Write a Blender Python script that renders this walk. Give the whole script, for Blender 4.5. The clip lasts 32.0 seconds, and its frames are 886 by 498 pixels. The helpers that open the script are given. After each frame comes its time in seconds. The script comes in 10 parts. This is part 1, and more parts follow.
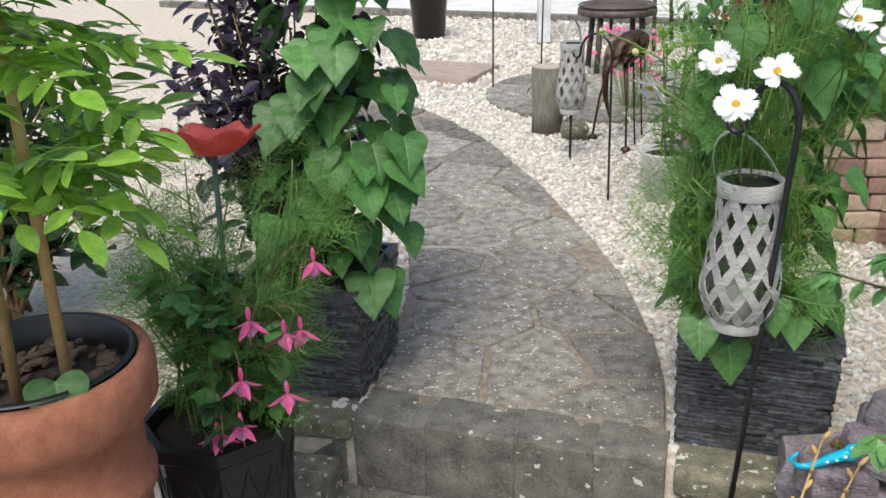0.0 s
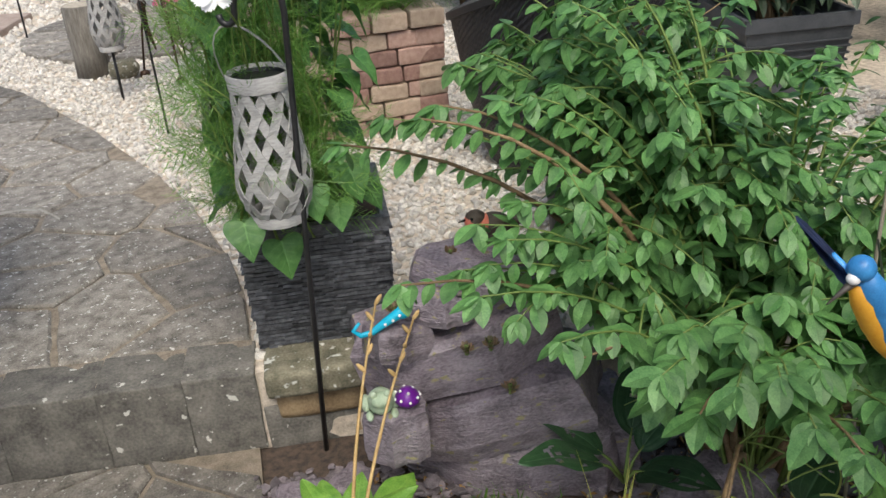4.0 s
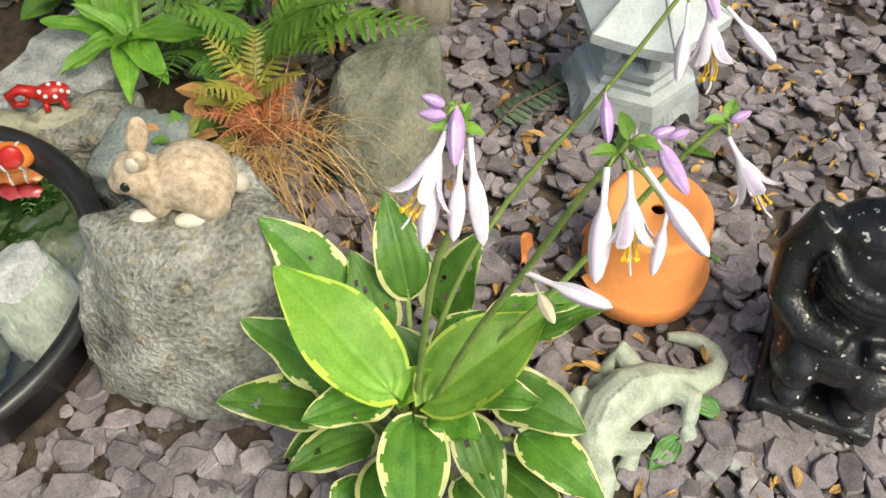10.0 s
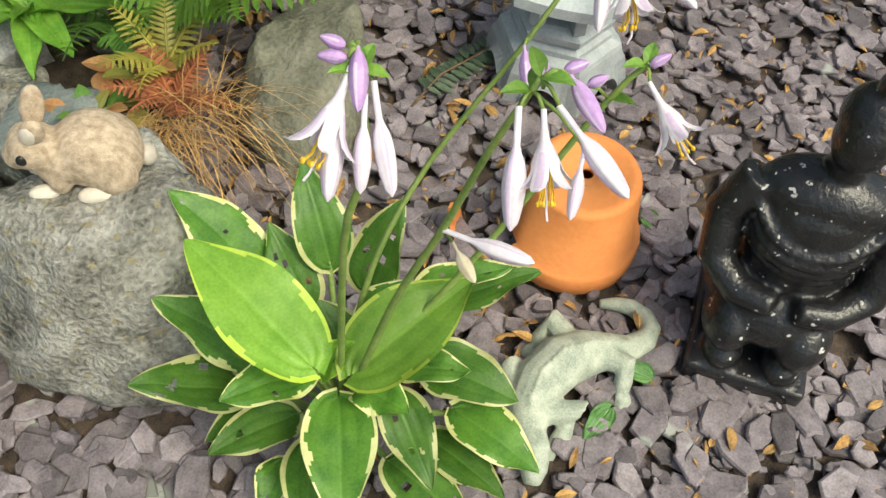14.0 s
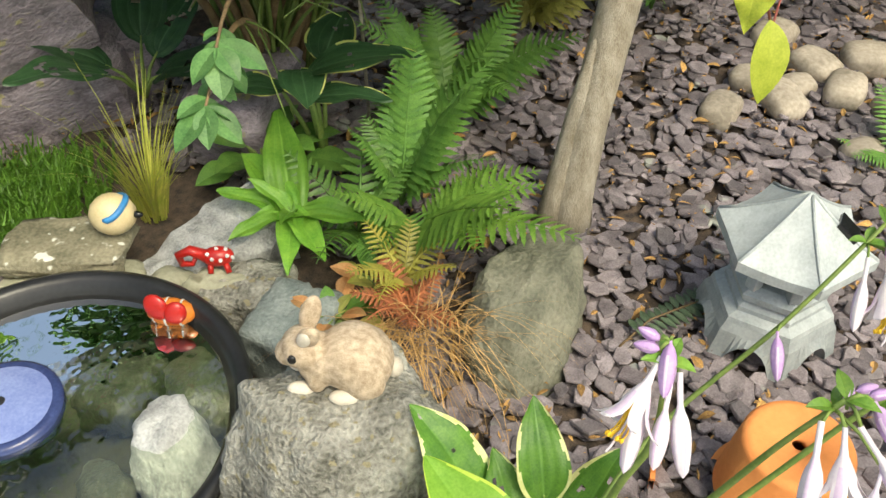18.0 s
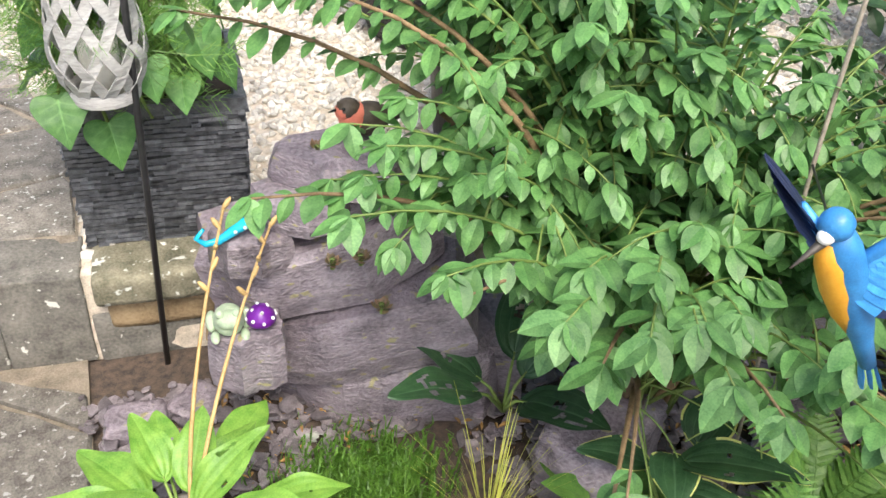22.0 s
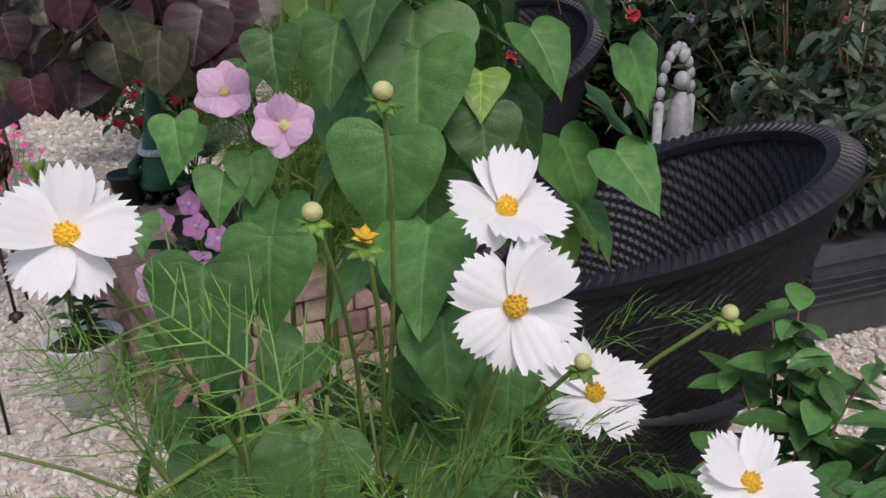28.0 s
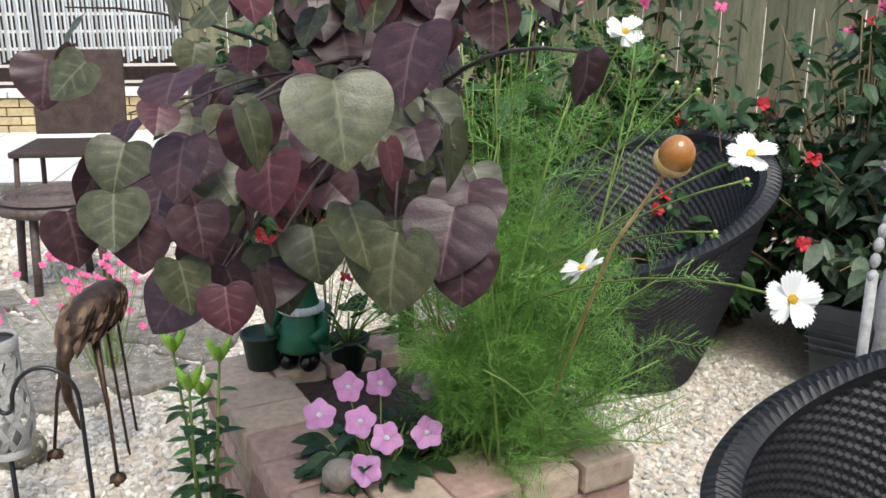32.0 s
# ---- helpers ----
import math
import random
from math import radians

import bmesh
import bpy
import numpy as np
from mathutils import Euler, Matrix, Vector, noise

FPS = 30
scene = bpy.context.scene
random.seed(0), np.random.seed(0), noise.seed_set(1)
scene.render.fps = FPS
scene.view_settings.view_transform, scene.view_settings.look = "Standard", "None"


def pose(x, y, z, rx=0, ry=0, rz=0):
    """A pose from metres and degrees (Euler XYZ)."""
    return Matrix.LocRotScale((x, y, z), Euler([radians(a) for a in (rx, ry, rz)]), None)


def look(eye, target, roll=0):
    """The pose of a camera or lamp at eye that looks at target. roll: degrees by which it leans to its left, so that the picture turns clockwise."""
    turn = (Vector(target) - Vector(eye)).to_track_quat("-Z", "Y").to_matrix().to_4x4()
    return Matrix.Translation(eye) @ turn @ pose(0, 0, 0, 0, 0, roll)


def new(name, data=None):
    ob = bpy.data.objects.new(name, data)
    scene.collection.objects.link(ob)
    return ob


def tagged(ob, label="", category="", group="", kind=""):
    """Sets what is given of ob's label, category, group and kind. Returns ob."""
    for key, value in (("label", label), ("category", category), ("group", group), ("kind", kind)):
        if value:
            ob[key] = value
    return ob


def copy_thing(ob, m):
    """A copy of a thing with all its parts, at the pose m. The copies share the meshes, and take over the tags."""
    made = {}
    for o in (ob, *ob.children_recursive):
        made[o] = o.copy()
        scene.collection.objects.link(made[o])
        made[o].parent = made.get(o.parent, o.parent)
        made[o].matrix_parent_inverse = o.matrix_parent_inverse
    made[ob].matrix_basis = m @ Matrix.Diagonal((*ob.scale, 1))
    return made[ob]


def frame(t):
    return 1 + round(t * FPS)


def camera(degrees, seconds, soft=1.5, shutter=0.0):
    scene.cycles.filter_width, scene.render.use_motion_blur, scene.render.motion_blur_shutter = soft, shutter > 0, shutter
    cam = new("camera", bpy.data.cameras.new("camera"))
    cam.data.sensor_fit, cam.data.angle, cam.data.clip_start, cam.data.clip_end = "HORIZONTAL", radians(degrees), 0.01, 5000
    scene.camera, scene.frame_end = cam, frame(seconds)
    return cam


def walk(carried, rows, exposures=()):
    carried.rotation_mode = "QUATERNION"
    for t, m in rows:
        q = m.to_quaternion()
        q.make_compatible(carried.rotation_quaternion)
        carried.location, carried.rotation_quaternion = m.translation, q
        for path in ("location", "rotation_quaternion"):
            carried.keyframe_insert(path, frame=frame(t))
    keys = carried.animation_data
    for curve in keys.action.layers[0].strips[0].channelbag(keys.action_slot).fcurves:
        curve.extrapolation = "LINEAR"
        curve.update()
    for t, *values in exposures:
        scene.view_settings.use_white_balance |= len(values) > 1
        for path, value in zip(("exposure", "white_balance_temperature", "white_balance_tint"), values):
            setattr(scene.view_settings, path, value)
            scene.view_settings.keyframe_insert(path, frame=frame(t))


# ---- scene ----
cam = camera(52.1, 32.0, soft=1.5, shutter=0.0)
# seconds, eye, target, roll
PATH = [
    (0, (0.2285, 0.1792, 1.2865), (0.2474, 1.1068, 0.9135), -1.76),
    (0.5, (0.2497, 0.1841, 1.2819), (0.3316, 1.1021, 0.8939), -2.03),
    (1, (0.2676, 0.1849, 1.2821), (0.4027, 1.0974, 0.8959), -2.81),
    (1.5, (0.2854, 0.1890, 1.2837), (0.4731, 1.0909, 0.8946), -3.48),
    (2, (0.2981, 0.1986, 1.2767), (0.5380, 1.0833, 0.8770), -3.88),
    (2.5, (0.3034, 0.2005, 1.2742), (0.5945, 1.0640, 0.8625), -4.06),
    (4.5, (0.3789, 0.1310, 1.1970), (0.7974, 0.9050, 0.7218), -3.46),
    (5, (0.3886, 0.1173, 1.1823), (0.8302, 0.8558, 0.6726), -2.10),
    (5.5, (0.3984, 0.0961, 1.1575), (0.9252, 0.7587, 0.6252), 0.21),
    (6, (0.4120, 0.0922, 1.1467), (0.9892, 0.6855, 0.5855), 2.58),
    (6.5, (0.4131, 0.0743, 1.1254), (1.0080, 0.6458, 0.5601), 1.62),
    (7, (0.4267, 0.0639, 1.1009), (1.0120, 0.5919, 0.4855), -1.20),
    (7.5, (0.4400, 0.0533, 1.0836), (1.0220, 0.5160, 0.4148), -2.96),
    (8, (0.4547, 0.0530, 1.0454), (1.0202, 0.4583, 0.3271), -4.13),
    (8.5, (0.4657, 0.0512, 1.0048), (1.0508, 0.3896, 0.2679), -0.39),
    (9, (0.4691, 0.0385, 0.9707), (1.0622, 0.3453, 0.2264), 0.20),
    (9.5, (0.4650, 0.0200, 0.9291), (1.0113, 0.2929, 0.1372), -0.37),
    (10, (0.4625, 0.0055, 0.9000), (0.9806, 0.2429, 0.0783), 0.56),
    (10.5, (0.4615, 0.0044, 0.8825), (0.9579, 0.2278, 0.0437), 1.26),
    (11, (0.4708, -0.0068, 0.8758), (0.9721, 0.1915, 0.0336), 1.75),
    (11.5, (0.4681, -0.0097, 0.8718), (0.9738, 0.1884, 0.0321), 1.86),
    (12, (0.4659, -0.0093, 0.8675), (0.9752, 0.1781, 0.0275), 2.61),
    (12.5, (0.4689, -0.0109, 0.8668), (0.9892, 0.1662, 0.0314), 3.40),
    (13, (0.4706, -0.0099, 0.8662), (0.9996, 0.1609, 0.0349), 4.08),
    (13.5, (0.4725, -0.0092, 0.8684), (1.0037, 0.1634, 0.0389), 4.06),
    (15.5, (0.4671, -0.0007, 0.8438), (1.0204, 0.1761, 0.0298), 6.35),
    (16, (0.4664, 0.0095, 0.8478), (1.0370, 0.2065, 0.0505), 5.90),
    (16.5, (0.4648, 0.0125, 0.8535), (1.0455, 0.2278, 0.0683), 5.39),
    (17, (0.4513, 0.0236, 0.8750), (1.0508, 0.2851, 0.1186), 4.19),
    (17.5, (0.4336, 0.0441, 0.9064), (1.0437, 0.3706, 0.1845), 2.93),
    (18, (0.4211, 0.0695, 0.9353), (1.0292, 0.4546, 0.2411), 1.76),
    (18.5, (0.4195, 0.0968, 0.9600), (1.0164, 0.5080, 0.2712), 1.66),
    (19, (0.4107, 0.1100, 0.9994), (1.0008, 0.5571, 0.3272), 0.63),
    (19.5, (0.3976, 0.1166, 1.0288), (0.9896, 0.5914, 0.3776), 0.46),
    (20, (0.3890, 0.1256, 1.0491), (0.9969, 0.6092, 0.4194), 1.23),
    (20.5, (0.3876, 0.1394, 1.0662), (0.9979, 0.6316, 0.4455), 1.05),
    (21, (0.3923, 0.1822, 1.0859), (0.9774, 0.7214, 0.4801), 1.37),
    (21.5, (0.4302, 0.2652, 1.1338), (0.9580, 0.8653, 0.5326), 2.54),
    (22, (0.4764, 0.3520, 1.1478), (0.9581, 1.0114, 0.5705), 3.15),
    (22.5, (0.4813, 0.4583, 1.1569), (0.8898, 1.1692, 0.5844), 1.78),
    (23, (0.4381, 0.6046, 1.1892), (0.9214, 1.2872, 0.6409), 0.70),
    (23.5, (0.4324, 0.7081, 1.1964), (0.9728, 1.3194, 0.6182), 3.33),
    (24, (0.4740, 0.8426, 1.2163), (0.9675, 1.5314, 0.6853), 0.99),
    (24.5, (0.4765, 0.9504, 1.2409), (0.9603, 1.6774, 0.7538), -0.27),
    (26.5, (0.4082, 1.1551, 1.2850), (0.9819, 1.8318, 0.8235), 0.73),
    (27, (0.4302, 1.1780, 1.3039), (1.0290, 1.8491, 0.8670), -1.37),
    (27.5, (0.4825, 1.2295, 1.3343), (1.0910, 1.9151, 0.9348), -1.21),
    (28, (0.5409, 1.2774, 1.3597), (1.1317, 1.9920, 0.9852), -1.45),
    (28.5, (0.5629, 1.3212, 1.3713), (1.1219, 2.0674, 1.0099), -1.57),
    (29, (0.5579, 1.3982, 1.3663), (1.1321, 2.1311, 1.0012), -0.83),
    (29.5, (0.5680, 1.5148, 1.3699), (1.2019, 2.2202, 1.0527), -0.66),
    (30, (0.5147, 1.5564, 1.3826), (1.1393, 2.2791, 1.0865), 0.17),
    (30.5, (0.4893, 1.5879, 1.3961), (1.0954, 2.3193, 1.0835), 0.55),
    (31, (0.4836, 1.6280, 1.3878), (1.0981, 2.3403, 1.0487), 0.96),
    (31.5, (0.5067, 1.6986, 1.4023), (1.0964, 2.4392, 1.0801), 0.40),
    (32, (0.5535, 1.7548, 1.4341), (1.1194, 2.5307, 1.1550), -0.04),
]
# seconds, stops, kelvin, tint
EXPOSURES = [(0, 0.37, 6300, 7), (2.5, 0.27, 6300, 7), (4, 0.27, 6500, 8), (5, 0.52, 6600, 9), (6, 1.2, 6900, 11), (7, 1.2, 6600, 4), (9, 0.82, 7300, 1), (12, 0.62, 7200, -1), (16, 0.54, 7300, -1), (18, 0.80, 7500, 0),
             (19.5, 1.14, 7300, 2), (21, 1.27, 6800, 8), (22, 1.22, 6600, 9), (23, 0.90, 6700, 1), (24, 0.83, 6650, -3), (25, 0.67, 6500, 5), (27, -0.18, 6300, 19), (28, -0.28, 6300, 20), (29, -0.18, 6300, 20), (30, 0.47, 6500, 4), (31, 0.67, 6300, 2), (32, 0.57, 6300, 6)]
walk(cam, [(t, look(eye, target, roll)) for t, eye, target, roll in PATH], EXPOSURES)

# ---- daylight ----
SUN_ELEV, SUN_AZ = radians(58), radians(200)
world = bpy.data.worlds.new("sky")
scene.world = world
world.use_nodes = True
sky = world.node_tree.nodes.new("ShaderNodeTexSky")
sky.sky_type, sky.sun_disc = "NISHITA", False
sky.sun_elevation, sky.sun_rotation = SUN_ELEV, SUN_AZ
sky.air_density, sky.dust_density = 1.0, 4.0
background = world.node_tree.nodes["Background"]
background.inputs["Strength"].default_value = 0.15
world.node_tree.links.new(sky.outputs[0], background.inputs["Color"])
sun = new("sun", bpy.data.lights.new("sun", "SUN"))
sun.data.energy, sun.data.angle, sun.data.color = 1.5, radians(24), (1.0, 0.97, 0.9)
sun.matrix_world = look((0, 0, 0), (-math.sin(SUN_AZ) * math.cos(SUN_ELEV), -math.cos(SUN_AZ) * math.cos(SUN_ELEV), -math.sin(SUN_ELEV)))

# ---- materials ----
def paint(name, dark, light, size=0.03, rough=0.7, bump=0.3, metal=0.0, spots=None, spot_size=0.01, spot_cut=0.62,
          vary=0.25, sheen=0.0, through_light=0.0, stretch=(1, 1, 1), coat=0.0, island=False, veins=0.0):
    """A surface with broad mottling, fine grain, optional lichen or dirt spots, and a little difference from piece to piece."""
    m = bpy.data.materials.new(name)
    m.use_nodes = True
    nt = m.node_tree
    n, ln = nt.nodes, nt.links
    b = n["Principled BSDF"]
    co = n.new("ShaderNodeTexCoord")
    mp = n.new("ShaderNodeMapping")
    mp.inputs["Scale"].default_value = stretch
    ln.new(co.outputs["Object"], mp.inputs["Vector"])
    oi = n.new("ShaderNodeObjectInfo")
    shift = n.new("ShaderNodeVectorMath")
    shift.operation = "ADD"
    ln.new(mp.outputs[0], shift.inputs[0])
    tens = n.new("ShaderNodeMath")
    tens.operation = "MULTIPLY"
    tens.inputs[1].default_value = 37.0
    ln.new(oi.outputs["Random"], tens.inputs[0])
    ln.new(tens.outputs[0], shift.inputs[1])
    big = n.new("ShaderNodeTexNoise")
    big.inputs["Scale"].default_value, big.inputs["Detail"].default_value = 1.0 / size, 6.0
    fine = n.new("ShaderNodeTexNoise")
    fine.inputs["Scale"].default_value, fine.inputs["Detail"].default_value = 8.0 / size, 3.0
    for t in (big, fine):
        ln.new(shift.outputs[0], t.inputs["Vector"])
    both = n.new("ShaderNodeMix")
    both.inputs[0].default_value = 0.35
    ln.new(big.outputs[0], both.inputs[2])
    ln.new(fine.outputs[0], both.inputs[3])
    ramp = n.new("ShaderNodeMapRange")
    ramp.inputs[1].default_value, ramp.inputs[2].default_value = 0.33, 0.67
    ln.new(both.outputs[0], ramp.inputs[0])
    mix = n.new("ShaderNodeMix")
    mix.data_type = "RGBA"
    mix.inputs[6].default_value, mix.inputs[7].default_value = (*dark, 1), (*light, 1)
    ln.new(ramp.outputs[0], mix.inputs[0])
    col = mix.outputs[2]
    if spots:
        sp = n.new("ShaderNodeTexNoise")
        sp.inputs["Scale"].default_value, sp.inputs["Detail"].default_value = 1.0 / spot_size, 2.0
        ln.new(shift.outputs[0], sp.inputs["Vector"])
        cut = n.new("ShaderNodeMapRange")
        cut.inputs[1].default_value, cut.inputs[2].default_value = spot_cut, spot_cut + 0.05
        ln.new(sp.outputs[0], cut.inputs[0])
        sm = n.new("ShaderNodeMix")
        sm.data_type = "RGBA"
        ln.new(cut.outputs[0], sm.inputs[0])
        ln.new(col, sm.inputs[6])
        sm.inputs[7].default_value = (*spots, 1)
        col = sm.outputs[2]
    hsv = n.new("ShaderNodeHueSaturation")
    val = n.new("ShaderNodeMapRange")
    val.inputs[3].default_value, val.inputs[4].default_value = 1 - vary, 1 + vary
    if island:
        geo = n.new("ShaderNodeNewGeometry")
        ln.new(geo.outputs["Random Per Island"], val.inputs[0])
    else:
        ln.new(oi.outputs["Random"], val.inputs[0])
    ln.new(val.outputs[0], hsv.inputs["Value"])
    ln.new(col, hsv.inputs["Color"])
    col = hsv.outputs[0]
    ln.new(col, b.inputs["Base Color"])
    b.inputs["Roughness"].default_value, b.inputs["Metallic"].default_value = rough, metal
    b.inputs["Coat Weight"].default_value = coat
    if veins:
        at = n.new("ShaderNodeAttribute")
        at.attribute_name = "vein"
        ribs = n.new("ShaderNodeMapRange")
        ribs.inputs[1].default_value, ribs.inputs[2].default_value = 0.35, 1.0
        ribs.inputs[4].default_value = veins
        ln.new(at.outputs["Fac"], ribs.inputs[0])
        pale = n.new("ShaderNodeMix")
        pale.data_type = "RGBA"
        ln.new(ribs.outputs[0], pale.inputs[0])
        ln.new(col, pale.inputs[6])
        pale.inputs[7].default_value = (*[min(1.0, c * 1.9 + 0.06) for c in light], 1)
        col = pale.outputs[2]
        ln.new(col, b.inputs["Base Color"])
    if bump:
        bp = n.new("ShaderNodeBump")
        bp.inputs["Strength"].default_value, bp.inputs["Distance"].default_value = bump, size * 0.2
        ln.new(both.outputs[0], bp.inputs["Height"])
        ln.new(bp.outputs[0], b.inputs["Normal"])
    if through_light:
        tr = n.new("ShaderNodeBsdfTranslucent")
        ln.new(col, tr.inputs["Color"])
        ms = n.new("ShaderNodeMixShader")
        ms.inputs[0].default_value = through_light
        ln.new(b.outputs[0], ms.inputs[1])
        ln.new(tr.outputs[0], ms.inputs[2])
        ln.new(ms.outputs[0], n["Material Output"].inputs["Surface"])
    return m


def leafy(name, dark, light, rough=0.45, vary=0.3, island=True, size=0.02, through_light=0.25, bump=0.25, veins=0.55):
    return paint(name, dark, light, size=size, rough=rough, bump=bump, vary=vary, island=island, through_light=through_light, veins=veins)


class Points(list):
    """Vertices with a vein strength for each."""
    veins = ()


# ---- geometry ----
class Shape:
    """Gathers vertices and faces, several materials allowed."""
    def __init__(self):
        self.v, self.f, self.mi, self.veins = [], [], [], {}

    def add(self, verts, faces, m=None, mi=0):
        k = len(self.v)
        if isinstance(verts, Points):
            self.veins.update((k + i, q) for i, q in enumerate(verts.veins) if q)
        self.v += [tuple(m @ Vector(p)) for p in verts] if m is not None else [tuple(p) for p in verts]
        self.f += [tuple(i + k for i in f) for f in faces]
        self.mi += [mi] * len(faces) if isinstance(mi, int) else list(mi)
        return self

    def mesh(self, name, mats, smooth=False):
        me = bpy.data.meshes.new(name)
        me.from_pydata(self.v, [], self.f)
        for m in mats if isinstance(mats, (list, tuple)) else [mats]:
            me.materials.append(m)
        me.polygons.foreach_set("material_index", self.mi)
        me.polygons.foreach_set("use_smooth", [smooth] * len(self.f))
        if self.veins:
            line = me.attributes.new("vein", "FLOAT", "POINT")
            line.data.foreach_set("value", [self.veins.get(i, 0.0) for i in range(len(self.v))])
        me.update()
        return me


def part(name, mesh, parent=None, label="", m=None):
    ob = new(name, mesh)
    if m is not None:
        ob.matrix_basis = m
    ob.parent = parent
    if label:
        ob["label"] = label
    return ob


def thing(name, at, label, category, group="", turn=0.0):
    ob = new(name)
    ob.matrix_basis = pose(*at, 0, 0, turn)
    ob.empty_display_size = 0.02
    return tagged(ob, label, category, group)


def from_bm(bm, name, mats, smooth=True):
    me = bpy.data.meshes.new(name)
    bm.to_mesh(me)
    bm.free()
    for m in mats if isinstance(mats, (list, tuple)) else [mats]:
        me.materials.append(m)
    me.polygons.foreach_set("use_smooth", [smooth] * len(me.polygons))
    return me


def box_bm(sx, sy, sz, bevel=0.004, rough=0.0, seed=0, cuts=0):
    """A box standing on its base, with bevelled and slightly uneven edges."""
    bm = bmesh.new()
    bmesh.ops.create_cube(bm, size=1, matrix=pose(0, 0, sz / 2) @ Matrix.Diagonal((sx, sy, sz, 1)))
    if cuts:
        bmesh.ops.subdivide_edges(bm, edges=bm.edges[:], cuts=cuts, use_grid_fill=True)
    if bevel:
        hard = [e for e in bm.edges if len(e.link_faces) == 2 and e.calc_face_angle() > 0.5]
        bmesh.ops.bevel(bm, geom=hard, offset=bevel, segments=2, affect="EDGES", profile=0.6)
    if rough:
        r = random.Random(seed)
        off = Vector((r.random() * 9, r.random() * 9, r.random() * 9))
        for v in bm.verts:
            v.co += rough * noise.noise_vector(v.co * 9.0 + off)
    return bm


def rock_bm(sx, sy, sz, seed=0, sub=3, rough=0.25, flat=0.0):
    """A stone of about that size, resting on z = 0."""
    r = random.Random(seed)
    bm = bmesh.new()
    bmesh.ops.create_icosphere(bm, subdivisions=sub, radius=0.5)
    off = Vector((r.random() * 50, r.random() * 50, r.random() * 50))
    for v in bm.verts:
        p = v.co.normalized()
        box = max(abs(p.x), abs(p.y), abs(p.z))
        p = p * (0.5 / box ** (0.86 if flat else 0.45))
        p *= 1 + rough * noise.noise(p * 2.2 + off) + rough * 0.4 * noise.noise(p * 6 + off) + rough * 0.2 * abs(noise.noise(p * 9 + off)) - rough * 0.3 * abs(noise.noise(p * 3.4 + off * 2)) + rough * 0.15 * noise.noise(p * 19 + off)
        v.co = p
    zs = [v.co.z for v in bm.verts]
    low, high = min(zs), max(zs)
    for v in bm.verts:
        v.co = Vector((v.co.x * sx, v.co.y * sy, (v.co.z - low) / (high - low) * sz))
    return bm


def lathe(profile, seg=32, sides=0.0):
    """A turned shape from (radius, height) pairs."""
    s = Shape()
    n = len(profile)
    for r, z in profile:
        for k in range(seg):
            a = 2 * math.pi * k / seg
            s.v.append((r * math.cos(a), r * math.sin(a), z))
    for i in range(n - 1):
        for k in range(seg):
            j = (k + 1) % seg
            s.f.append((i * seg + k, i * seg + j, (i + 1) * seg + j, (i + 1) * seg + k))
            s.mi.append(0)
    return s


def tube(points, radius, sides=6, s=None, mi=0):
    """A round bar along points; radius a number or one for each point."""
    s = s or Shape()
    pts = [Vector(p) for p in points]
    k0 = len(s.v)
    for i, p in enumerate(pts):
        d = (pts[min(i + 1, len(pts) - 1)] - pts[max(i - 1, 0)]).normalized()
        a = d.orthogonal().normalized() if i == 0 else (a - d * a.dot(d)).normalized()
        b = d.cross(a)
        r = radius if isinstance(radius, (int, float)) else float(radius[i])
        for k in range(sides):
            t = 2 * math.pi * k / sides
            s.v.append(tuple(p + r * (math.cos(t) * a + math.sin(t) * b)))
    for i in range(len(pts) - 1):
        for k in range(sides):
            j = (k + 1) % sides
            s.f.append((k0 + i * sides + k, k0 + i * sides + j, k0 + (i + 1) * sides + j, k0 + (i + 1) * sides + k))
            s.mi.append(mi)
    s.f += [tuple(k0 + k for k in reversed(range(sides))), tuple(k0 + (len(pts) - 1) * sides + k for k in range(sides))]
    s.mi += [mi, mi]
    return s


HEART = ((0.0, 0.0), (0.17, -0.12), (0.38, -0.1), (0.48, 0.07), (0.45, 0.27), (0.34, 0.5), (0.16, 0.76), (0.0, 1.0))
OVAL = ((0.0, 0.0), (0.1, 0.08), (0.2, 0.22), (0.27, 0.42), (0.25, 0.62), (0.15, 0.83), (0.0, 1.0))
HOSTA = ((0.0, 0.0), (0.16, 0.03), (0.28, 0.18), (0.32, 0.4), (0.27, 0.62), (0.14, 0.85), (0.0, 1.0))
LANCE = ((0.0, 0.0), (0.06, 0.12), (0.11, 0.3), (0.12, 0.5), (0.08, 0.75), (0.0, 1.0))


def smooth_outline(half, steps=3):
    """More points along a leaf's half outline, on a smooth curve."""
    p = [Vector(q) for q in half]
    p = [p[0] * 2 - p[1]] + p + [p[-1] * 2 - p[-2]]
    out = []
    for i in range(1, len(p) - 2):
        for k in range(steps):
            t = k / steps
            q = 0.5 * ((2 * p[i]) + (p[i + 1] - p[i - 1]) * t + (2 * p[i - 1] - 5 * p[i] + 4 * p[i + 1] - p[i + 2]) * t * t + (3 * p[i] - p[i - 1] - 3 * p[i + 1] + p[i + 2]) * t * t * t)
            out.append((max(q.x, 0.0), q.y))
    return (*out, tuple(half[-1]))


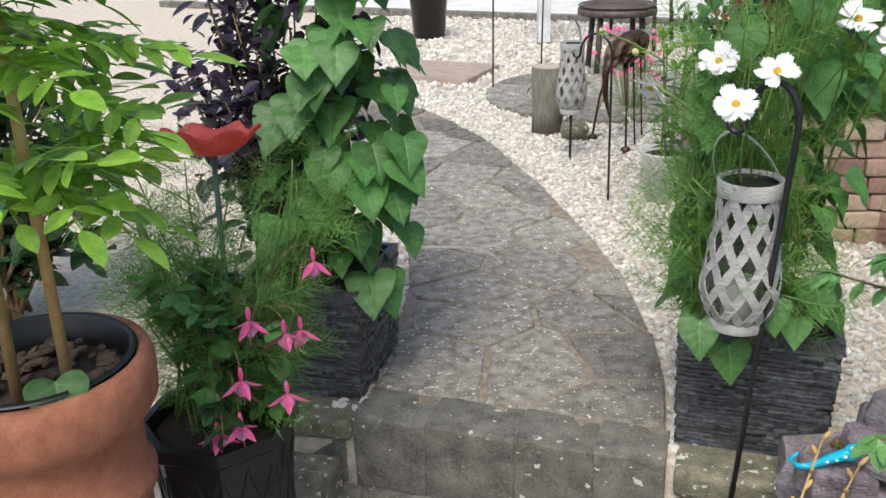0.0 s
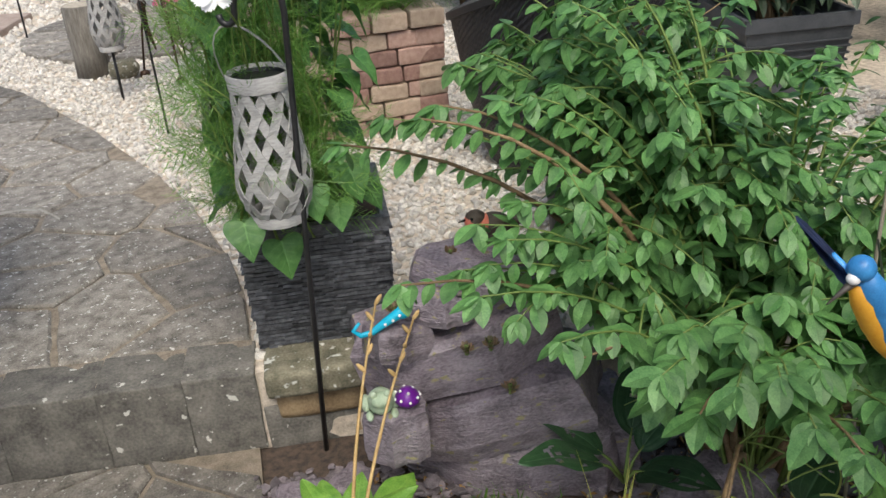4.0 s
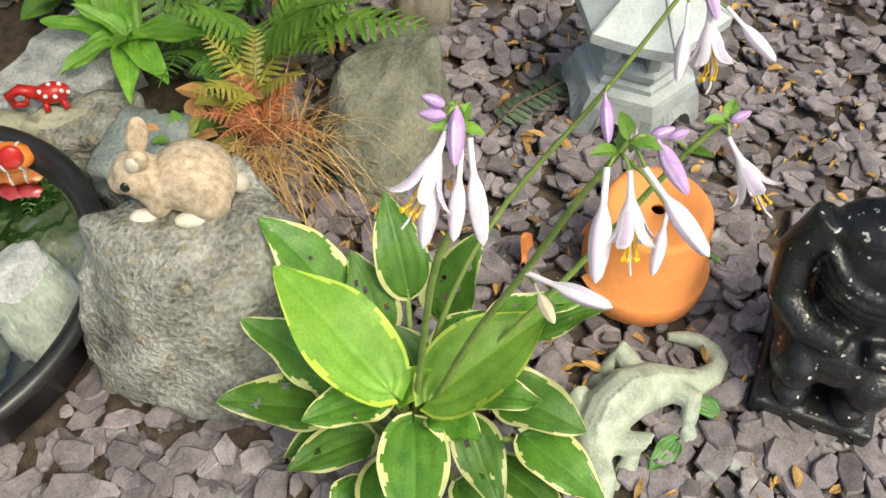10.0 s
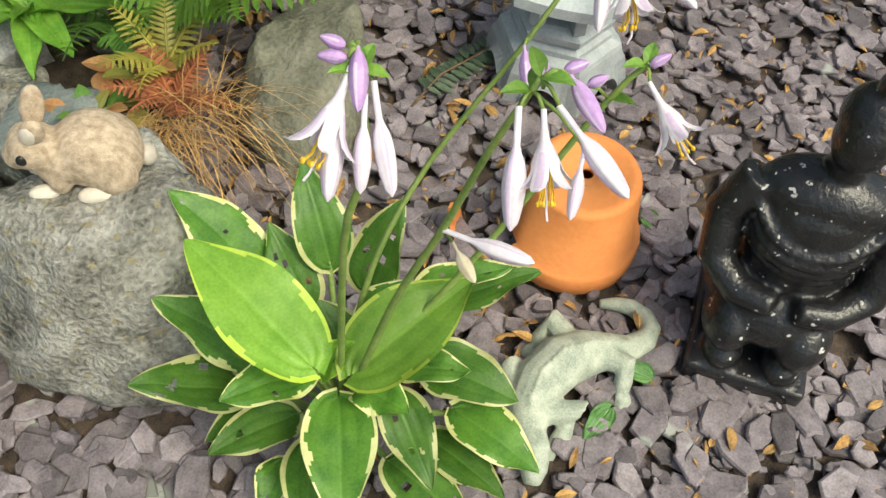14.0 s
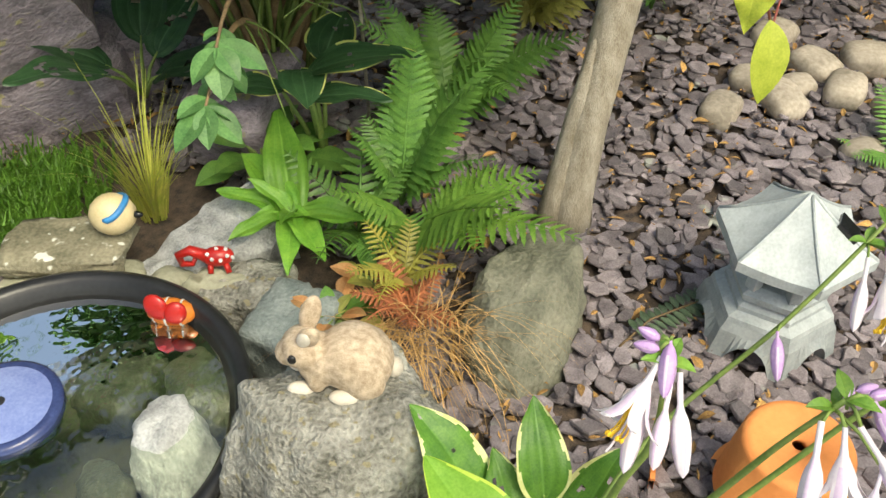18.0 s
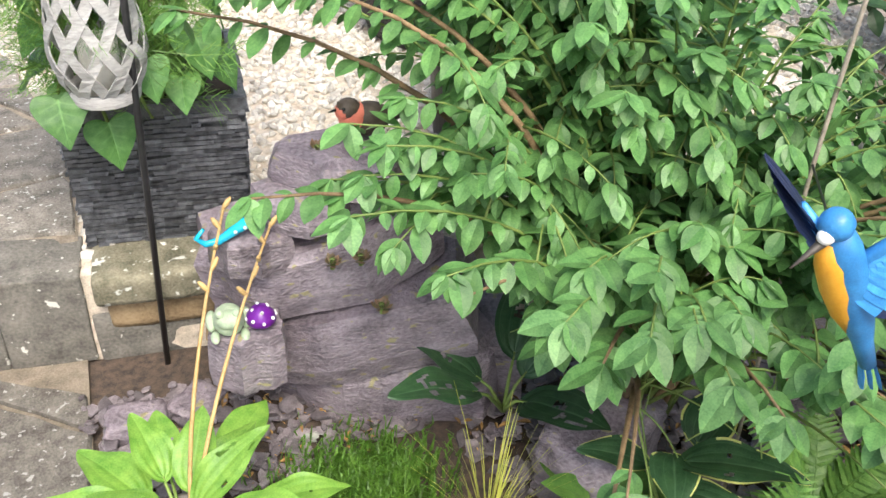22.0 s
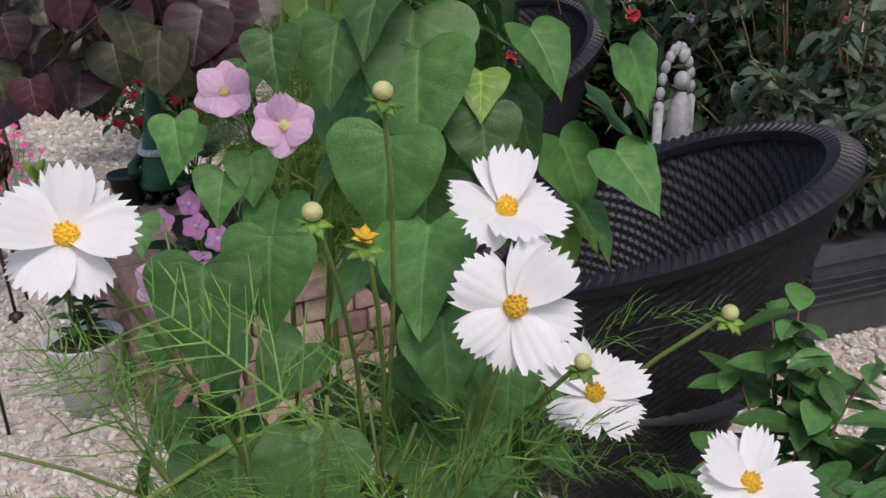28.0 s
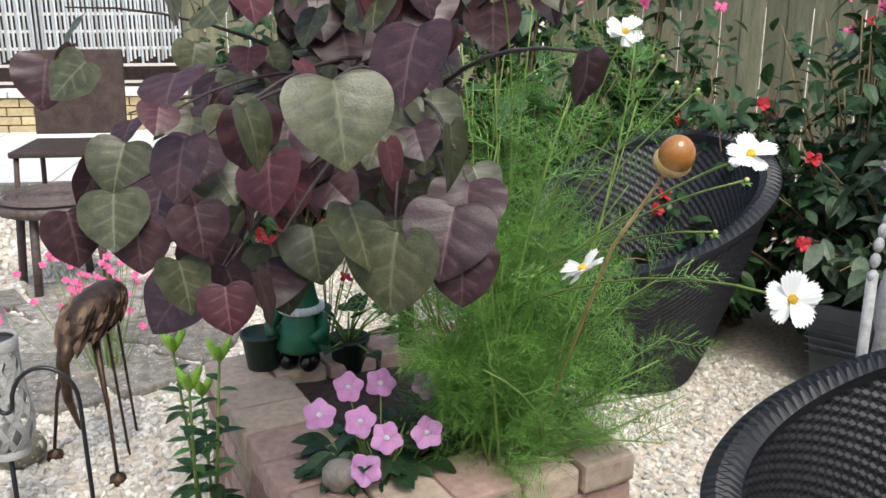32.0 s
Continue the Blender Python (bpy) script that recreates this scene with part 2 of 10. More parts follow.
def leaf(half, length, width=1.0, fold=0.25, droop=0.25, edge=False, wave=0.0):
    """A leaf along +y from its stalk, with a fold on its midrib, side veins in relief, and a drooping tip."""
    fine = len(half) > 15
    cols = (0.0, 0.08, 0.5, 0.9, 1.0) if edge else (0.0, 0.09, 0.4, 0.72, 1.0) if fine else (0.0, 0.5, 1.0)
    verts, faces, mi = Points(), [], []
    lines = []
    n = len(half)
    mids = [max(0.0, min(1.0, (y if i else 0.0))) for i, (x, y) in enumerate(half)]
    for side in (1, -1):
        for c in cols:
            for i, (hx, y) in enumerate(half):
                x = c * hx * width * side
                yy = mids[i] + (y - mids[i]) * c
                z = fold * abs(x) * (1 - 0.6 * abs(x)) - droop * yy * yy + wave * math.sin(yy * 14 + side) * c * 0.5 + (0 if fine else 0.012 * math.sin(yy * 40) * (c > 0) * (c < 1))
                rib = 0.0
                if fine:
                    rib = 1.0 if c == 0 else 0.0 if edge else max(0.0, math.cos((i - 2.2 * c) * 2 * math.pi / 3)) ** 2 * (0.75 if c < 1 else 0.2)
                    z += 0.034 * (0.4 - rib) * (c > 0) * (c < 1) * min(1, hx * 4)
                lines.append(rib)
                verts.append((x * length, yy * length, z * length))
    m = len(cols)
    for s in range(2):
        for c in range(m - 1):
            for i in range(n - 1):
                a = (s * m + c) * n + i
                q = (a, a + n, a + n + 1, a + 1) if s == 0 else (a, a + 1, a + n + 1, a + n)
                faces.append(q)
                mi.append(1 if edge and c == m - 2 else 0)
    verts.veins = lines
    return verts, faces, mi


ROUND = smooth_outline(((0.0, 0.0), (0.2, -0.09), (0.4, -0.04), (0.52, 0.16), (0.51, 0.42), (0.4, 0.66), (0.17, 0.88), (0.0, 1.0)))
HEART, HOSTA, OVAL = smooth_outline(HEART), smooth_outline(HOSTA), smooth_outline(OVAL, 2)


def aim(p, way, roll=0.0, size=1.0):
    """The pose that lays +y along way, with the upper side up, at p."""
    y = Vector(way).normalized()
    z = Vector((0, 0, 1)) - y * y.z
    z = z.normalized() if z.length > 1e-3 else Vector((1, 0, 0))
    x = y.cross(z)
    m = Matrix((x, y, z)).transposed().to_4x4()
    return Matrix.Translation(p) @ m @ Matrix.Rotation(roll, 4, "Y") @ Matrix.Diagonal((size, size, size, 1))


def curve_points(a, b, sag=0.0, n=6, bow=(0, 0, 0)):
    a, b, bow = Vector(a), Vector(b), Vector(bow)
    return [a.lerp(b, i / n) + (bow - Vector((0, 0, sag))) * (4 * i / n * (1 - i / n)) for i in range(n + 1)]


def stones(count, place, size, seed, squash=0.7, spread=0.4):
    """Many small angular stones in one shape; place(r) gives x, y, z or None."""
    r = random.Random(seed)
    kinds = []
    for k in range(6):
        bm = bmesh.new()
        bmesh.ops.create_icosphere(bm, subdivisions=1, radius=0.5)
        for v in bm.verts:
            v.co *= 0.75 + 0.5 * r.random()
        kinds.append((np.array([v.co[:] for v in bm.verts]), [tuple(v.index for v in f.verts) for f in bm.faces]))
        bm.free()
    s, done = Shape(), 0
    while done < count:
        p = place(r)
        done += 1
        if p is None:
            continue
        v, f = kinds[r.randrange(6)]
        g = size * (1 - spread + 2 * spread * r.random())
        m = np.array(Euler((r.uniform(-0.5, 0.5), r.uniform(-0.5, 0.5), r.random() * 6.28)).to_matrix()) @ np.diag((g, g * r.uniform(0.6, 0.95), g * squash))
        k = len(s.v)
        s.v += [tuple(q) for q in (v @ m.T + (p[0], p[1], p[2] + g * squash * 0.25)).tolist()]
        s.f += [tuple(i + k for i in q) for q in f]
    s.mi = [0] * len(s.f)
    return s


def slate_chip(r, size, thick):
    """One flat broken chip with a rounded outline, its upper edge worn."""
    n = r.randrange(5, 9)
    ang = sorted((k + r.uniform(-0.4, 0.4)) * 6.283 / n for k in range(n))
    rad = [size * r.uniform(0.4, 0.56) for _ in range(n)]
    long = r.uniform(1.0, 1.45)
    ring = [(q * math.cos(a) * long, q * math.sin(a) / long) for q, a in zip(rad, ang)]
    tilt = r.uniform(-0.05, 0.05)
    v = [(x, y, 0) for x, y in ring] + [(x * 1.01, y * 1.01, thick * 0.6) for x, y in ring] + [(x * 0.9, y * 0.9, thick * (1 + tilt * x / size)) for x, y in ring]
    f = [(i, (i + 1) % n, n + (i + 1) % n, n + i) for i in range(n)] + [(n + i, n + (i + 1) % n, 2 * n + (i + 1) % n, 2 * n + i) for i in range(n)] + [tuple(range(2 * n, 3 * n))]
    return v, f


def slab_cells(region, step, gap, seed):
    """Irregular paving pieces: cells round jittered points, clipped to the region (a convex-free test and outline clip by cell centre)."""
    r = random.Random(seed)
    (x0, x1), (y0, y1), inside = region
    pts = []
    y = y0
    row = 0
    while y < y1:
        x = x0 + (row % 2) * step * 0.5
        while x < x1:
            if r.random() > 0.2:
                pts.append((x + r.uniform(-0.42, 0.42) * step, y + r.uniform(-0.42, 0.42) * step * 0.8))
            x += step * 1.1
        y += step * 0.85
        row += 1
    cells = []
    for i, p in enumerate(pts):
        if not inside(*p):
            continue
        poly = [(p[0] - step, p[1] - step), (p[0] + step, p[1] - step), (p[0] + step, p[1] + step), (p[0] - step, p[1] + step)]
        for j, q in enumerate(pts):
            if i == j or abs(p[0] - q[0]) > 2.2 * step or abs(p[1] - q[1]) > 2.2 * step:
                continue
            poly = clip_half(poly, p, q, gap)
        if len(poly) > 2:
            cells.append(poly)
    return cells


def clip_half(poly, p, q, gap):
    """Keeps the side of poly nearer to p than to q, less half the gap."""
    d = (q[0] - p[0], q[1] - p[1])
    L = math.hypot(*d)
    c = ((p[0] + q[0]) / 2 * d[0] + (p[1] + q[1]) / 2 * d[1]) / L - gap / 2
    return clip_line(poly, d[0] / L, d[1] / L, c)


def clip_line(poly, a, b, c):
    """Keeps what has a x + b y <= c."""
    out = []
    for k, u in enumerate(poly):
        w = poly[(k + 1) % len(poly)]
        fu, fw = a * u[0] + b * u[1] - c, a * w[0] + b * w[1] - c
        if fu <= 0:
            out.append(u)
        if fu * fw < 0:
            t = fu / (fu - fw)
            out.append((u[0] + t * (w[0] - u[0]), u[1] + t * (w[1] - u[1])))
    return out


def slab_mesh(poly, z0, z1, mat, seed):
    """A paving piece with worn edges and an uneven top, round its own centre."""
    r = random.Random(seed)
    cx, cy = sum(p[0] for p in poly) / len(poly), sum(p[1] for p in poly) / len(poly)
    ring = []
    for k, u in enumerate(poly):
        w = poly[(k + 1) % len(poly)]
        ring.append((u[0] - cx, u[1] - cy))
        L = math.hypot(w[0] - u[0], w[1] - u[1])
        for i in range(1, max(1, int(L / 0.05))):
            t = i / max(1, int(L / 0.05))
            ring.append((u[0] + t * (w[0] - u[0]) - cx + r.uniform(-0.004, 0.004), u[1] + t * (w[1] - u[1]) - cy + r.uniform(-0.004, 0.004)))
    n = len(ring)
    s = Shape()
    tilt = (r.uniform(-0.012, 0.012), r.uniform(-0.012, 0.012))
    for sc, z in ((1, z0), (1, z1 - 0.006), (0.965, z1), (0.5, z1)):
        for x, y in ring:
            h = z if z == z0 else z + x * tilt[0] + y * tilt[1] + r.uniform(-0.0012, 0.0012)
            s.v.append((x * sc, y * sc, h))
    s.v.append((0, 0, z1))
    for k in range(3):
        s.f += [(k * n + i, k * n + (i + 1) % n, (k + 1) * n + (i + 1) % n, (k + 1) * n + i) for i in range(n)]
    s.f += [(3 * n + i, 3 * n + (i + 1) % n, 4 * n) for i in range(n)]
    s.mi = [0] * len(s.f)
    return s.mesh("slab", mat, False), (cx, cy)


# ---- surfaces ----
SOIL = paint("soil", (0.02, 0.014, 0.01), (0.07, 0.05, 0.035), size=0.02, rough=0.95, bump=0.8)
GRAVEL = paint("pale limestone gravel", (0.42, 0.385, 0.33), (0.8, 0.765, 0.7), size=0.02, rough=0.85, bump=0.6, vary=0.3, island=True)
GRAVEL_BED = paint("gravel bed", (0.3, 0.25, 0.19), (0.66, 0.58, 0.48), size=0.02, rough=0.9, bump=1.0)
SLATE = paint("plum slate", (0.088, 0.072, 0.079), (0.265, 0.23, 0.243), size=0.02, rough=0.55, bump=0.45, vary=0.45, island=True,
              spots=(0.30, 0.31, 0.28), spot_size=0.06, spot_cut=0.68)
SLATE_BED = paint("slate bed with leaf mould", (0.022, 0.018, 0.018), (0.12, 0.085, 0.06), size=0.016, rough=0.9, bump=1.0)
SLATE_ROCK = paint("purple slate rock", (0.1, 0.08, 0.094), (0.37, 0.315, 0.35), size=0.06, rough=0.5, bump=0.9, vary=0.15,
                   spots=(0.3, 0.27, 0.14), spot_size=0.03, spot_cut=0.64, stretch=(1, 1, 2))
PAVING = paint("worn paving stone", (0.1, 0.09, 0.076), (0.36, 0.33, 0.285), size=0.035, rough=0.85, bump=1.0, vary=0.4,
               spots=(0.58, 0.57, 0.53), spot_size=0.012, spot_cut=0.64)
MORTAR = paint("sandy mortar", (0.13, 0.108, 0.08), (0.31, 0.26, 0.2), size=0.03, rough=0.95, bump=0.8)
KERB = paint("lichened kerb stone", (0.075, 0.071, 0.062), (0.235, 0.22, 0.19), size=0.05, rough=0.9, bump=0.7, vary=0.2,
             spots=(0.6, 0.59, 0.53), spot_size=0.02, spot_cut=0.68)
CAPSTONE = paint("mossy sandstone", (0.1, 0.095, 0.06), (0.29, 0.265, 0.19), size=0.04, rough=0.9, bump=0.9, vary=0.15,
                 spots=(0.6, 0.6, 0.54), spot_size=0.022, spot_cut=0.62)
OCHRE = paint("ochre sandstone", (0.22, 0.15, 0.08), (0.45, 0.33, 0.19), size=0.05, rough=0.9, bump=0.6, vary=0.2)
GREYROCK = paint("grey rough rock", (0.075, 0.073, 0.058), (0.46, 0.45, 0.4), size=0.045, rough=0.88, bump=1.6, vary=0.08,
                 spots=(0.27, 0.24, 0.15), spot_size=0.012, spot_cut=0.62)
GREENROCK = paint("grey green rock", (0.1, 0.105, 0.075), (0.29, 0.285, 0.215), size=0.045, rough=0.85, bump=1.0, vary=0.15)
TEALROCK = paint("blue green slate", (0.12, 0.15, 0.15), (0.33, 0.37, 0.355), size=0.04, rough=0.6, bump=0.9, vary=0.15)
PALESTONE = paint("pale green grey stone", (0.25, 0.25, 0.18), (0.42, 0.41, 0.31), size=0.05, rough=0.85, bump=0.4, vary=0.1, spots=(0.2, 0.19, 0.13), spot_size=0.04, spot_cut=0.64)
LIMESTONE = paint("grooved limestone", (0.2, 0.205, 0.205), (0.52, 0.53, 0.53), size=0.03, rough=0.85, bump=0.8, vary=0.1)
COBBLE = paint("beach cobble", (0.2, 0.17, 0.13), (0.46, 0.4, 0.33), size=0.06, rough=0.7, bump=0.15, vary=0.35)
DRYLEAF = paint("dry leaf litter", (0.17, 0.085, 0.03), (0.55, 0.33, 0.11), size=0.02, rough=0.8, bump=0.3, vary=0.4, island=True)

# ---- ground, terrace, paths ----
TOP = 0.195
U = Matrix.Translation((0.70, 1.70, 0)) @ Matrix.Rotation(radians(-19.5), 4, "Z")
EDGE = ((-40, 12), (-3, 2.9), (-0.28, 2.02), (0.05, 1.93), (0.70, 1.705), (0.99, 1.6), (1.3, 1.47), (2.0, 1.25), (3.2, 0.95), (40, -8))


def edge_y(x):
    for (xa, ya), (xb, yb) in zip(EDGE, EDGE[1:]):
        if xa <= x <= xb:
            return ya + (yb - ya) * (x - xa) / (xb - xa)
    return 0.0


s = Shape()
n = 60
for j in range(n + 1):
    for i in range(n + 1):
        x = 150 * (2 * i / n - 1) ** 3 + 1.0
        y = 150 * (2 * j / n - 1) ** 3 + 0.6
        s.v.append((x, y, 0.008 * noise.noise(Vector((x * 3, y * 3, 0))) - 0.01))
s.f = [(j * (n + 1) + i, j * (n + 1) + i + 1, (j + 1) * (n + 1) + i + 1, (j + 1) * (n + 1) + i) for j in range(n) for i in range(n)]
s.mi = [0] * len(s.f)
ground = tagged(part("ground", s.mesh("ground", SLATE_BED, True)), "dark slate and soil ground of the garden bed", "ground", kind="structure")

s = Shape()
outline = [*EDGE, (60, 90), (-60, 90)]
m = len(outline)
s.v = [(x, y, -0.05) for x, y in outline] + [(x, y, TOP - 0.012) for x, y in outline]
s.f = [tuple(range(m, 2 * m))] + [(i, (i + 1) % m, m + (i + 1) % m, m + i) for i in range(m)]
s.mi = [0] * len(s.f)
terrace = tagged(part("terrace", s.mesh("terrace", GRAVEL_BED)), "raised terrace covered with pale limestone gravel", "ground", kind="structure")

LEFT = ((1.9, 0.05), (1.94, 0.077), (2.345, 0.14), (2.617, 0.174), (2.97, 0.171), (3.5, 0.03), (4.2, -0.32), (5.2, -1.1))
RIGHT = ((1.69, 0.70), (1.765, 0.715), (2.008, 0.775), (2.182, 0.8), (2.593, 0.81), (2.945, 0.78), (3.56, 0.68), (4.239, 0.52), (4.781, 0.312), (5.081, 0.087), (5.4, -0.3))


def between(table, y):
    for (ya, xa), (yb, xb) in zip(table, table[1:]):
        if ya <= y <= yb:
            return xa + (xb - xa) * (y - ya) / (yb - ya)
    return table[0][1] if y < table[0][0] else table[-1][1]


def on_path(x, y, grow=0.0):
    return y > edge_y(x) + 0.0 - grow and y < 5.4 + grow and between(LEFT, y) - grow < x < between(RIGHT, y) + grow


s = Shape()
rows = [1.72 + 0.1 * k for k in range(37)]
for y in rows:
    xl, xr = between(LEFT, y), between(RIGHT, y)
    for k in range(9):
        x = xl + (xr - xl) * k / 8
        yy = max(y, edge_y(x) + 0.02)
        s.v.append((x, yy, TOP - 0.006 + 0.003 * noise.noise(Vector((x * 9, yy * 9, 0)))))
s.f = [(j * 9 + i, j * 9 + i + 1, j * 9 + i + 10, j * 9 + i + 9) for j in range(36) for i in range(8)]
s.mi = [0] * len(s.f)
upper_path = tagged(part("path_upper", s.mesh("path_bed", MORTAR, True)), "curved crazy-paving path of lichened grey stone in sandy mortar", "path", kind="structure")

s = Shape()
low = ((-1.2, -0.6), (0.36, -0.6), (0.40, 0.85), (0.50, 1.05), (0.58, 1.32), (0.64, 1.56), (0.68, 1.71), (0.05, 1.93), (-1.2, 2.3))
s.v = [(x, y, 0.004) for x, y in low] + [(x, y, -0.03) for x, y in low]
k = len(low)
s.f = [tuple(range(k))] + [(i, k + i, k + (i + 1) % k, (i + 1) % k) for i in range(k)]
s.mi = [0] * len(s.f)
lower_path = tagged(part("path_lower", s.mesh("path_bed", MORTAR)), "lower crazy-paving path of worn lichened stone", "path", kind="structure")

# ---- the step between them ----
step = thing("stone_step", (0.70, 1.70, 0), "worn kerbstone step between the two paving levels", "step", turn=-19.5)
step["kind"] = "structure"
part("joint", from_bm(box_bm(0.685, 0.1, TOP - 0.016, 0.002), "joint", paint("dark damp mortar", (0.05, 0.045, 0.038), (0.13, 0.115, 0.095), size=0.02, rough=0.95, bump=0.6)), step, m=pose(-0.3475, 0.062, 0))
x = -0.69
for k, w in enumerate((0.17, 0.2, 0.17, 0.145)):
    part("kerbstone", from_bm(box_bm(w - 0.001, 0.13, TOP - 0.004, 0.004, 0.006, 40, 3), "kerbstone", KERB), step, m=pose(x + w / 2, 0.06, 0, 0, 0, 0))
    x += w
wall = thing("low_wall", (0.70, 1.70, 0), "low sandstone wall with lichened coping under the slate-effect planter", "wall", turn=-19.5)
wall["kind"] = "structure"
part("wall_stone", from_bm(box_bm(0.3, 0.15, 0.12, 0.01, 0.005, 61, 3), "stone", KERB), wall, m=pose(0.15, 0.077, -0.02))
part("coping", from_bm(box_bm(0.285, 0.17, 0.06, 0.012, 0.006, 51, 3), "coping", CAPSTONE), wall, m=pose(0.155, 0.055, TOP - 0.062))
part("wall_stone", from_bm(box_bm(0.27, 0.15, 0.075, 0.014, 0.008, 52, 3), "stone", OCHRE), wall, m=pose(0.165, 0.07, 0.06))
part("wall_stone", from_bm(box_bm(0.16, 0.14, 0.07, 0.014, 0.008, 53, 3), "stone", KERB), wall, m=pose(0.10, 0.075, -0.01))
part("wall_stone", from_bm(box_bm(0.12, 0.14, 0.07, 0.014, 0.008, 54, 3), "stone", OCHRE), wall, m=pose(0.24, 0.075, -0.01))
wall_l = thing("low_wall", (0.05, 1.925, 0), "low lichened sandstone wall beside the step", "wall", turn=-16)
wall_l["kind"] = "structure"
part("coping", from_bm(box_bm(0.27, 0.17, 0.06, 0.014, 0.007, 55, 3), "coping", CAPSTONE), wall_l, m=pose(-0.14, 0.06, TOP - 0.065))
part("wall_stone", from_bm(box_bm(0.25, 0.14, 0.13, 0.014, 0.008, 56, 3), "stone", KERB), wall_l, m=pose(-0.14, 0.075, 0))
part("wall_stone", from_bm(box_bm(0.13, 0.2, 0.1, 0.014, 0.008, 57, 3), "stone", CAPSTONE), wall_l, m=pose(-0.09, -0.12, 0))

# ---- loose gravel on the terrace, slate chips in the bed ----


def gravel_at(r):
    x, y = r.uniform(0.0, 3.1), r.uniform(1.5, 5.2)
    if y < edge_y(x) + 0.03 or on_path(x, y, 0.004) or (x < 0.6 and y < 1.95):
        return None
    return x, y, TOP - 0.012


def gravel_far(r):
    x, y = r.uniform(-0.6, 4.5), r.uniform(5.0, 8.6)
    return None if on_path(x, y, 0.0) else (x, y, TOP - 0.012)


tagged(part("gravel", stones(36000, gravel_at, 0.021, 5).mesh("gravel", GRAVEL)), "loose pale limestone gravel chippings", "gravel", kind="stuff")
tagged(part("gravel", stones(12000, gravel_far, 0.034, 6).mesh("gravel", GRAVEL)), "loose pale limestone gravel chippings", "gravel", kind="stuff")


def bed_at(r):
    x, y = r.uniform(0.38, 2.4), r.uniform(-0.95, 1.6)
    if y > edge_y(x) - 0.12 or x < (0.4 if y < 0.85 else 0.62) or math.hypot(x - 0.685, y - 0.745) < 0.2:
        return None
    if x < 1.15 and 0.55 < y < 1.25 and x > 0.72:
        return None
    return x, y


r = random.Random(11)
chips = Shape()
for k in range(16000):
    p = bed_at(r)
    if p:
        low = k < 7000
        v, f = slate_chip(r, r.uniform(0.024, 0.04) if low else 0.011 + 0.033 * r.random() ** 1.5, r.uniform(0.003, 0.006))
        chips.add(v, f, pose(p[0], p[1], r.uniform(-0.006, 0.002) if low else r.uniform(0.002, 0.013), r.gauss(0, 4 if low else 8), r.gauss(0, 4 if low else 8), r.uniform(0, 360)))
tagged(part("slate_chippings", chips.mesh("slate_chippings", SLATE)), "plum and grey slate chippings covering the bed", "slate", kind="stuff")

litter = Shape()
for k in range(9500):
    p = bed_at(r)
    if p and p[0] > 0.75 and (noise.noise(Vector((p[0] * 7, p[1] * 7, 0))) > -0.12 or k % 3 == 0):
        v, f, _ = leaf(LANCE, 0.005 + 0.024 * r.random() ** 2.5, r.uniform(0.8, 2.2), 0.5, 0.3)
        litter.add(v, f, pose(p[0], p[1], r.uniform(0.008, 0.018), r.uniform(-30, 30), r.uniform(-30, 30), r.uniform(0, 360)))
tagged(part("leaf_litter", litter.mesh("leaf_litter", DRYLEAF)), "dry orange-brown leaf litter scattered over the slate", "leaf litter", kind="stuff")
# ---- colours of made things ----
BLACKPOT = paint("dark slate-effect fibrestone", (0.018, 0.019, 0.022), (0.13, 0.135, 0.148), size=0.012, rough=0.38, bump=0.7, vary=0.45, island=True)
BLACKPLASTIC = paint("black plastic", (0.012, 0.012, 0.013), (0.03, 0.03, 0.032), size=0.05, rough=0.35, bump=0.05)
BLACKIRON = paint("black painted iron", (0.01, 0.01, 0.011), (0.025, 0.025, 0.027), size=0.02, rough=0.35, bump=0.1)
GREYWOOD = paint("grey washed willow", (0.26, 0.255, 0.245), (0.46, 0.45, 0.435), size=0.012, rough=0.75, bump=0.3, vary=0.15, stretch=(1, 1, 4))
CANDLE = paint("ivory candle", (0.7, 0.67, 0.6), (0.82, 0.8, 0.73), size=0.05, rough=0.6, bump=0.0)
TERRACOTTA = paint("terracotta", (0.66, 0.22, 0.06), (0.74, 0.28, 0.085), size=0.05, rough=0.8, bump=0.2, vary=0.08)
DRYBARK = paint("brown bark chip", (0.05, 0.03, 0.02), (0.2, 0.13, 0.08), size=0.01, rough=0.9, bump=0.6, vary=0.4, island=True)
OLDTERRACOTTA = paint("weathered terracotta", (0.33, 0.115, 0.06), (0.54, 0.22, 0.13), size=0.03, rough=0.8, bump=0.5, vary=0.08)
FUR = paint("painted tan resin fur", (0.33, 0.235, 0.15), (0.72, 0.59, 0.44), size=0.009, rough=0.8, bump=0.9, stretch=(1, 2, 1))
WHITEFUR = paint("cream resin", (0.6, 0.53, 0.43), (0.76, 0.7, 0.6), size=0.012, rough=0.8, bump=0.6)
JET = paint("glossy black", (0.006, 0.006, 0.006), (0.012, 0.012, 0.012), size=0.05, rough=0.12, bump=0.0)
STATUE = paint("chipped black gloss paint", (0.008, 0.008, 0.009), (0.02, 0.02, 0.021), size=0.03, rough=0.28, bump=0.4, spots=(0.6, 0.58, 0.54), spot_size=0.009, spot_cut=0.675)
VERDIGRIS = paint("verdigris resin", (0.22, 0.265, 0.21), (0.5, 0.53, 0.43), size=0.016, rough=0.7, bump=0.5)
GREYCAST = paint("grey cast stone", (0.27, 0.3, 0.31), (0.42, 0.455, 0.465), size=0.03, rough=0.6, bump=0.12)
RED = paint("glossy red paint", (0.5, 0.015, 0.012), (0.66, 0.03, 0.025), size=0.03, rough=0.3, bump=0.0)
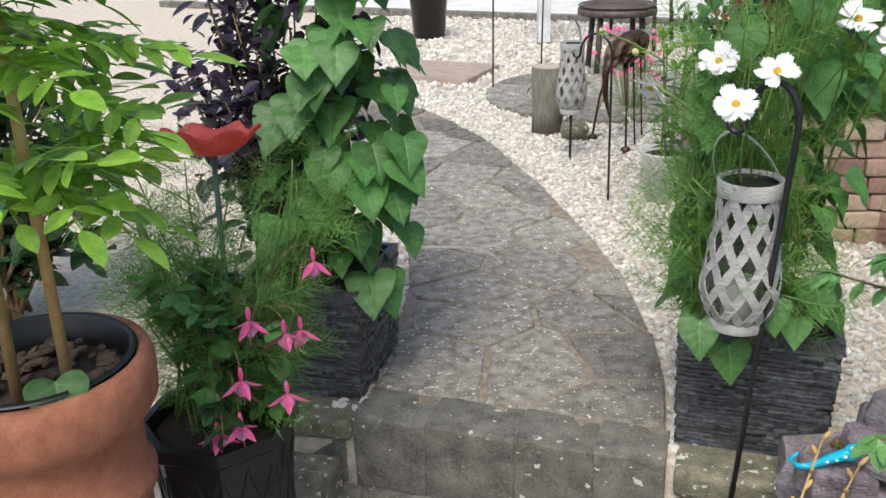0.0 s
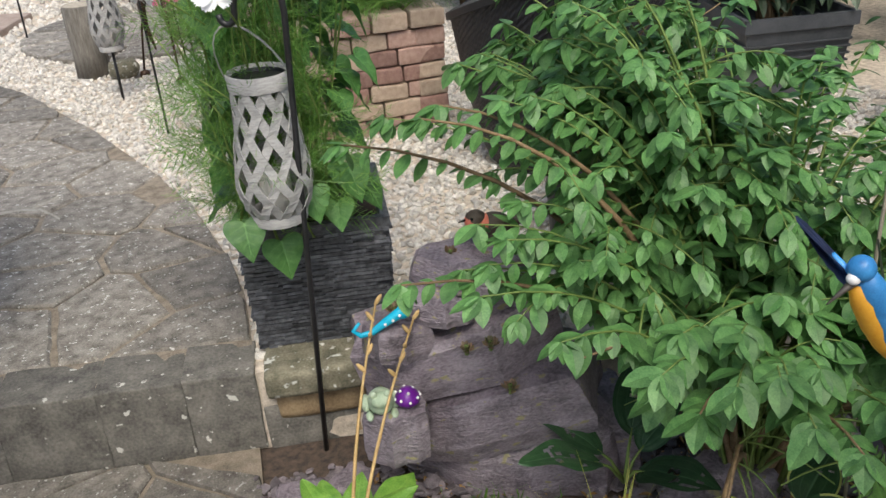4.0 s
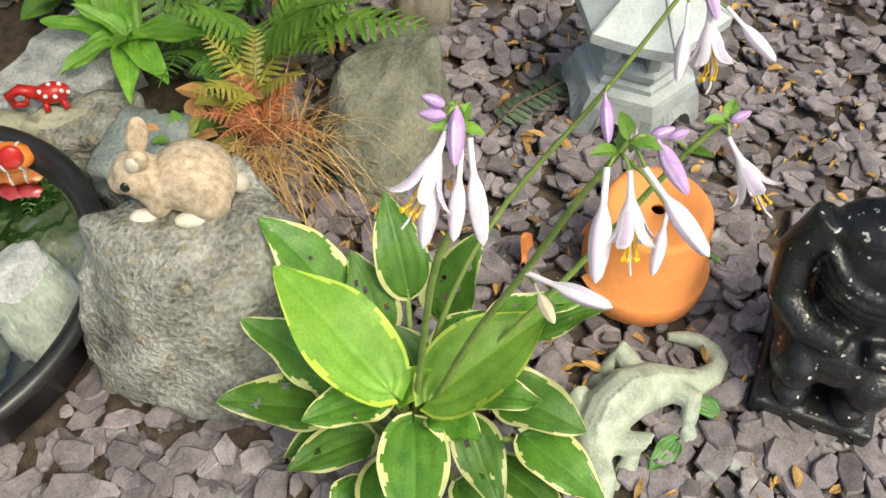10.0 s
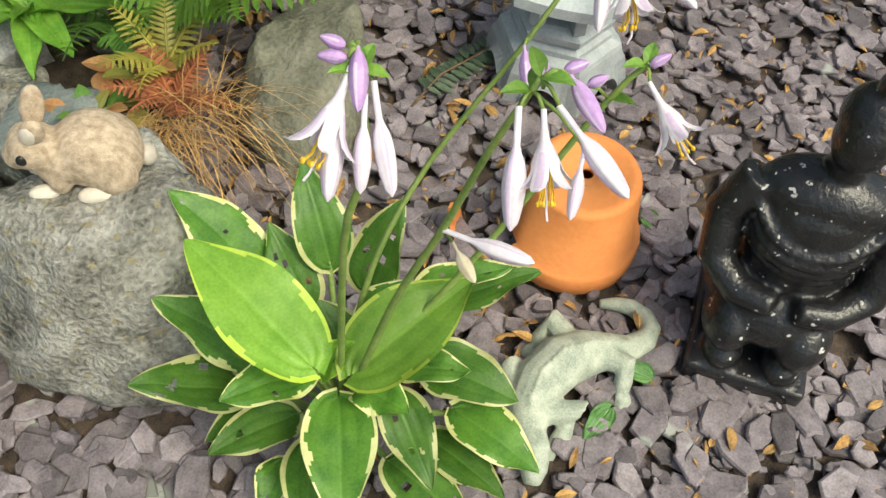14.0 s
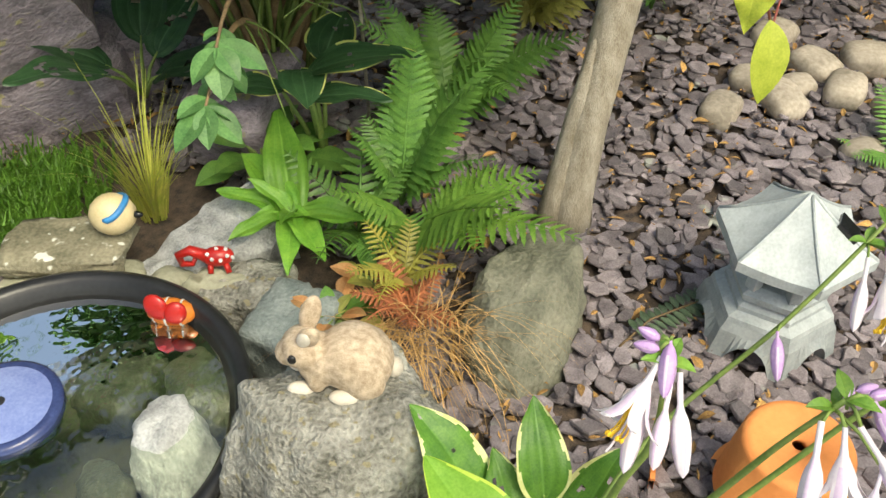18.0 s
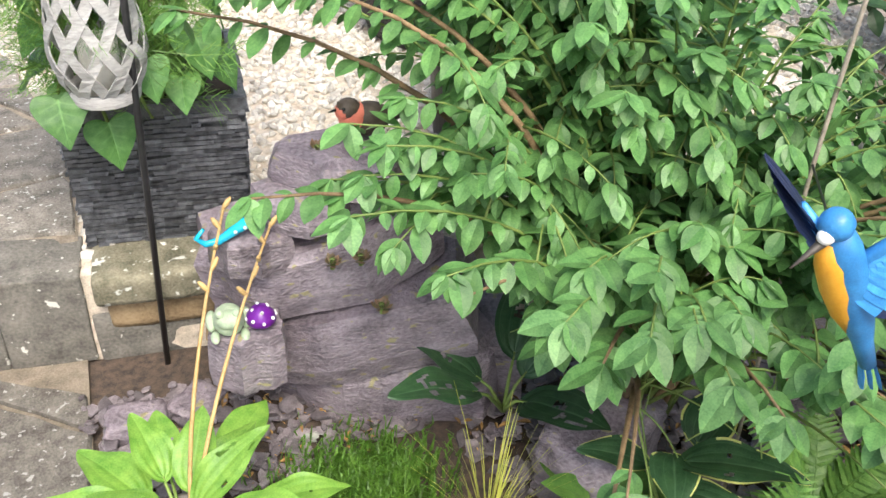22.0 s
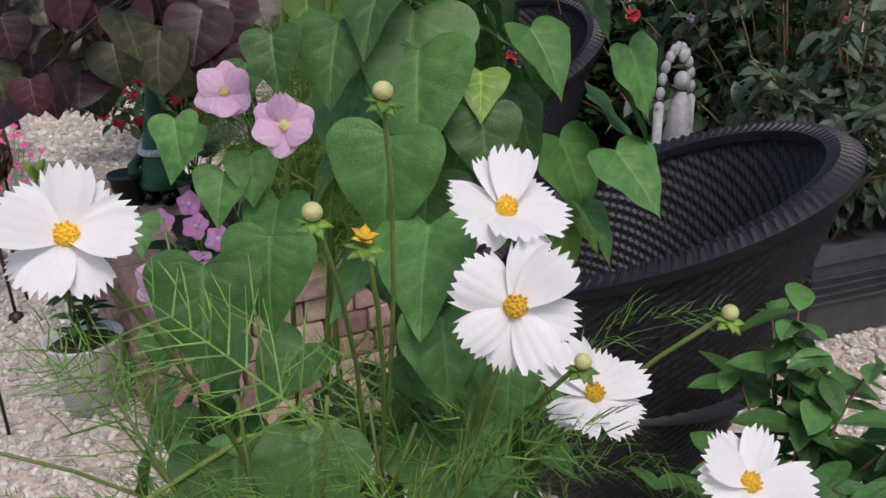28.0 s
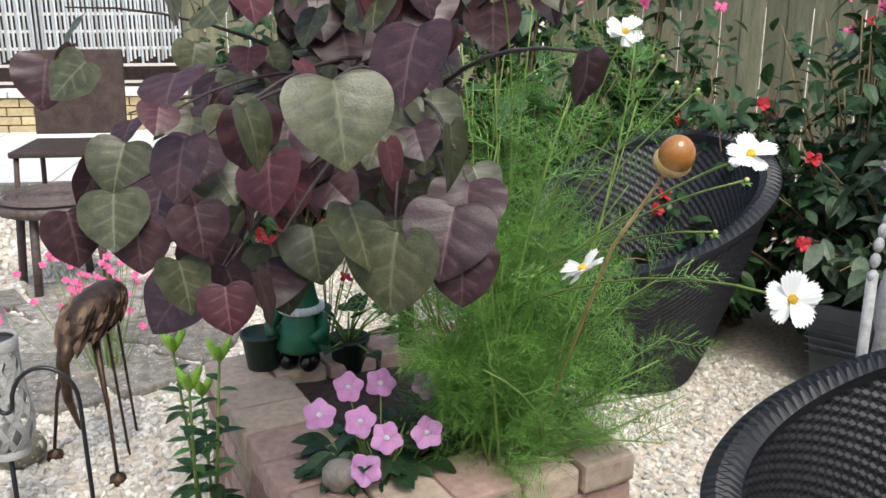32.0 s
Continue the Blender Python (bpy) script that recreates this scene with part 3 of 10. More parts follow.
WHITE = paint("white paint", (0.72, 0.72, 0.7), (0.85, 0.85, 0.83), size=0.03, rough=0.45, bump=0.0)
BLUE = paint("bird blue enamel", (0.03, 0.2, 0.5), (0.06, 0.33, 0.72), size=0.02, rough=0.4, bump=0.15)
NAVY = paint("navy enamel", (0.008, 0.015, 0.05), (0.02, 0.035, 0.1), size=0.02, rough=0.45, bump=0.15)
AMBER = paint("amber enamel", (0.75, 0.33, 0.02), (0.85, 0.45, 0.05), size=0.03, rough=0.45, bump=0.1)
TURQUOISE = paint("turquoise enamel", (0.01, 0.4, 0.62), (0.02, 0.52, 0.75), size=0.03, rough=0.25, bump=0.0)
PURPLE = paint("purple enamel", (0.14, 0.01, 0.26), (0.22, 0.02, 0.38), size=0.03, rough=0.3, bump=0.0)
CREAM = paint("cream glaze", (0.6, 0.48, 0.26), (0.74, 0.62, 0.38), size=0.02, rough=0.4, bump=0.05)
MINT = paint("pale green resin", (0.3, 0.4, 0.26), (0.5, 0.58, 0.42), size=0.015, rough=0.6, bump=0.4)
BARK = paint("grey brown bark", (0.22, 0.185, 0.13), (0.46, 0.41, 0.33), size=0.03, rough=0.9, bump=0.7, stretch=(2, 2, 0.5))
STEM = paint("young green stem", (0.12, 0.2, 0.04), (0.24, 0.32, 0.08), size=0.03, rough=0.6, bump=0.1)
TWIG = paint("brown twig", (0.12, 0.075, 0.035), (0.28, 0.19, 0.1), size=0.02, rough=0.8, bump=0.3)
CANE = paint("bamboo cane", (0.4, 0.25, 0.09), (0.6, 0.42, 0.18), size=0.03, rough=0.6, bump=0.2)


def ball(s, c, rad, mi=0, rot=None, seg=14, rings=9):
    """Adds an ellipsoid to a shape."""
    m = Matrix.Translation(c) @ (rot.to_4x4() if rot is not None else Matrix.Identity(4)) @ Matrix.Diagonal((*rad, 1))
    v = [(0, 0, -1)] + [(math.cos(2 * math.pi * k / seg) * math.cos(a), math.sin(2 * math.pi * k / seg) * math.cos(a), math.sin(a))
                        for a in [math.pi * (i / rings - 0.5) for i in range(1, rings)] for k in range(seg)] + [(0, 0, 1)]
    f = [(0, 1 + (k + 1) % seg, 1 + k) for k in range(seg)]
    for i in range(rings - 2):
        f += [(1 + i * seg + k, 1 + i * seg + (k + 1) % seg, 1 + (i + 1) * seg + (k + 1) % seg, 1 + (i + 1) * seg + k) for k in range(seg)]
    top = len(v) - 1
    f += [(top, top - seg + k, top - seg + (k + 1) % seg) for k in range(seg)]
    return s.add(v, f, m, mi)


def slate_planter(at, turn, w, h, label):
    """A square planter of ragged stacked slate strips, flaring slightly upwards, with a plain rim and soil."""
    ob = thing("slate_planter", at, label, "planter", "slate-effect planters", turn)
    r = random.Random(int(at[0] * 100))
    s = Shape()
    courses = 29
    ch = (h - 0.02) / courses
    for c in range(courses):
        half = w / 2 * (0.93 + 0.07 * c / courses)
        for side in range(4):
            x = -half
            while x < half - 0.004:
                L = min(r.uniform(0.012, 0.05), half - x)
                d = 0.009 * r.random() ** 1.3
                lift = r.uniform(-0.0015, 0.0015)
                v = [(x, -half - d, 0), (x + L, -half - d, 0), (x + L, -half - d * 0.8, ch * 0.72 + lift), (x, -half - d * 0.8, ch * 0.72 - lift),
                     (x, -half + 0.012, 0), (x + L, -half + 0.012, 0), (x + L, -half + 0.008, ch), (x, -half + 0.008, ch)]
                s.add(v, [(0, 1, 2, 3), (3, 2, 6, 7), (1, 5, 6, 2), (4, 0, 3, 7), (4, 5, 1, 0)], Matrix.Translation((0, 0, c * ch)) @ Matrix.Rotation(side * math.pi / 2, 4, "Z"))
                x += L
    part("body", s.mesh("body", BLACKPOT), ob)["kind"] = "stuff"
    s = Shape()
    o, i = w / 2 * 1.02, w / 2 * 0.9
    for z0, z1 in ((h - 0.022, h),):
        ring = lambda q, z: [(-q, -q, z), (q, -q, z), (q, q, z), (-q, q, z)]
        s.v = ring(o, z0) + ring(o, z1) + ring(i, z1) + ring(i * 0.95, 0.02)
        s.f = [(a + k, a + (k + 1) % 4, a + 4 + (k + 1) % 4, a + 4 + k) for a in (0, 4, 8) for k in range(4)]
        s.mi = [0] * len(s.f)
    part("rim", s.mesh("rim", BLACKPOT), ob)
    s = Shape()
    g = 9
    for a in range(g):
        for b in range(g):
            x, y = (2 * a / (g - 1) - 1) * i, (2 * b / (g - 1) - 1) * i
            s.v.append((x, y, h - 0.035 + 0.008 * noise.noise(Vector((x * 30, y * 30, 1)))))
    s.f = [(a * g + b, (a + 1) * g + b, (a + 1) * g + b + 1, a * g + b + 1) for a in range(g - 1) for b in range(g - 1)]
    s.mi = [0] * len(s.f)
    part("soil", s.mesh("soil", SOIL, True), ob)
    return ob


slate_planter((0.915, 1.857, TOP - 0.004), -19.5, 0.3, 0.275, "dark slate-effect square planter standing on the low wall")
slate_planter((-0.03, 2.165, TOP - 0.004), -16, 0.3, 0.275, "dark slate-effect square planter beside the stone path")


def lattice_lantern(at, label, h=0.27, top=0.053, belly=0.07, handle=(0.0, 0.0, 0.1), swing=0):
    """A lantern of woven grey strips: plain bands above and below, a handle and a candle inside."""
    ob = thing("lattice_lantern", at, label, "lantern", "lattice lanterns", swing)
    band = lambda z0, z1, r0, r1: lathe([(r0, z0), (r1, z1), (r1 - 0.005, z1), (r0 - 0.005, z0), (r0, z0)], 36)
    part("top_band", band(h * 0.9, h, top, top * 1.02).mesh("band", GREYWOOD, True), ob)
    part("bottom_band", band(0, h * 0.075, top * 0.93, top * 0.98).mesh("band", GREYWOOD, True), ob)
    part("base", lathe([(0.0, 0.006), (top * 0.9, 0.006), (top * 0.9, 0.0), (0.0, 0.0)], 24).mesh("base", GREYWOOD), ob)
    part("lid", lathe([(0.0, h - 0.012), (top * 0.82, h - 0.012), (top * 0.86, h - 0.006), (top * 0.93, h - 0.008)], 24).mesh("lid", BLACKPLASTIC), ob, "dark glossy solar lid")

    def rad(q):
        return top * 0.96 + (belly - top) * math.sin(math.pi * (1 - q) ** 2.2)

    count, wide = 9, 0.0088
    shapes = []
    for fam in (1, -1):
        for k in range(count):
            s = Shape()
            n = 14
            for i in range(n + 1):
                q = i / n
                z = h * (0.06 + 0.85 * q)
                a0 = 2 * math.pi * k / count + fam * q * 2.1
                over = 0.0016 * math.sin(q * 2.1 * count * 1.0 + (0 if fam > 0 else math.pi) + k * 0)
                for da, dr in ((-1, 0), (1, 0), (1, -0.0022), (-1, -0.0022)):
                    R = rad(q) + over + dr
                    a = a0 + da * wide / R
                    s.v.append((R * math.cos(a), R * math.sin(a), z))
            s.f = [(4 * i + e, 4 * i + (e + 1) % 4, 4 * i + 4 + (e + 1) % 4, 4 * i + 4 + e) for i in range(n) for e in range(4)]
            s.mi = [0] * len(s.f)
            part("strip", s.mesh("strip", GREYWOOD), ob)
    part("candle", lathe([(0, 0.006), (0.028, 0.006), (0.028, 0.085), (0.024, 0.09), (0, 0.088)], 20).mesh("candle", CANDLE, True), ob, "ivory candle inside")
    s = Shape()
    n = 12
    hx, hy, hz = handle
    for i in range(n + 1):
        t = math.pi * i / n
        c = Vector((math.cos(t) * top * 1.0, 0, h * 0.96)) + Vector((hx, hy, hz + 0.01)) * math.sin(t)
        for dy, dr in ((-0.006, 0), (0.006, 0), (0.006, -0.002), (-0.006, -0.002)):
            s.v.append((c.x * (1 + dr * 10), c.y + dy, c.z + dr))
    s.f = [(4 * i + e, 4 * i + (e + 1) % 4, 4 * i + 4 + (e + 1) % 4, 4 * i + 4 + e) for i in range(n) for e in range(4)]
    s.mi = [0] * len(s.f)
    part("handle", s.mesh("handle", GREYWOOD), ob, "bent strip handle")
    return ob


def crook(base, bend, top, end, label, r=0.0055, extra=()):
    """A shepherd's crook of thin iron bar."""
    ob = thing("shepherd_hook", base, label, "hook", "shepherd hooks")
    b, c, t, e = (Vector(p) - Vector(base) for p in (base, bend, top, end))
    pts = [b - Vector((0, 0, 0.03)), b.lerp(c, 0.5), c]
    mid = (c + e) / 2
    up = t - mid
    for k in range(1, 12):
        a = math.pi * k / 12
        pts.append(mid + (c - mid) * math.cos(a) + up * math.sin(a))
    pts.append(e)
    way = Vector((e.x - c.x, e.y - c.y, 0)).normalized()
    for k in range(1, 8):
        a = math.pi * k / 7
        pts.append(e + way * 0.013 * (1 - math.cos(a)) - Vector((0, 0, 0.016 * math.sin(a))))
    part("bar", tube(pts, r, 8).mesh("bar", BLACKIRON, True), ob)
    return ob


crook((0.80, 1.635, 0.0), (0.802, 1.51, 0.925), (0.77, 1.53, 0.995), (0.738, 1.56, 0.925), "black iron shepherd hook holding the grey lantern")
lattice_lantern((0.772, 1.602, 0.55), "grey woven-strip lantern hanging from a black hook", handle=(-0.035, -0.02, 0.085), swing=-20)

# ---- the black pond bowl ----
def lump_bm(size, top, lean, seed, sub=5, rough=0.1, square=0.75, cut=0.0):
    """A boulder on z = 0: a squared lump whose top is scaled by top and shifted by lean, with fracture planes and pitted grain."""
    r = random.Random(seed)
    bm = bmesh.new()
    bmesh.ops.create_icosphere(bm, subdivisions=sub, radius=1.0)
    off = Vector((r.random() * 50, r.random() * 50, r.random() * 50))
    planes = [(Vector((r.uniform(-1, 1), r.uniform(-1, 1), r.uniform(-0.3, 0.8))).normalized(), r.uniform(0.95, 1.12)) for _ in range(14)]
    for v in bm.verts:
        p = v.co.normalized()
        p = p / max(abs(p.x), abs(p.y), abs(p.z)) ** square
        for nrm, d in planes:
            over = p.dot(nrm) - d
            if over > 0:
                p -= nrm * over * 0.92
        p *= 1 + rough * noise.noise(p * 1.7 + off) + rough * 0.5 * noise.noise(p * 5 + off) - rough * 0.35 * abs(noise.noise(p * 11 + off)) + rough * 0.16 * noise.noise(p * 26 + off)
        v.co = p
    low, high = min(v.co.z for v in bm.verts), max(v.co.z for v in bm.verts)
    for v in bm.verts:
        q = (v.co.z - low) / (high - low)
        g = 1 + (top - 1) * q
        v.co = Vector((v.co.x * size[0] * g + lean[0] * q, v.co.y * size[1] * g + lean[1] * q, q * size[2]))
    return bm


WATER = bpy.data.materials.new("dark pond water")
WATER.use_nodes = True
wb = WATER.node_tree.nodes["Principled BSDF"]
wb.inputs["Base Color"].default_value = (0.48, 0.53, 0.42, 1)
wb.inputs["Roughness"].default_value, wb.inputs["IOR"].default_value, wb.inputs["Transmission Weight"].default_value = 0.0, 1.46, 1.0
wn = WATER.node_tree.nodes.new("ShaderNodeTexNoise")
wn.inputs["Scale"].default_value = 9.0
wbp = WATER.node_tree.nodes.new("ShaderNodeBump")
wbp.inputs["Strength"].default_value, wbp.inputs["Distance"].default_value = 0.08, 0.02
WATER.node_tree.links.new(wn.outputs[0], wbp.inputs["Height"])
WATER.node_tree.links.new(wbp.outputs[0], wb.inputs["Normal"])
PCX, PCY, PR = 0.685, 0.745, 0.215
pond = thing("pond_bowl", (PCX, PCY, 0), "round black plastic pond bowl filled with water", "pond")
bowl = lathe([(0, 0.004), (PR * 0.86, 0.004), (PR * 0.93, 0.02), (PR * 0.97, 0.085), (PR * 1.03, 0.088), (PR * 1.04, 0.1), (PR * 1.0, 0.105),
              (PR * 0.95, 0.1), (PR * 0.93, 0.08), (PR * 0.9, 0.066), (PR * 0.88, 0.03), (PR * 0.8, 0.012), (0, 0.01)], 64)
part("bowl", bowl.mesh("bowl", BLACKPLASTIC, True), pond)
WZ = 0.078
part("silt", lathe([(0, 0.03), (PR * 0.5, 0.029), (PR * 0.885, 0.034)], 48).mesh("silt", paint("olive pond silt", (0.02, 0.022, 0.012), (0.07, 0.07, 0.04), size=0.05, rough=0.9, bump=0.4), True), pond, "dark olive silt under the water")
part("water", lathe([(0, WZ), (PR * 0.45, WZ), (PR * 0.9, WZ)], 64).mesh("water", WATER, True), pond, "still dark water").visible_shadow = False


def rock(at, size, mat, seed, label, turn=0, name="stone", rough=0.25, flat=0.0, sub=3, tilt=(0, 0), group="", cat="stone"):
    ob = part(name, from_bm(rock_bm(*size, seed, sub, rough, flat), name, mat), None, "", pose(*at, *tilt, turn))
    return tagged(ob, label, cat, group)


WETSTONE = paint("wet olive stone", (0.04, 0.045, 0.03), (0.13, 0.135, 0.1), size=0.04, rough=0.35, bump=0.6, vary=0.2)
rock((0.8, 0.785, 0.03), (0.115, 0.09, 0.041), WETSTONE, 1, "flat grey-green stone lying in the pond water", 20, rough=0.12, flat=1)
rock((0.845, 0.69, 0.02), (0.11, 0.09, 0.056), WETSTONE, 2, "mossy grey stone in the pond water", 50, rough=0.2)
tagged(part("stone", from_bm(lump_bm((0.058, 0.05, 0.08), 0.75, (0.0, 0.01), 83, 4, 0.16, 0.5), "stone", LIMESTONE), None, "", pose(0.755, 0.638, 0.011, 0, 0, 10)), "pale grey stone rising out of the pond water", "stone")
rock((0.68, 0.68, 0.025), (0.08, 0.06, 0.036), WETSTONE, 4, "dark stone under the pond water", 70)

fountain = thing("solar_fountain", (0.668, 0.81, WZ - 0.008), "round blue solar fountain disc floating in the pond", "fountain")
part("float", lathe([(0, 0), (0.058, 0), (0.066, 0.006), (0.066, 0.014), (0.06, 0.017), (0.055, 0.016), (0, 0.016)], 48).mesh("float", paint("blue plastic rim", (0.02, 0.03, 0.1), (0.04, 0.06, 0.17), rough=0.25, bump=0), True), fountain)
CELL = paint("solar cell blue", (0.12, 0.16, 0.36), (0.2, 0.25, 0.46), size=0.03, rough=0.12, bump=0.0, coat=0.6)
part("solar_panel", lathe([(0, 0.023), (0.02, 0.0222), (0.042, 0.0195), (0.055, 0.0165)], 32).mesh("panel", CELL, True), fountain, "pale blue domed solar disc")
part("nozzle", lathe([(0.006, 0.016), (0.006, 0.024), (0, 0.024)], 12).mesh("nozzle", BLACKPLASTIC), fountain)

fish = thing("clownfish_ornament", (0.874, 0.752, WZ), "orange and white striped clownfish ornament floating in the pond", "ornament", turn=120)
s = Shape()
ball(s, (0, 0, 0.014), (0.032, 0.017, 0.019), 0)
for x, w, q in ((-0.014, 0.004, 0.92), (0.004, 0.005, 1.0), (0.02, 0.003, 0.8)):
    ball(s, (x, 0, 0.014), (w, 0.0178 * q, 0.0197 * q), 1)
part("body", s.mesh("body", [paint("orange paint", (0.75, 0.2, 0.03), (0.85, 0.28, 0.05), rough=0.35, bump=0), WHITE], True), fish)
s = Shape()
ball(s, (0.012, 0.012, 0.034), (0.016, 0.007, 0.018), 0, Euler((0.3, 0.5, 0)).to_matrix())
ball(s, (-0.012, 0.016, 0.03), (0.014, 0.007, 0.016), 0, Euler((0.3, -0.4, 0)).to_matrix())
part("tail", s.mesh("tail", RED, True), fish, "red tail fin")
koi = thing("koi_ornament", (0.585, 0.805, WZ), "white and dark red speckled koi ornament floating in the pond", "ornament", turn=70)
s = Shape()
ball(s, (0, 0, 0.014), (0.045, 0.017, 0.018), 0)
part("body", s.mesh("body", paint("koi scales", (0.7, 0.68, 0.64), (0.8, 0.78, 0.74), rough=0.4, bump=0.3, spots=(0.3, 0.04, 0.04), spot_size=0.01, spot_cut=0.55), True), koi)
s = Shape()
ball(s, (-0.05, 0, 0.014), (0.014, 0.004, 0.014), 0)
part("tail", s.mesh("tail", WHITE, True), koi)

# ---- boulders, border stones, slate stack ----
def boulder(at, turn, label, mat, *args, **kw):
    return tagged(part("boulder", from_bm(lump_bm(*args, **kw), "boulder", mat), None, "", pose(*at, 0, 0, turn)), label, "boulder")


boulder((0.792, 0.437, -0.015), -66, "rough grey boulder with a rabbit ornament on top", GREYROCK, (0.122, 0.099, 0.228), 0.97, (0.012, 0.045), 12, rough=0.1)
boulder((1.165, 0.40, -0.03), 10, "flat-topped mossy grey boulder beside the tree", GREENROCK, (0.135, 0.072, 0.135), 0.86, (0.03, 0.02), 13, rough=0.09, square=0.9)
for k, (x, y, z, sx, sy, sz, mt, turn, lab) in enumerate((
        (0.862, 0.945, -0.02, 0.2, 0.09, 0.075, PALESTONE, -54, "pale green-grey block edging the pond"),
        (0.893, 0.972, 0.055, 0.165, 0.1, 0.028, CAPSTONE, -54, "thin flat stone laid on the pond edging"),
        (0.985, 0.735, -0.02, 0.13, 0.09, 0.085, GREYROCK, -60, "weathered grey stone edging the pond"),
        (0.97, 0.64, -0.02, 0.12, 0.1, 0.1, TEALROCK, 10, "blue-grey stone beside the pond"),
        (0.775, 1.055, -0.02, 0.1, 0.09, 0.09, TEALROCK, 30, "blue-green slate stone edging the pond"),
        (0.72, 1.085, -0.02, 0.09, 0.08, 0.09, TEALROCK, 80, "blue-green slate stone beside the hosta pot"),
        (0.555, 0.985, -0.02, 0.1, 0.09, 0.07, TEALROCK, 15, "blue-green slate stone beside the path"),
        (0.815, 1.04, -0.01, 0.05, 0.05, 0.08, SLATE_ROCK, 15, "small purple slate stone at the pond edge"),
        (0.92, 0.56, -0.02, 0.1, 0.09, 0.07, TEALROCK, 35, "grey stone under the dry sedge"),
        (1.30, 1.02, -0.01, 0.22, 0.14, 0.13, SLATE_ROCK, 20, "dark slate stone under the shrub"),
        (0.70, 1.50, -0.01, 0.1, 0.07, 0.04, SLATE_ROCK, -20, "small slate stone by the low wall"),
        (0.80, 1.49, -0.01, 0.09, 0.07, 0.03, SLATE_ROCK, 30, "small slate stone by the low wall"))):
    rock((x, y, z), (sx, sy, sz), mt, 20 + k, lab, turn, rough=0.14, flat=1.0, sub=4, group="border stones")
# the pointed limestone: a wedge from its beak beside the bird to a broad raised end
wedge = Shape()
for j in range(25):
    q = j / 24
    wide, tall = 0.012 + 0.058 * min(1, q * 1.5) ** 0.8 * (1 - 0.25 * q * q), 0.03 + 0.05 * q ** 0.8
    for i in range(16):
        a = 2 * math.pi * i / 16
        c, d = math.cos(a), math.sin(a)
        g = 1 / max(abs(c), abs(d)) ** 0.65
        p = Vector((-0.135 + 0.26 * q, wide * c * g, 0.05 + 0.02 * q + tall * 0.7 * d * g))
        p += 0.012 * noise.noise_vector(Vector((p.x * 14, p.y * 26, p.z * 30))) + 0.006 * noise.noise_vector(p * 70)
        p.z -= 0.006 * (1 - abs(math.sin(p.y * 120 + p.x * 22)) ** 0.4)
        wedge.v.append(tuple(p))
wedge.f = [(j * 16 + i, j * 16 + (i + 1) % 16, j * 16 + 16 + (i + 1) % 16, j * 16 + 16 + i) for j in range(24) for i in range(16)]
wedge.f += [tuple(reversed(range(16))), tuple(range(384, 400))]
wedge.mi = [0] * len(wedge.f)
tagged(part("stone", wedge.mesh("stone", LIMESTONE), None, "", pose(1.02, 0.84, -0.035, 0, 0, -20) @ Matrix.Diagonal((0.9, 0.9, 1.0, 1))), "pointed grooved grey limestone edging the pond", "stone", "border stones")
tagged(part("stone", from_bm(lump_bm((0.05, 0.035, 0.07), 0.7, (0.0, 0.0), 77, 4, 0.12), "stone", PALESTONE), None, "", pose(0.935, 0.83, -0.01, 0, 0, -45)), "pale green-grey stone under the pointed limestone", "stone", "border stones")
tagged(part("stone", from_bm(lump_bm((0.06, 0.03, 0.075), 0.75, (0.0, 0.0), 78, 4, 0.12), "stone", PALESTONE), None, "", pose(0.965, 0.775, -0.01, 0, 0, -60)), "pale green-grey stone beside the pond rim", "stone", "border stones")


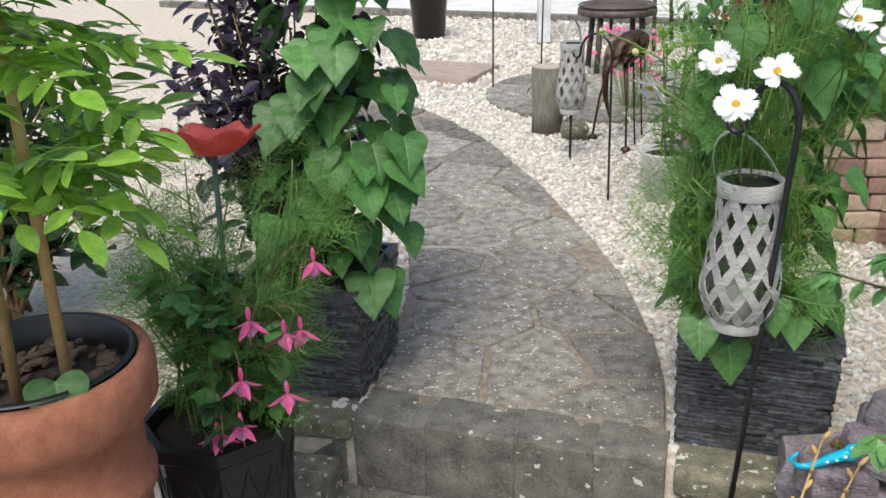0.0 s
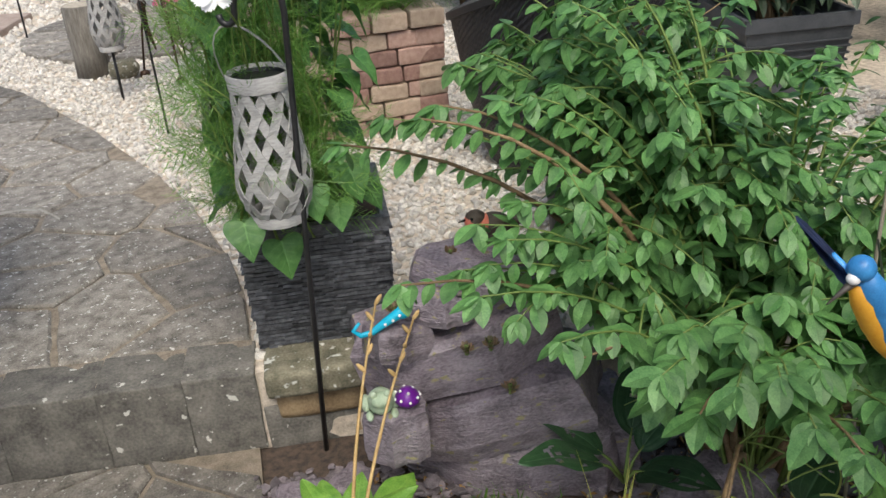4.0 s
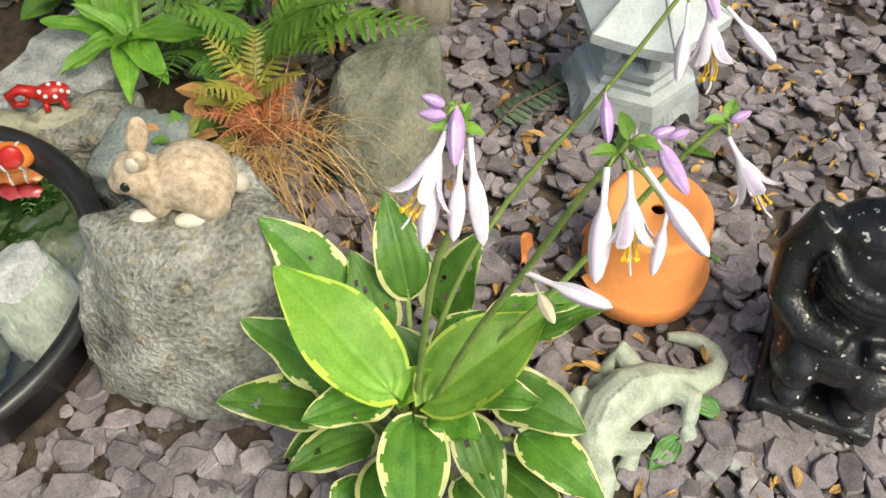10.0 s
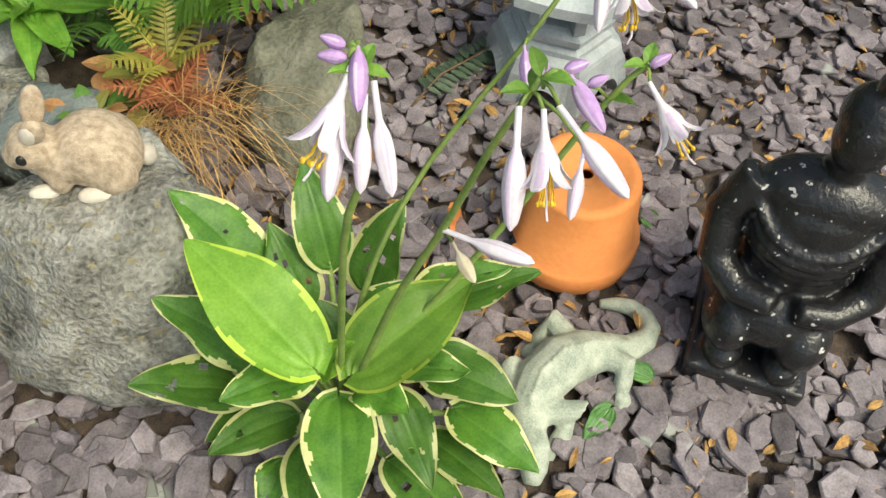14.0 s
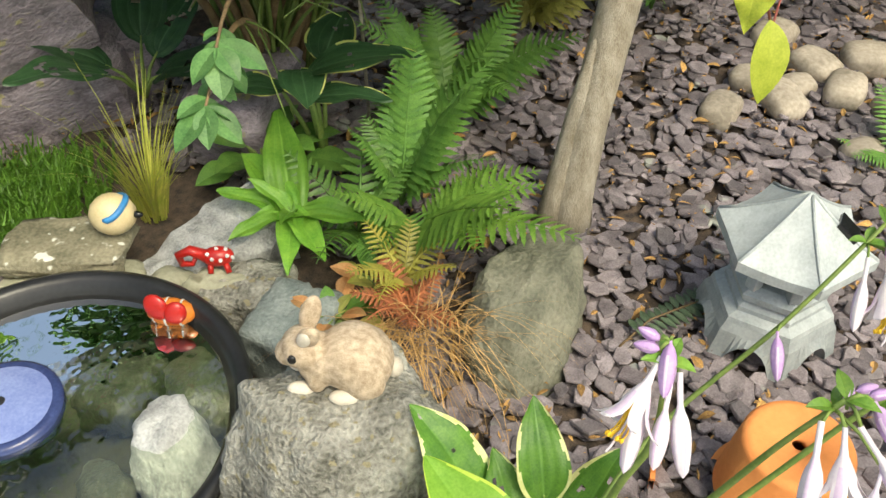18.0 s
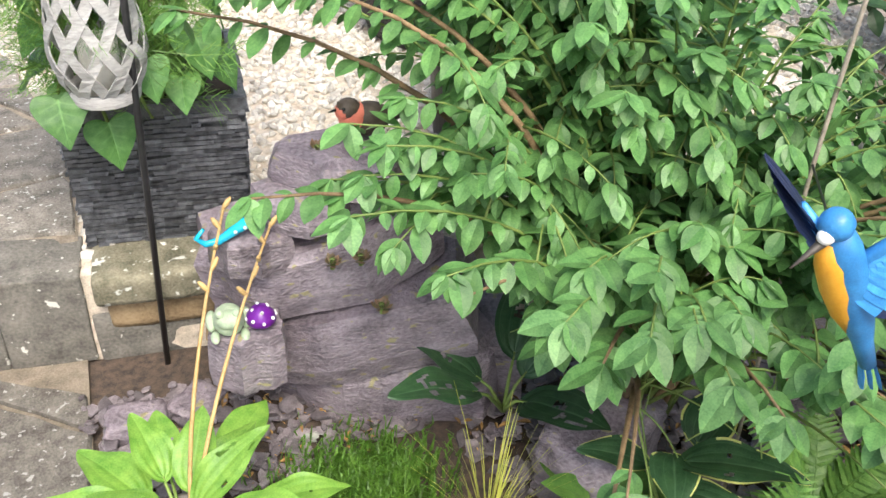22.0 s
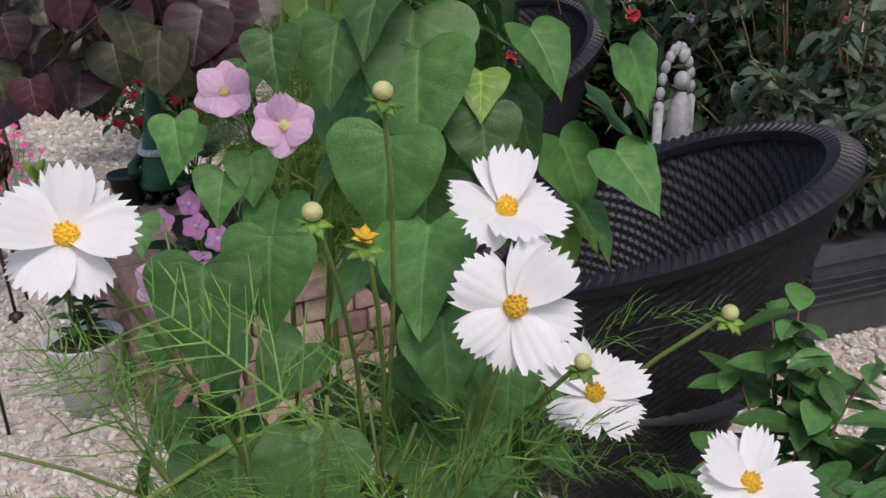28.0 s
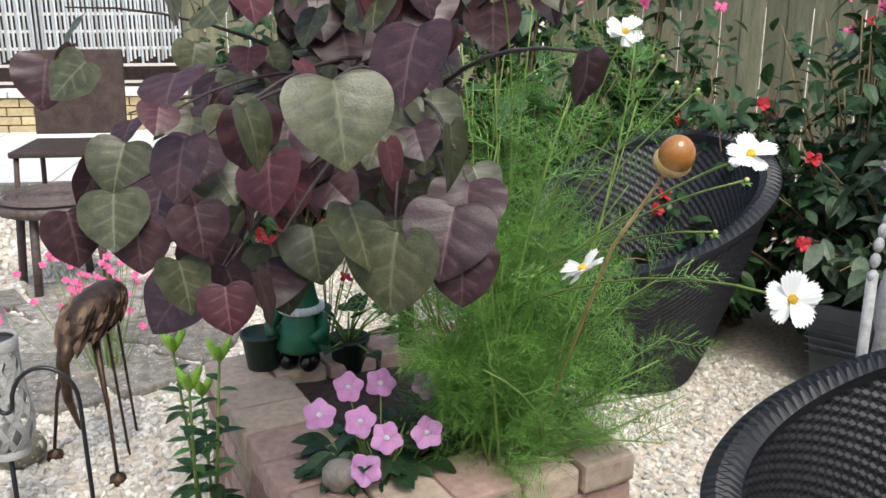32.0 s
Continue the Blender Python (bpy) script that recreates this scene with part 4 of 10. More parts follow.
def slate_slab(at, size, turn, tilt, seed, label="weathered purple slate slab stacked in the rockery"):
    """A slab split along its bed: an angular outline with broken corners, thin ledges down its sides and a nearly flat top."""
    r = random.Random(seed)
    sx, sy, sz = size
    corners = 7
    ang = [2 * math.pi * (k + r.uniform(-0.3, 0.3)) / corners for k in range(corners)]
    pts = []
    for a in ang:
        c, d = math.cos(a), math.sin(a)
        g = 0.5 / max(abs(c), abs(d)) ** 0.85 * r.uniform(0.88, 1.06)
        pts.append(Vector((c * g * sx, d * g * sy)))
    ring, per = [], 3
    for k in range(corners):
        u, w = pts[k], pts[(k + 1) % corners]
        ring += [u.lerp(w, i / per) + Vector((r.uniform(-0.005, 0.005), r.uniform(-0.005, 0.005))) for i in range(per)]
    n = len(ring)
    s, levels = Shape(), []
    lay = 1
    z = 0.0
    for j in range(lay):
        g = 1 - r.uniform(0.0, 0.05) - 0.05 * j / lay
        h = sz / lay * r.uniform(0.75, 1.25)
        levels += [(z, g * 0.97), (z + h * 0.3, g), (z + h * 0.85, g * 0.96), (z + h, g * 0.9)]
        z += h
    off = Vector((seed * 3.1, 1, 2))
    for j, (z, g) in enumerate(levels + [(levels[-1][0] + 0.004, levels[-1][1] * 0.55)]):
        for p in ring:
            e = 1 + 0.07 * noise.noise(Vector((p.x * 13, p.y * 13, j * 0.6)) + off)
            s.v.append((p.x * g * e, p.y * g * e, z * sz / levels[-1][0] + 0.006 * noise.noise(Vector((p.x * 9, p.y * 9, 3)) + off)))
    m = len(levels) + 1
    s.v += [(0, 0, 0), (0, 0, sz + 0.005)]
    s.f = [(j * n + k, j * n + (k + 1) % n, (j + 1) * n + (k + 1) % n, (j + 1) * n + k) for j in range(m - 1) for k in range(n)]
    s.f += [((m - 1) * n + k, (m - 1) * n + (k + 1) % n, m * n + 1) for k in range(n)] + [((k + 1) % n, k, m * n) for k in range(n)]
    s.mi = [0] * len(s.f)
    ob = part("slate_slab", s.mesh("slab", SLATE_ROCK), None, "", pose(*at, *tilt, turn))
    return tagged(ob, label, "rock", "slate rockery")


slate_slab((1.14, 1.41, -0.03), (0.44, 0.3, 0.15), -36, (4, -6), 1)
slate_slab((1.075, 1.43, 0.105), (0.54, 0.3, 0.125), -34, (3, -15), 2)
slate_slab((1.045, 1.455, 0.235), (0.42, 0.26, 0.115), -32, (3, -13), 3)
slate_slab((1.085, 1.455, 0.335), (0.28, 0.22, 0.07), -28, (2, -5), 4)
slate_slab((1.0, 1.425, 0.375), (0.18, 0.16, 0.045), -24, (0, -2), 5)
slate_slab((1.05, 1.415, 0.425), (0.22, 0.15, 0.05), -33, (-2, 2), 6, "thin purple slate slab on top of the rockery")
slate_slab((0.905, 1.435, 0.315), (0.13, 0.12, 0.06), 10, (0, 0), 7)
slate_slab((1.27, 1.34, -0.02), (0.24, 0.22, 0.14), -50, (5, -6), 8)

# ---- cobbles ----
for k, (x, y, d) in enumerate(((1.80, 0.375, 0.11), (1.895, 0.296, 0.12), (1.93, 0.362, 0.1), (1.96, 0.29, 0.09), (1.99, 0.21, 0.12), (1.973, 0.11, 0.12), (1.902, 0.084, 0.1),
                               (1.831, 0.135, 0.09), (1.947, 0.015, 0.11), (1.889, -0.043, 0.13), (1.727, -0.054, 0.16), (1.83, -0.10, 0.14), (2.05, 0.1, 0.11), (2.04, 0.28, 0.12), (2.12, 0.2, 0.13),
                               (2.1, 0.38, 0.12), (1.99, -0.13, 0.12), (2.2, 0.05, 0.13))):
    rock((x, y, -0.012), (d * 0.85, d * 0.62, d * 0.45), COBBLE, 60 + k, "smooth rounded buff cobble edging the slate bed", k * 47, "cobble", 0.07, 0.0, 3, group="cobbles", cat="cobble")
# ---- ornaments ----
def melted(ob, voxel):
    """Joins the overlapping lumps of a moulded piece into one skin."""
    mod = ob.modifiers.new("remesh", "REMESH")
    mod.mode, mod.voxel_size, mod.use_smooth_shade = "VOXEL", voxel, True
    sm = ob.modifiers.new("smooth", "SMOOTH")
    sm.factor, sm.iterations = 0.5, 4
    return ob


rabbit = thing("rabbit_ornament", (0.848, 0.457, 0.2), "tan resin rabbit ornament sitting on the grey boulder", "ornament", turn=-54)
rabbit.scale = (0.86, 1.0, 1.0)
s = Shape()
ball(s, (0.016, 0.0, 0.036), (0.044, 0.033, 0.04))
ball(s, (0.03, 0, 0.032), (0.034, 0.035, 0.034))
ball(s, (-0.012, 0.0, 0.034), (0.032, 0.026, 0.03))
ball(s, (-0.04, 0.0, 0.052), (0.026, 0.022, 0.024))
ball(s, (-0.058, 0.0, 0.045), (0.015, 0.014, 0.014))
ball(s, (-0.03, 0.0, 0.03), (0.02, 0.02, 0.024))
for d in (-1, 1):
    ball(s, (0.03, 0.024 * d, 0.022), (0.024, 0.013, 0.022))
    ball(s, (-0.026, 0.016 * d, 0.02), (0.012, 0.009, 0.018))
melted(part("body", s.mesh("body", FUR, True), rabbit), 0.0028)
for d in (-1, 1):
    s = Shape()
    ball(s, (-0.03, 0.015 * d, 0.083), (0.012, 0.006, 0.021), 0, Euler((-0.3 * d, 0.35, 0)).to_matrix())
    ball(s, (-0.034, 0.0165 * d, 0.082), (0.0085, 0.0055, 0.016), 1, Euler((-0.3 * d, 0.35, 0)).to_matrix())
    part("ear", s.mesh("ear", [FUR, WHITEFUR], True), rabbit, "tan ear with a pinkish inside")
    s = Shape()
    ball(s, (-0.045, 0.015 * d, 0.006), (0.017, 0.008, 0.007))
    part("paw", s.mesh("paw", WHITEFUR, True), rabbit, "cream front paw")
    s = Shape()
    ball(s, (0.006, 0.028 * d, 0.007), (0.019, 0.009, 0.008))
    part("paw", s.mesh("paw", WHITEFUR, True), rabbit, "cream hind paw")
    s = Shape()
    ball(s, (-0.05, 0.0185 * d, 0.055), (0.0058, 0.0035, 0.0058))
    part("eye", s.mesh("eye", JET, True), rabbit, "glossy black eye")
s = Shape()
ball(s, (0.063, 0, 0.018), (0.011, 0.011, 0.011))
part("tail", s.mesh("tail", WHITEFUR, True), rabbit)

s = Shape()
bmx = box_bm(0.15, 0.125, 0.034, 0.005)
s.add([v.co[:] for v in bmx.verts], [tuple(q.index for q in f.verts) for f in bmx.faces])
bmx.free()
ball(s, (0.02, 0, 0.085), (0.07, 0.072, 0.062))
ball(s, (-0.005, 0, 0.1), (0.062, 0.07, 0.045))
ball(s, (0.014, 0, 0.15), (0.052, 0.054, 0.06))
ball(s, (0.018, 0, 0.2), (0.046, 0.06, 0.055))
ball(s, (0.02, 0, 0.235), (0.036, 0.064, 0.03))
for d in (-1, 1):
    ball(s, (-0.03, 0.035 * d, 0.085), (0.045, 0.03, 0.036))
    ball(s, (-0.048, 0.03 * d, 0.045), (0.026, 0.021, 0.017))
    s = tube([(0.02, 0.06 * d, 0.235), (0.008, 0.078 * d, 0.19), (-0.014, 0.072 * d, 0.145), (-0.04, 0.044 * d, 0.135), (-0.05, 0.01 * d, 0.14)], [0.022, 0.02, 0.019, 0.016, 0.013], 12, s)
for z, rad in ((0.12, 0.066), (0.128, 0.062), (0.105, 0.068), (0.18, 0.05), (0.19, 0.051), (0.2, 0.051)):
    s = tube([(0.014 + rad * 0.98 * math.cos(a), rad * 1.1 * math.sin(a), z + 0.012 * math.cos(a)) for a in np.linspace(0, 6.283, 28)], 0.0034, 6, s)
for k in range(16):
    a = 1.9 + 2.5 * k / 15
    ball(s, (0.02 + 0.05 * math.cos(a), 0.062 * math.sin(a), 0.225 - 0.028 * math.sin(math.pi * k / 15)), (0.006, 0.006, 0.006), seg=8, rings=6)
ball(s, (0.022, 0, 0.272), (0.018, 0.018, 0.03))
ball(s, (0.018, 0, 0.312), (0.03, 0.027, 0.036))
ball(s, (0.026, 0, 0.328), (0.031, 0.029, 0.03))
ball(s, (0.026, 0, 0.365), (0.013, 0.013, 0.014))
statue_ob = melted(tagged(part("kneeling_statue", s.mesh("statue", STATUE, True), None, "", pose(1.052, -0.175, 0.0, 0, 0, 3)), "chipped black glossy kneeling garden statue on a square base", "statue"), 0.003)
pot = thing("broken_terracotta_pot", (1.097, 0.042, 0.004), "orange terracotta pot turned upside down with a broken side", "pot", turn=112)
pot.scale = (1.13, 1.13, 1.13)
prof = [(0.066, 0.0), (0.0685, 0.003), (0.0685, 0.024), (0.066, 0.027), (0.0625, 0.027), (0.0535, 0.104), (0.051, 0.1085), (0.044, 0.11), (0.042, 0.1085), (0.007, 0.1085)]
inner = [(0.007, 0.102), (0.047, 0.101), (0.057, 0.02), (0.062, 0.0)]
full = lathe(prof + inner + [prof[0]], 48)
keep = Shape()
keep.v = full.v
for f in full.f:
    c = [sum(full.v[i][k] for i in f) / 4 for k in range(3)]
    a = math.degrees(math.atan2(c[1], c[0]))
    if not (abs(a) < 30 + 9 * math.sin(c[2] * 200) and c[2] < 0.045):
        keep.f.append(f)
        keep.mi.append(0)
part("body", keep.mesh("pot", TERRACOTTA, True), pot)
shard = Shape()
for k in range(7):
    a = radians(-20 + 40 * k / 6)
    for z, rr in ((0.0, 0.067), (0.045 + 0.012 * math.sin(k), 0.058)):
        shard.v += [(rr * math.cos(a), rr * math.sin(a), z), ((rr - 0.006) * math.cos(a), (rr - 0.006) * math.sin(a), z)]
shard.f = [q for k in range(6) for q in ((4 * k, 4 * k + 4, 4 * k + 6, 4 * k + 2), (4 * k + 1, 4 * k + 3, 4 * k + 7, 4 * k + 5), (4 * k + 2, 4 * k + 6, 4 * k + 7, 4 * k + 3))]
shard.mi = [0] * len(shard.f)
tagged(part("pot_shard", shard.mesh("shard", TERRACOTTA), None, "", pose(1.062, 0.108, 0.012, -12, 14, 96)), "broken curved shard of terracotta leaning on its pot", "shard")

s = tube([(0.798, -0.011, 0.012), (0.81, -0.008, 0.018), (0.826, -0.002, 0.022), (0.845, 0.008, 0.02), (0.868, 0.018, 0.026), (0.895, 0.016, 0.031), (0.925, 0.003, 0.032), (0.95, -0.02, 0.026), (0.966, -0.042, 0.019),
          (0.978, -0.06, 0.015), (0.996, -0.074, 0.013), (1.013, -0.076, 0.012), (1.026, -0.066, 0.011), (1.032, -0.049, 0.01), (1.03, -0.032, 0.009), (1.024, -0.015, 0.008)],
         [0.008, 0.014, 0.018, 0.017, 0.024, 0.028, 0.029, 0.025, 0.019, 0.015, 0.013, 0.0115, 0.0105, 0.0095, 0.008, 0.005], 14)
for hip, knee, foot, toes in (((0.868, 0.026, 0.024), (0.905, 0.05, 0.028), (0.88, 0.056, 0.008), (-0.9, 0.4)), ((0.866, 0.008, 0.024), (0.882, -0.034, 0.03), (0.848, -0.018, 0.007), (-0.95, 0.25)),
                              ((0.948, -0.01, 0.024), (0.972, 0.026, 0.028), (0.945, 0.034, 0.007), (-0.9, 0.4)), ((0.955, -0.034, 0.022), (0.95, -0.062, 0.028), (0.93, -0.066, 0.007), (-0.85, -0.4))):
    s = tube([hip, knee, ((knee[0] * 0.4 + foot[0] * 0.6), (knee[1] * 0.4 + foot[1] * 0.6), 0.014), foot], [0.015, 0.0135, 0.0105, 0.008], 9, s)
    for k in range(4):
        w = (k - 1.5) * 0.42
        d = Vector((toes[0] - toes[1] * w, toes[1] + toes[0] * w, 0)).normalized() * (0.016 + 0.003 * (k in (1, 2)))
        s = tube([foot, (foot[0] + d.x * 0.6, foot[1] + d.y * 0.6, 0.009), (foot[0] + d.x, foot[1] + d.y, 0.003)], [0.0058, 0.0042, 0.0022], 6, s)
spine = ((0.85, 0.01, 0.037), (0.868, 0.018, 0.05), (0.895, 0.016, 0.059), (0.925, 0.003, 0.061), (0.95, -0.02, 0.051), (0.966, -0.042, 0.038), (0.978, -0.06, 0.03))
for a, b in zip(spine, spine[1:]):
    for k in range(4):
        p = Vector(a).lerp(Vector(b), k / 4)
        ball(s, p, (0.0036, 0.0028, 0.0034), seg=7, rings=5)
for d in (-1, 1):
    ball(s, (0.83 - 0.003 * d, -0.001 + 0.011 * d, 0.032), (0.005, 0.004, 0.004), seg=8, rings=6)
melted(tagged(part("lizard_ornament", s.mesh("lizard", VERDIGRIS, True)), "weathered green resin lizard ornament lying on the slate", "ornament"), 0.0019)

lan = thing("stone_lantern", (1.36, 0.145, 0.0), "small grey cast-stone pagoda lantern standing on the slate", "lantern", turn=35)
lan.scale = (1.0, 1.0, 1.22)


def hexa(profile, mat, name, parent, seg=6, m=None):
    return part(name, lathe(profile, seg).mesh(name, mat), parent, "", m)


skirt = Shape()
for c in range(72):
    k, q = c // 12, c % 12 / 12
    a0, a1 = radians(60 * k), radians(60 * k + 60)
    p = Vector((math.cos(a0), math.sin(a0), 0)).lerp(Vector((math.cos(a1), math.sin(a1), 0)), q)
    low = 0.0 if q < 0.2 or q > 0.8 else 0.034 * math.sin(math.pi * (q - 0.2) / 0.6) ** 0.5
    skirt.v += [(p.x * rad, p.y * rad, z) for z, rad in ((low, 0.1), (0.04, 0.089), (0.052, 0.08), (low, 0.084))]
skirt.f = [(4 * c + e, (4 * c + 4) % 288 + e, (4 * c + 4) % 288 + (e + 1) % 4, 4 * c + (e + 1) % 4) for c in range(72) for e in range(4)]
skirt.mi = [0] * len(skirt.f)
part("foot_ring", skirt.mesh("foot_ring", GREYCAST), lan, "six-footed arched base")
hexa([(0, 0.05), (0.082, 0.05), (0.08, 0.056), (0.066, 0.06), (0.066, 0.066), (0.058, 0.07), (0.058, 0.076), (0.0, 0.076)], GREYCAST, "base", lan)
hexa([(0.064, 0.076), (0.066, 0.084), (0.05, 0.09), (0, 0.09)], GREYCAST, "sill", lan)
for k in range(6):
    part("post", from_bm(box_bm(0.016, 0.016, 0.056, 0.002), "post", GREYCAST, False), lan, "", Matrix.Rotation(radians(60 * k), 4, "Z") @ pose(0.05, 0, 0.088))
roof = Shape()
for k in range(6):
    for ring in range(7):
        q = ring / 6
        for i in range(7):
            u = i / 6
            a0, a1 = radians(60 * k), radians(60 * k + 60)
            p = Vector((math.cos(a0), math.sin(a0), 0)).lerp(Vector((math.cos(a1), math.sin(a1), 0)), u)
            dip = 1 - (2 * u - 1) ** 2
            roof.v.append((p.x * 0.1 * q * (1 - 0.05 * dip * q), p.y * 0.1 * q * (1 - 0.05 * dip * q), 0.2 - 0.06 * q ** 0.9 + 0.005 * q ** 4 - dip * 0.006 * q ** 1.5))
    b = k * 49
    roof.f += [(b + 7 * j + i, b + 7 * (j + 1) + i, b + 7 * (j + 1) + i + 1, b + 7 * j + i + 1) for j in range(6) for i in range(6)]
b = len(roof.v)
roof.v += [(x, y, z - 0.012) for x, y, z in roof.v]
roof.f += [tuple(i + b for i in reversed(f)) for f in roof.f]
for k in range(6):
    for i in range(6):
        p = k * 49 + 42 + i
        roof.f.append((p, p + b, p + b + 1, p + 1))
roof.mi = [0] * len(roof.f)
bmx = bmesh.new()
bmx.from_mesh(roof.mesh("roof_panels", GREYCAST))
bmesh.ops.remove_doubles(bmx, verts=bmx.verts[:], dist=0.0004)
part("roof", from_bm(bmx, "roof", GREYCAST, False), lan)
for k in range(6):
    a = radians(60 * k)
    part("roof_rib", tube([(0.1 * q * math.cos(a), 0.1 * q * math.sin(a), 0.1995 - 0.06 * q ** 0.9 + 0.005 * q ** 4) for q in (0.02, 0.25, 0.5, 0.75, 0.98)], 0.0022, 6).mesh("rib", GREYCAST, True), lan)
cell_at = Matrix.Rotation(radians(-120), 4, "Z")
part("solar_cell", from_bm(box_bm(0.03, 0.026, 0.006, 0.001), "cell", JET, False), lan, "small black solar cell", cell_at @ pose(0.052, 0.008, 0.164, 0, 30, 0))

bird = thing("bird_ball", (0.945, 0.93, 0.083), "round cream and blue glazed bird ornament resting on a flat stone", "ornament", turn=-60)
s = Shape()
ball(s, (0, 0, 0.028), (0.032, 0.029, 0.029))
part("body", s.mesh("body", CREAM, True), bird)
s = Shape()
s = tube([(0.02 * math.cos(a), 0.026 * math.sin(a), 0.044 + 0.005 * math.cos(a * 2)) for a in np.linspace(-1.7, 1.7, 13)], [0.002] + [0.0046] * 11 + [0.002], 8, s)
part("cap", s.mesh("cap", BLUE, True), bird, "blue head and wing patch")
s = Shape()
ball(s, (0.034, 0, 0.03), (0.008, 0.005, 0.005))
part("beak", s.mesh("beak", JET, True), bird)


def dotted(name, shape_parts, at, turn, label, mat, dots, scale=1.0):
    ob = thing(name, at, label, "ornament", "", turn)
    part("body", shape_parts.mesh("body", mat, True), ob)
    for d in dots:
        s = Shape()
        ball(s, d, (0.003, 0.003, 0.003), seg=8, rings=6)
        part("dot", s.mesh("dot", WHITE, True), ob)
    return ob


s = Shape()
ball(s, (0, 0, 0.016), (0.022, 0.014, 0.014))
s = tube([(-0.015, 0, 0.018), (-0.035, 0, 0.03), (-0.05, 0, 0.022), (-0.048, 0, 0.006), (-0.034, 0, 0.005), (-0.03, 0, 0.014)], [0.009, 0.007, 0.006, 0.005, 0.004, 0.003], 10, s)
for d in (-1, 1):
    s = tube([(0.01, 0.008 * d, 0.01), (0.014, 0.016 * d, 0.0)], 0.004, 8, s)
    s = tube([(-0.01, 0.008 * d, 0.01), (-0.01, 0.016 * d, 0.0)], 0.004, 8, s)
gecko_shape = s
dotted("gecko_ornament", s, (0.985, 0.782, 0.066), -50, "red white-spotted curly-tailed gecko ornament on a stone", RED,
       [(0.005, -0.013, 0.02), (0.014, -0.009, 0.024), (-0.006, -0.012, 0.022), (0.0, 0.0, 0.03), (0.012, 0.0, 0.028), (-0.012, -0.006, 0.026), (0.02, -0.006, 0.018)])
s = Shape()
s = tube([(-0.05, 0, 0.03), (-0.062, 0, 0.016), (-0.05, 0, 0.004), (-0.03, 0, 0.006), (-0.005, 0, 0.022), (0.02, 0, 0.035), (0.034, 0, 0.05)], [0.003, 0.004, 0.005, 0.006, 0.008, 0.01, 0.006], 10, s)
ball(s, (0.03, 0, 0.04), (0.014, 0.009, 0.018), 0, Euler((0, 0.5, 0)).to_matrix())
dotted("seahorse_ornament", s, (0.876, 1.405, 0.374), -15, "turquoise white-spotted curly ornament on the slate rockery", TURQUOISE,
       [(0.02, -0.009, 0.036), (0.033, -0.007, 0.045), (0.008, -0.008, 0.028), (0.028, -0.009, 0.054), (-0.006, -0.007, 0.022)])
s = lathe([(0, 0.05), (0.012, 0.047), (0.021, 0.036), (0.023, 0.026), (0.02, 0.022), (0.007, 0.023), (0.006, 0.0), (0, 0)], 20)
dotted("mushroom_ornament", s, (0.876, 1.352, 0.238), 0, "purple white-spotted mushroom ornament beside the frog", PURPLE,
       [(0.022 * math.cos(a), 0.022 * math.sin(a), 0.032 + 0.004 * (k % 2)) for k, a in enumerate(np.linspace(0, 6, 9))] + [(0.012 * math.cos(a), 0.012 * math.sin(a), 0.046) for a in (0, 1.5, 3, 4.5)])
slate_slab((0.86, 1.375, 0.14), (0.13, 0.1, 0.1), -20, (0, 0), 9)
s = Shape()
ball(s, (0, 0, 0.022), (0.03, 0.024, 0.022))
ball(s, (0.02, 0, 0.038), (0.018, 0.02, 0.014))
for d in (-1, 1):
    ball(s, (0.022, 0.012 * d, 0.051), (0.007, 0.007, 0.007))
    ball(s, (-0.012, 0.026 * d, 0.012), (0.022, 0.009, 0.013))
    ball(s, (0.02, 0.022 * d, 0.006), (0.014, 0.007, 0.006))
tagged(part("frog_ornament", s.mesh("frog", MINT, True), None, "", pose(0.836, 1.38, 0.238, 0, 0, -110)), "pale green resin frog ornament by the slate rockery", "ornament")

frog2 = thing("pond_frog", (0.585, 1.02, 0.05), "blue-green verdigris frog ornament sitting at the pond rim", "ornament", turn=-20)
PATINA = paint("blue green patina", (0.12, 0.26, 0.29), (0.3, 0.46, 0.48), size=0.02, rough=0.6, bump=0.3)
s = Shape()
ball(s, (0, 0, 0.05), (0.05, 0.042, 0.045))
ball(s, (-0.03, 0.0, 0.035), (0.045, 0.05, 0.035))
ball(s, (0.03, 0, 0.085), (0.036, 0.036, 0.026))
for d in (-1, 1):
    ball(s, (0.034, 0.022 * d, 0.108), (0.014, 0.013, 0.013))
    s = tube([(0.03, 0.034 * d, 0.06), (0.06, 0.06 * d, 0.045), (0.075, 0.062 * d, 0.012)], [0.016, 0.013, 0.011], 10, s)
    s = tube([(-0.04, 0.04 * d, 0.03), (0.0, 0.075 * d, 0.05), (-0.03, 0.08 * d, 0.012), (0.02, 0.088 * d, 0.008)], [0.02, 0.018, 0.013, 0.01], 10, s)
    for k in (-1, 0, 1):
        s = tube([(0.075, 0.062 * d, 0.01), (0.1, 0.062 * d + 0.014 * k, 0.006)], [0.007, 0.005], 7, s)
melted(part("body", s.mesh("body", PATINA, True), frog2), 0.0035)

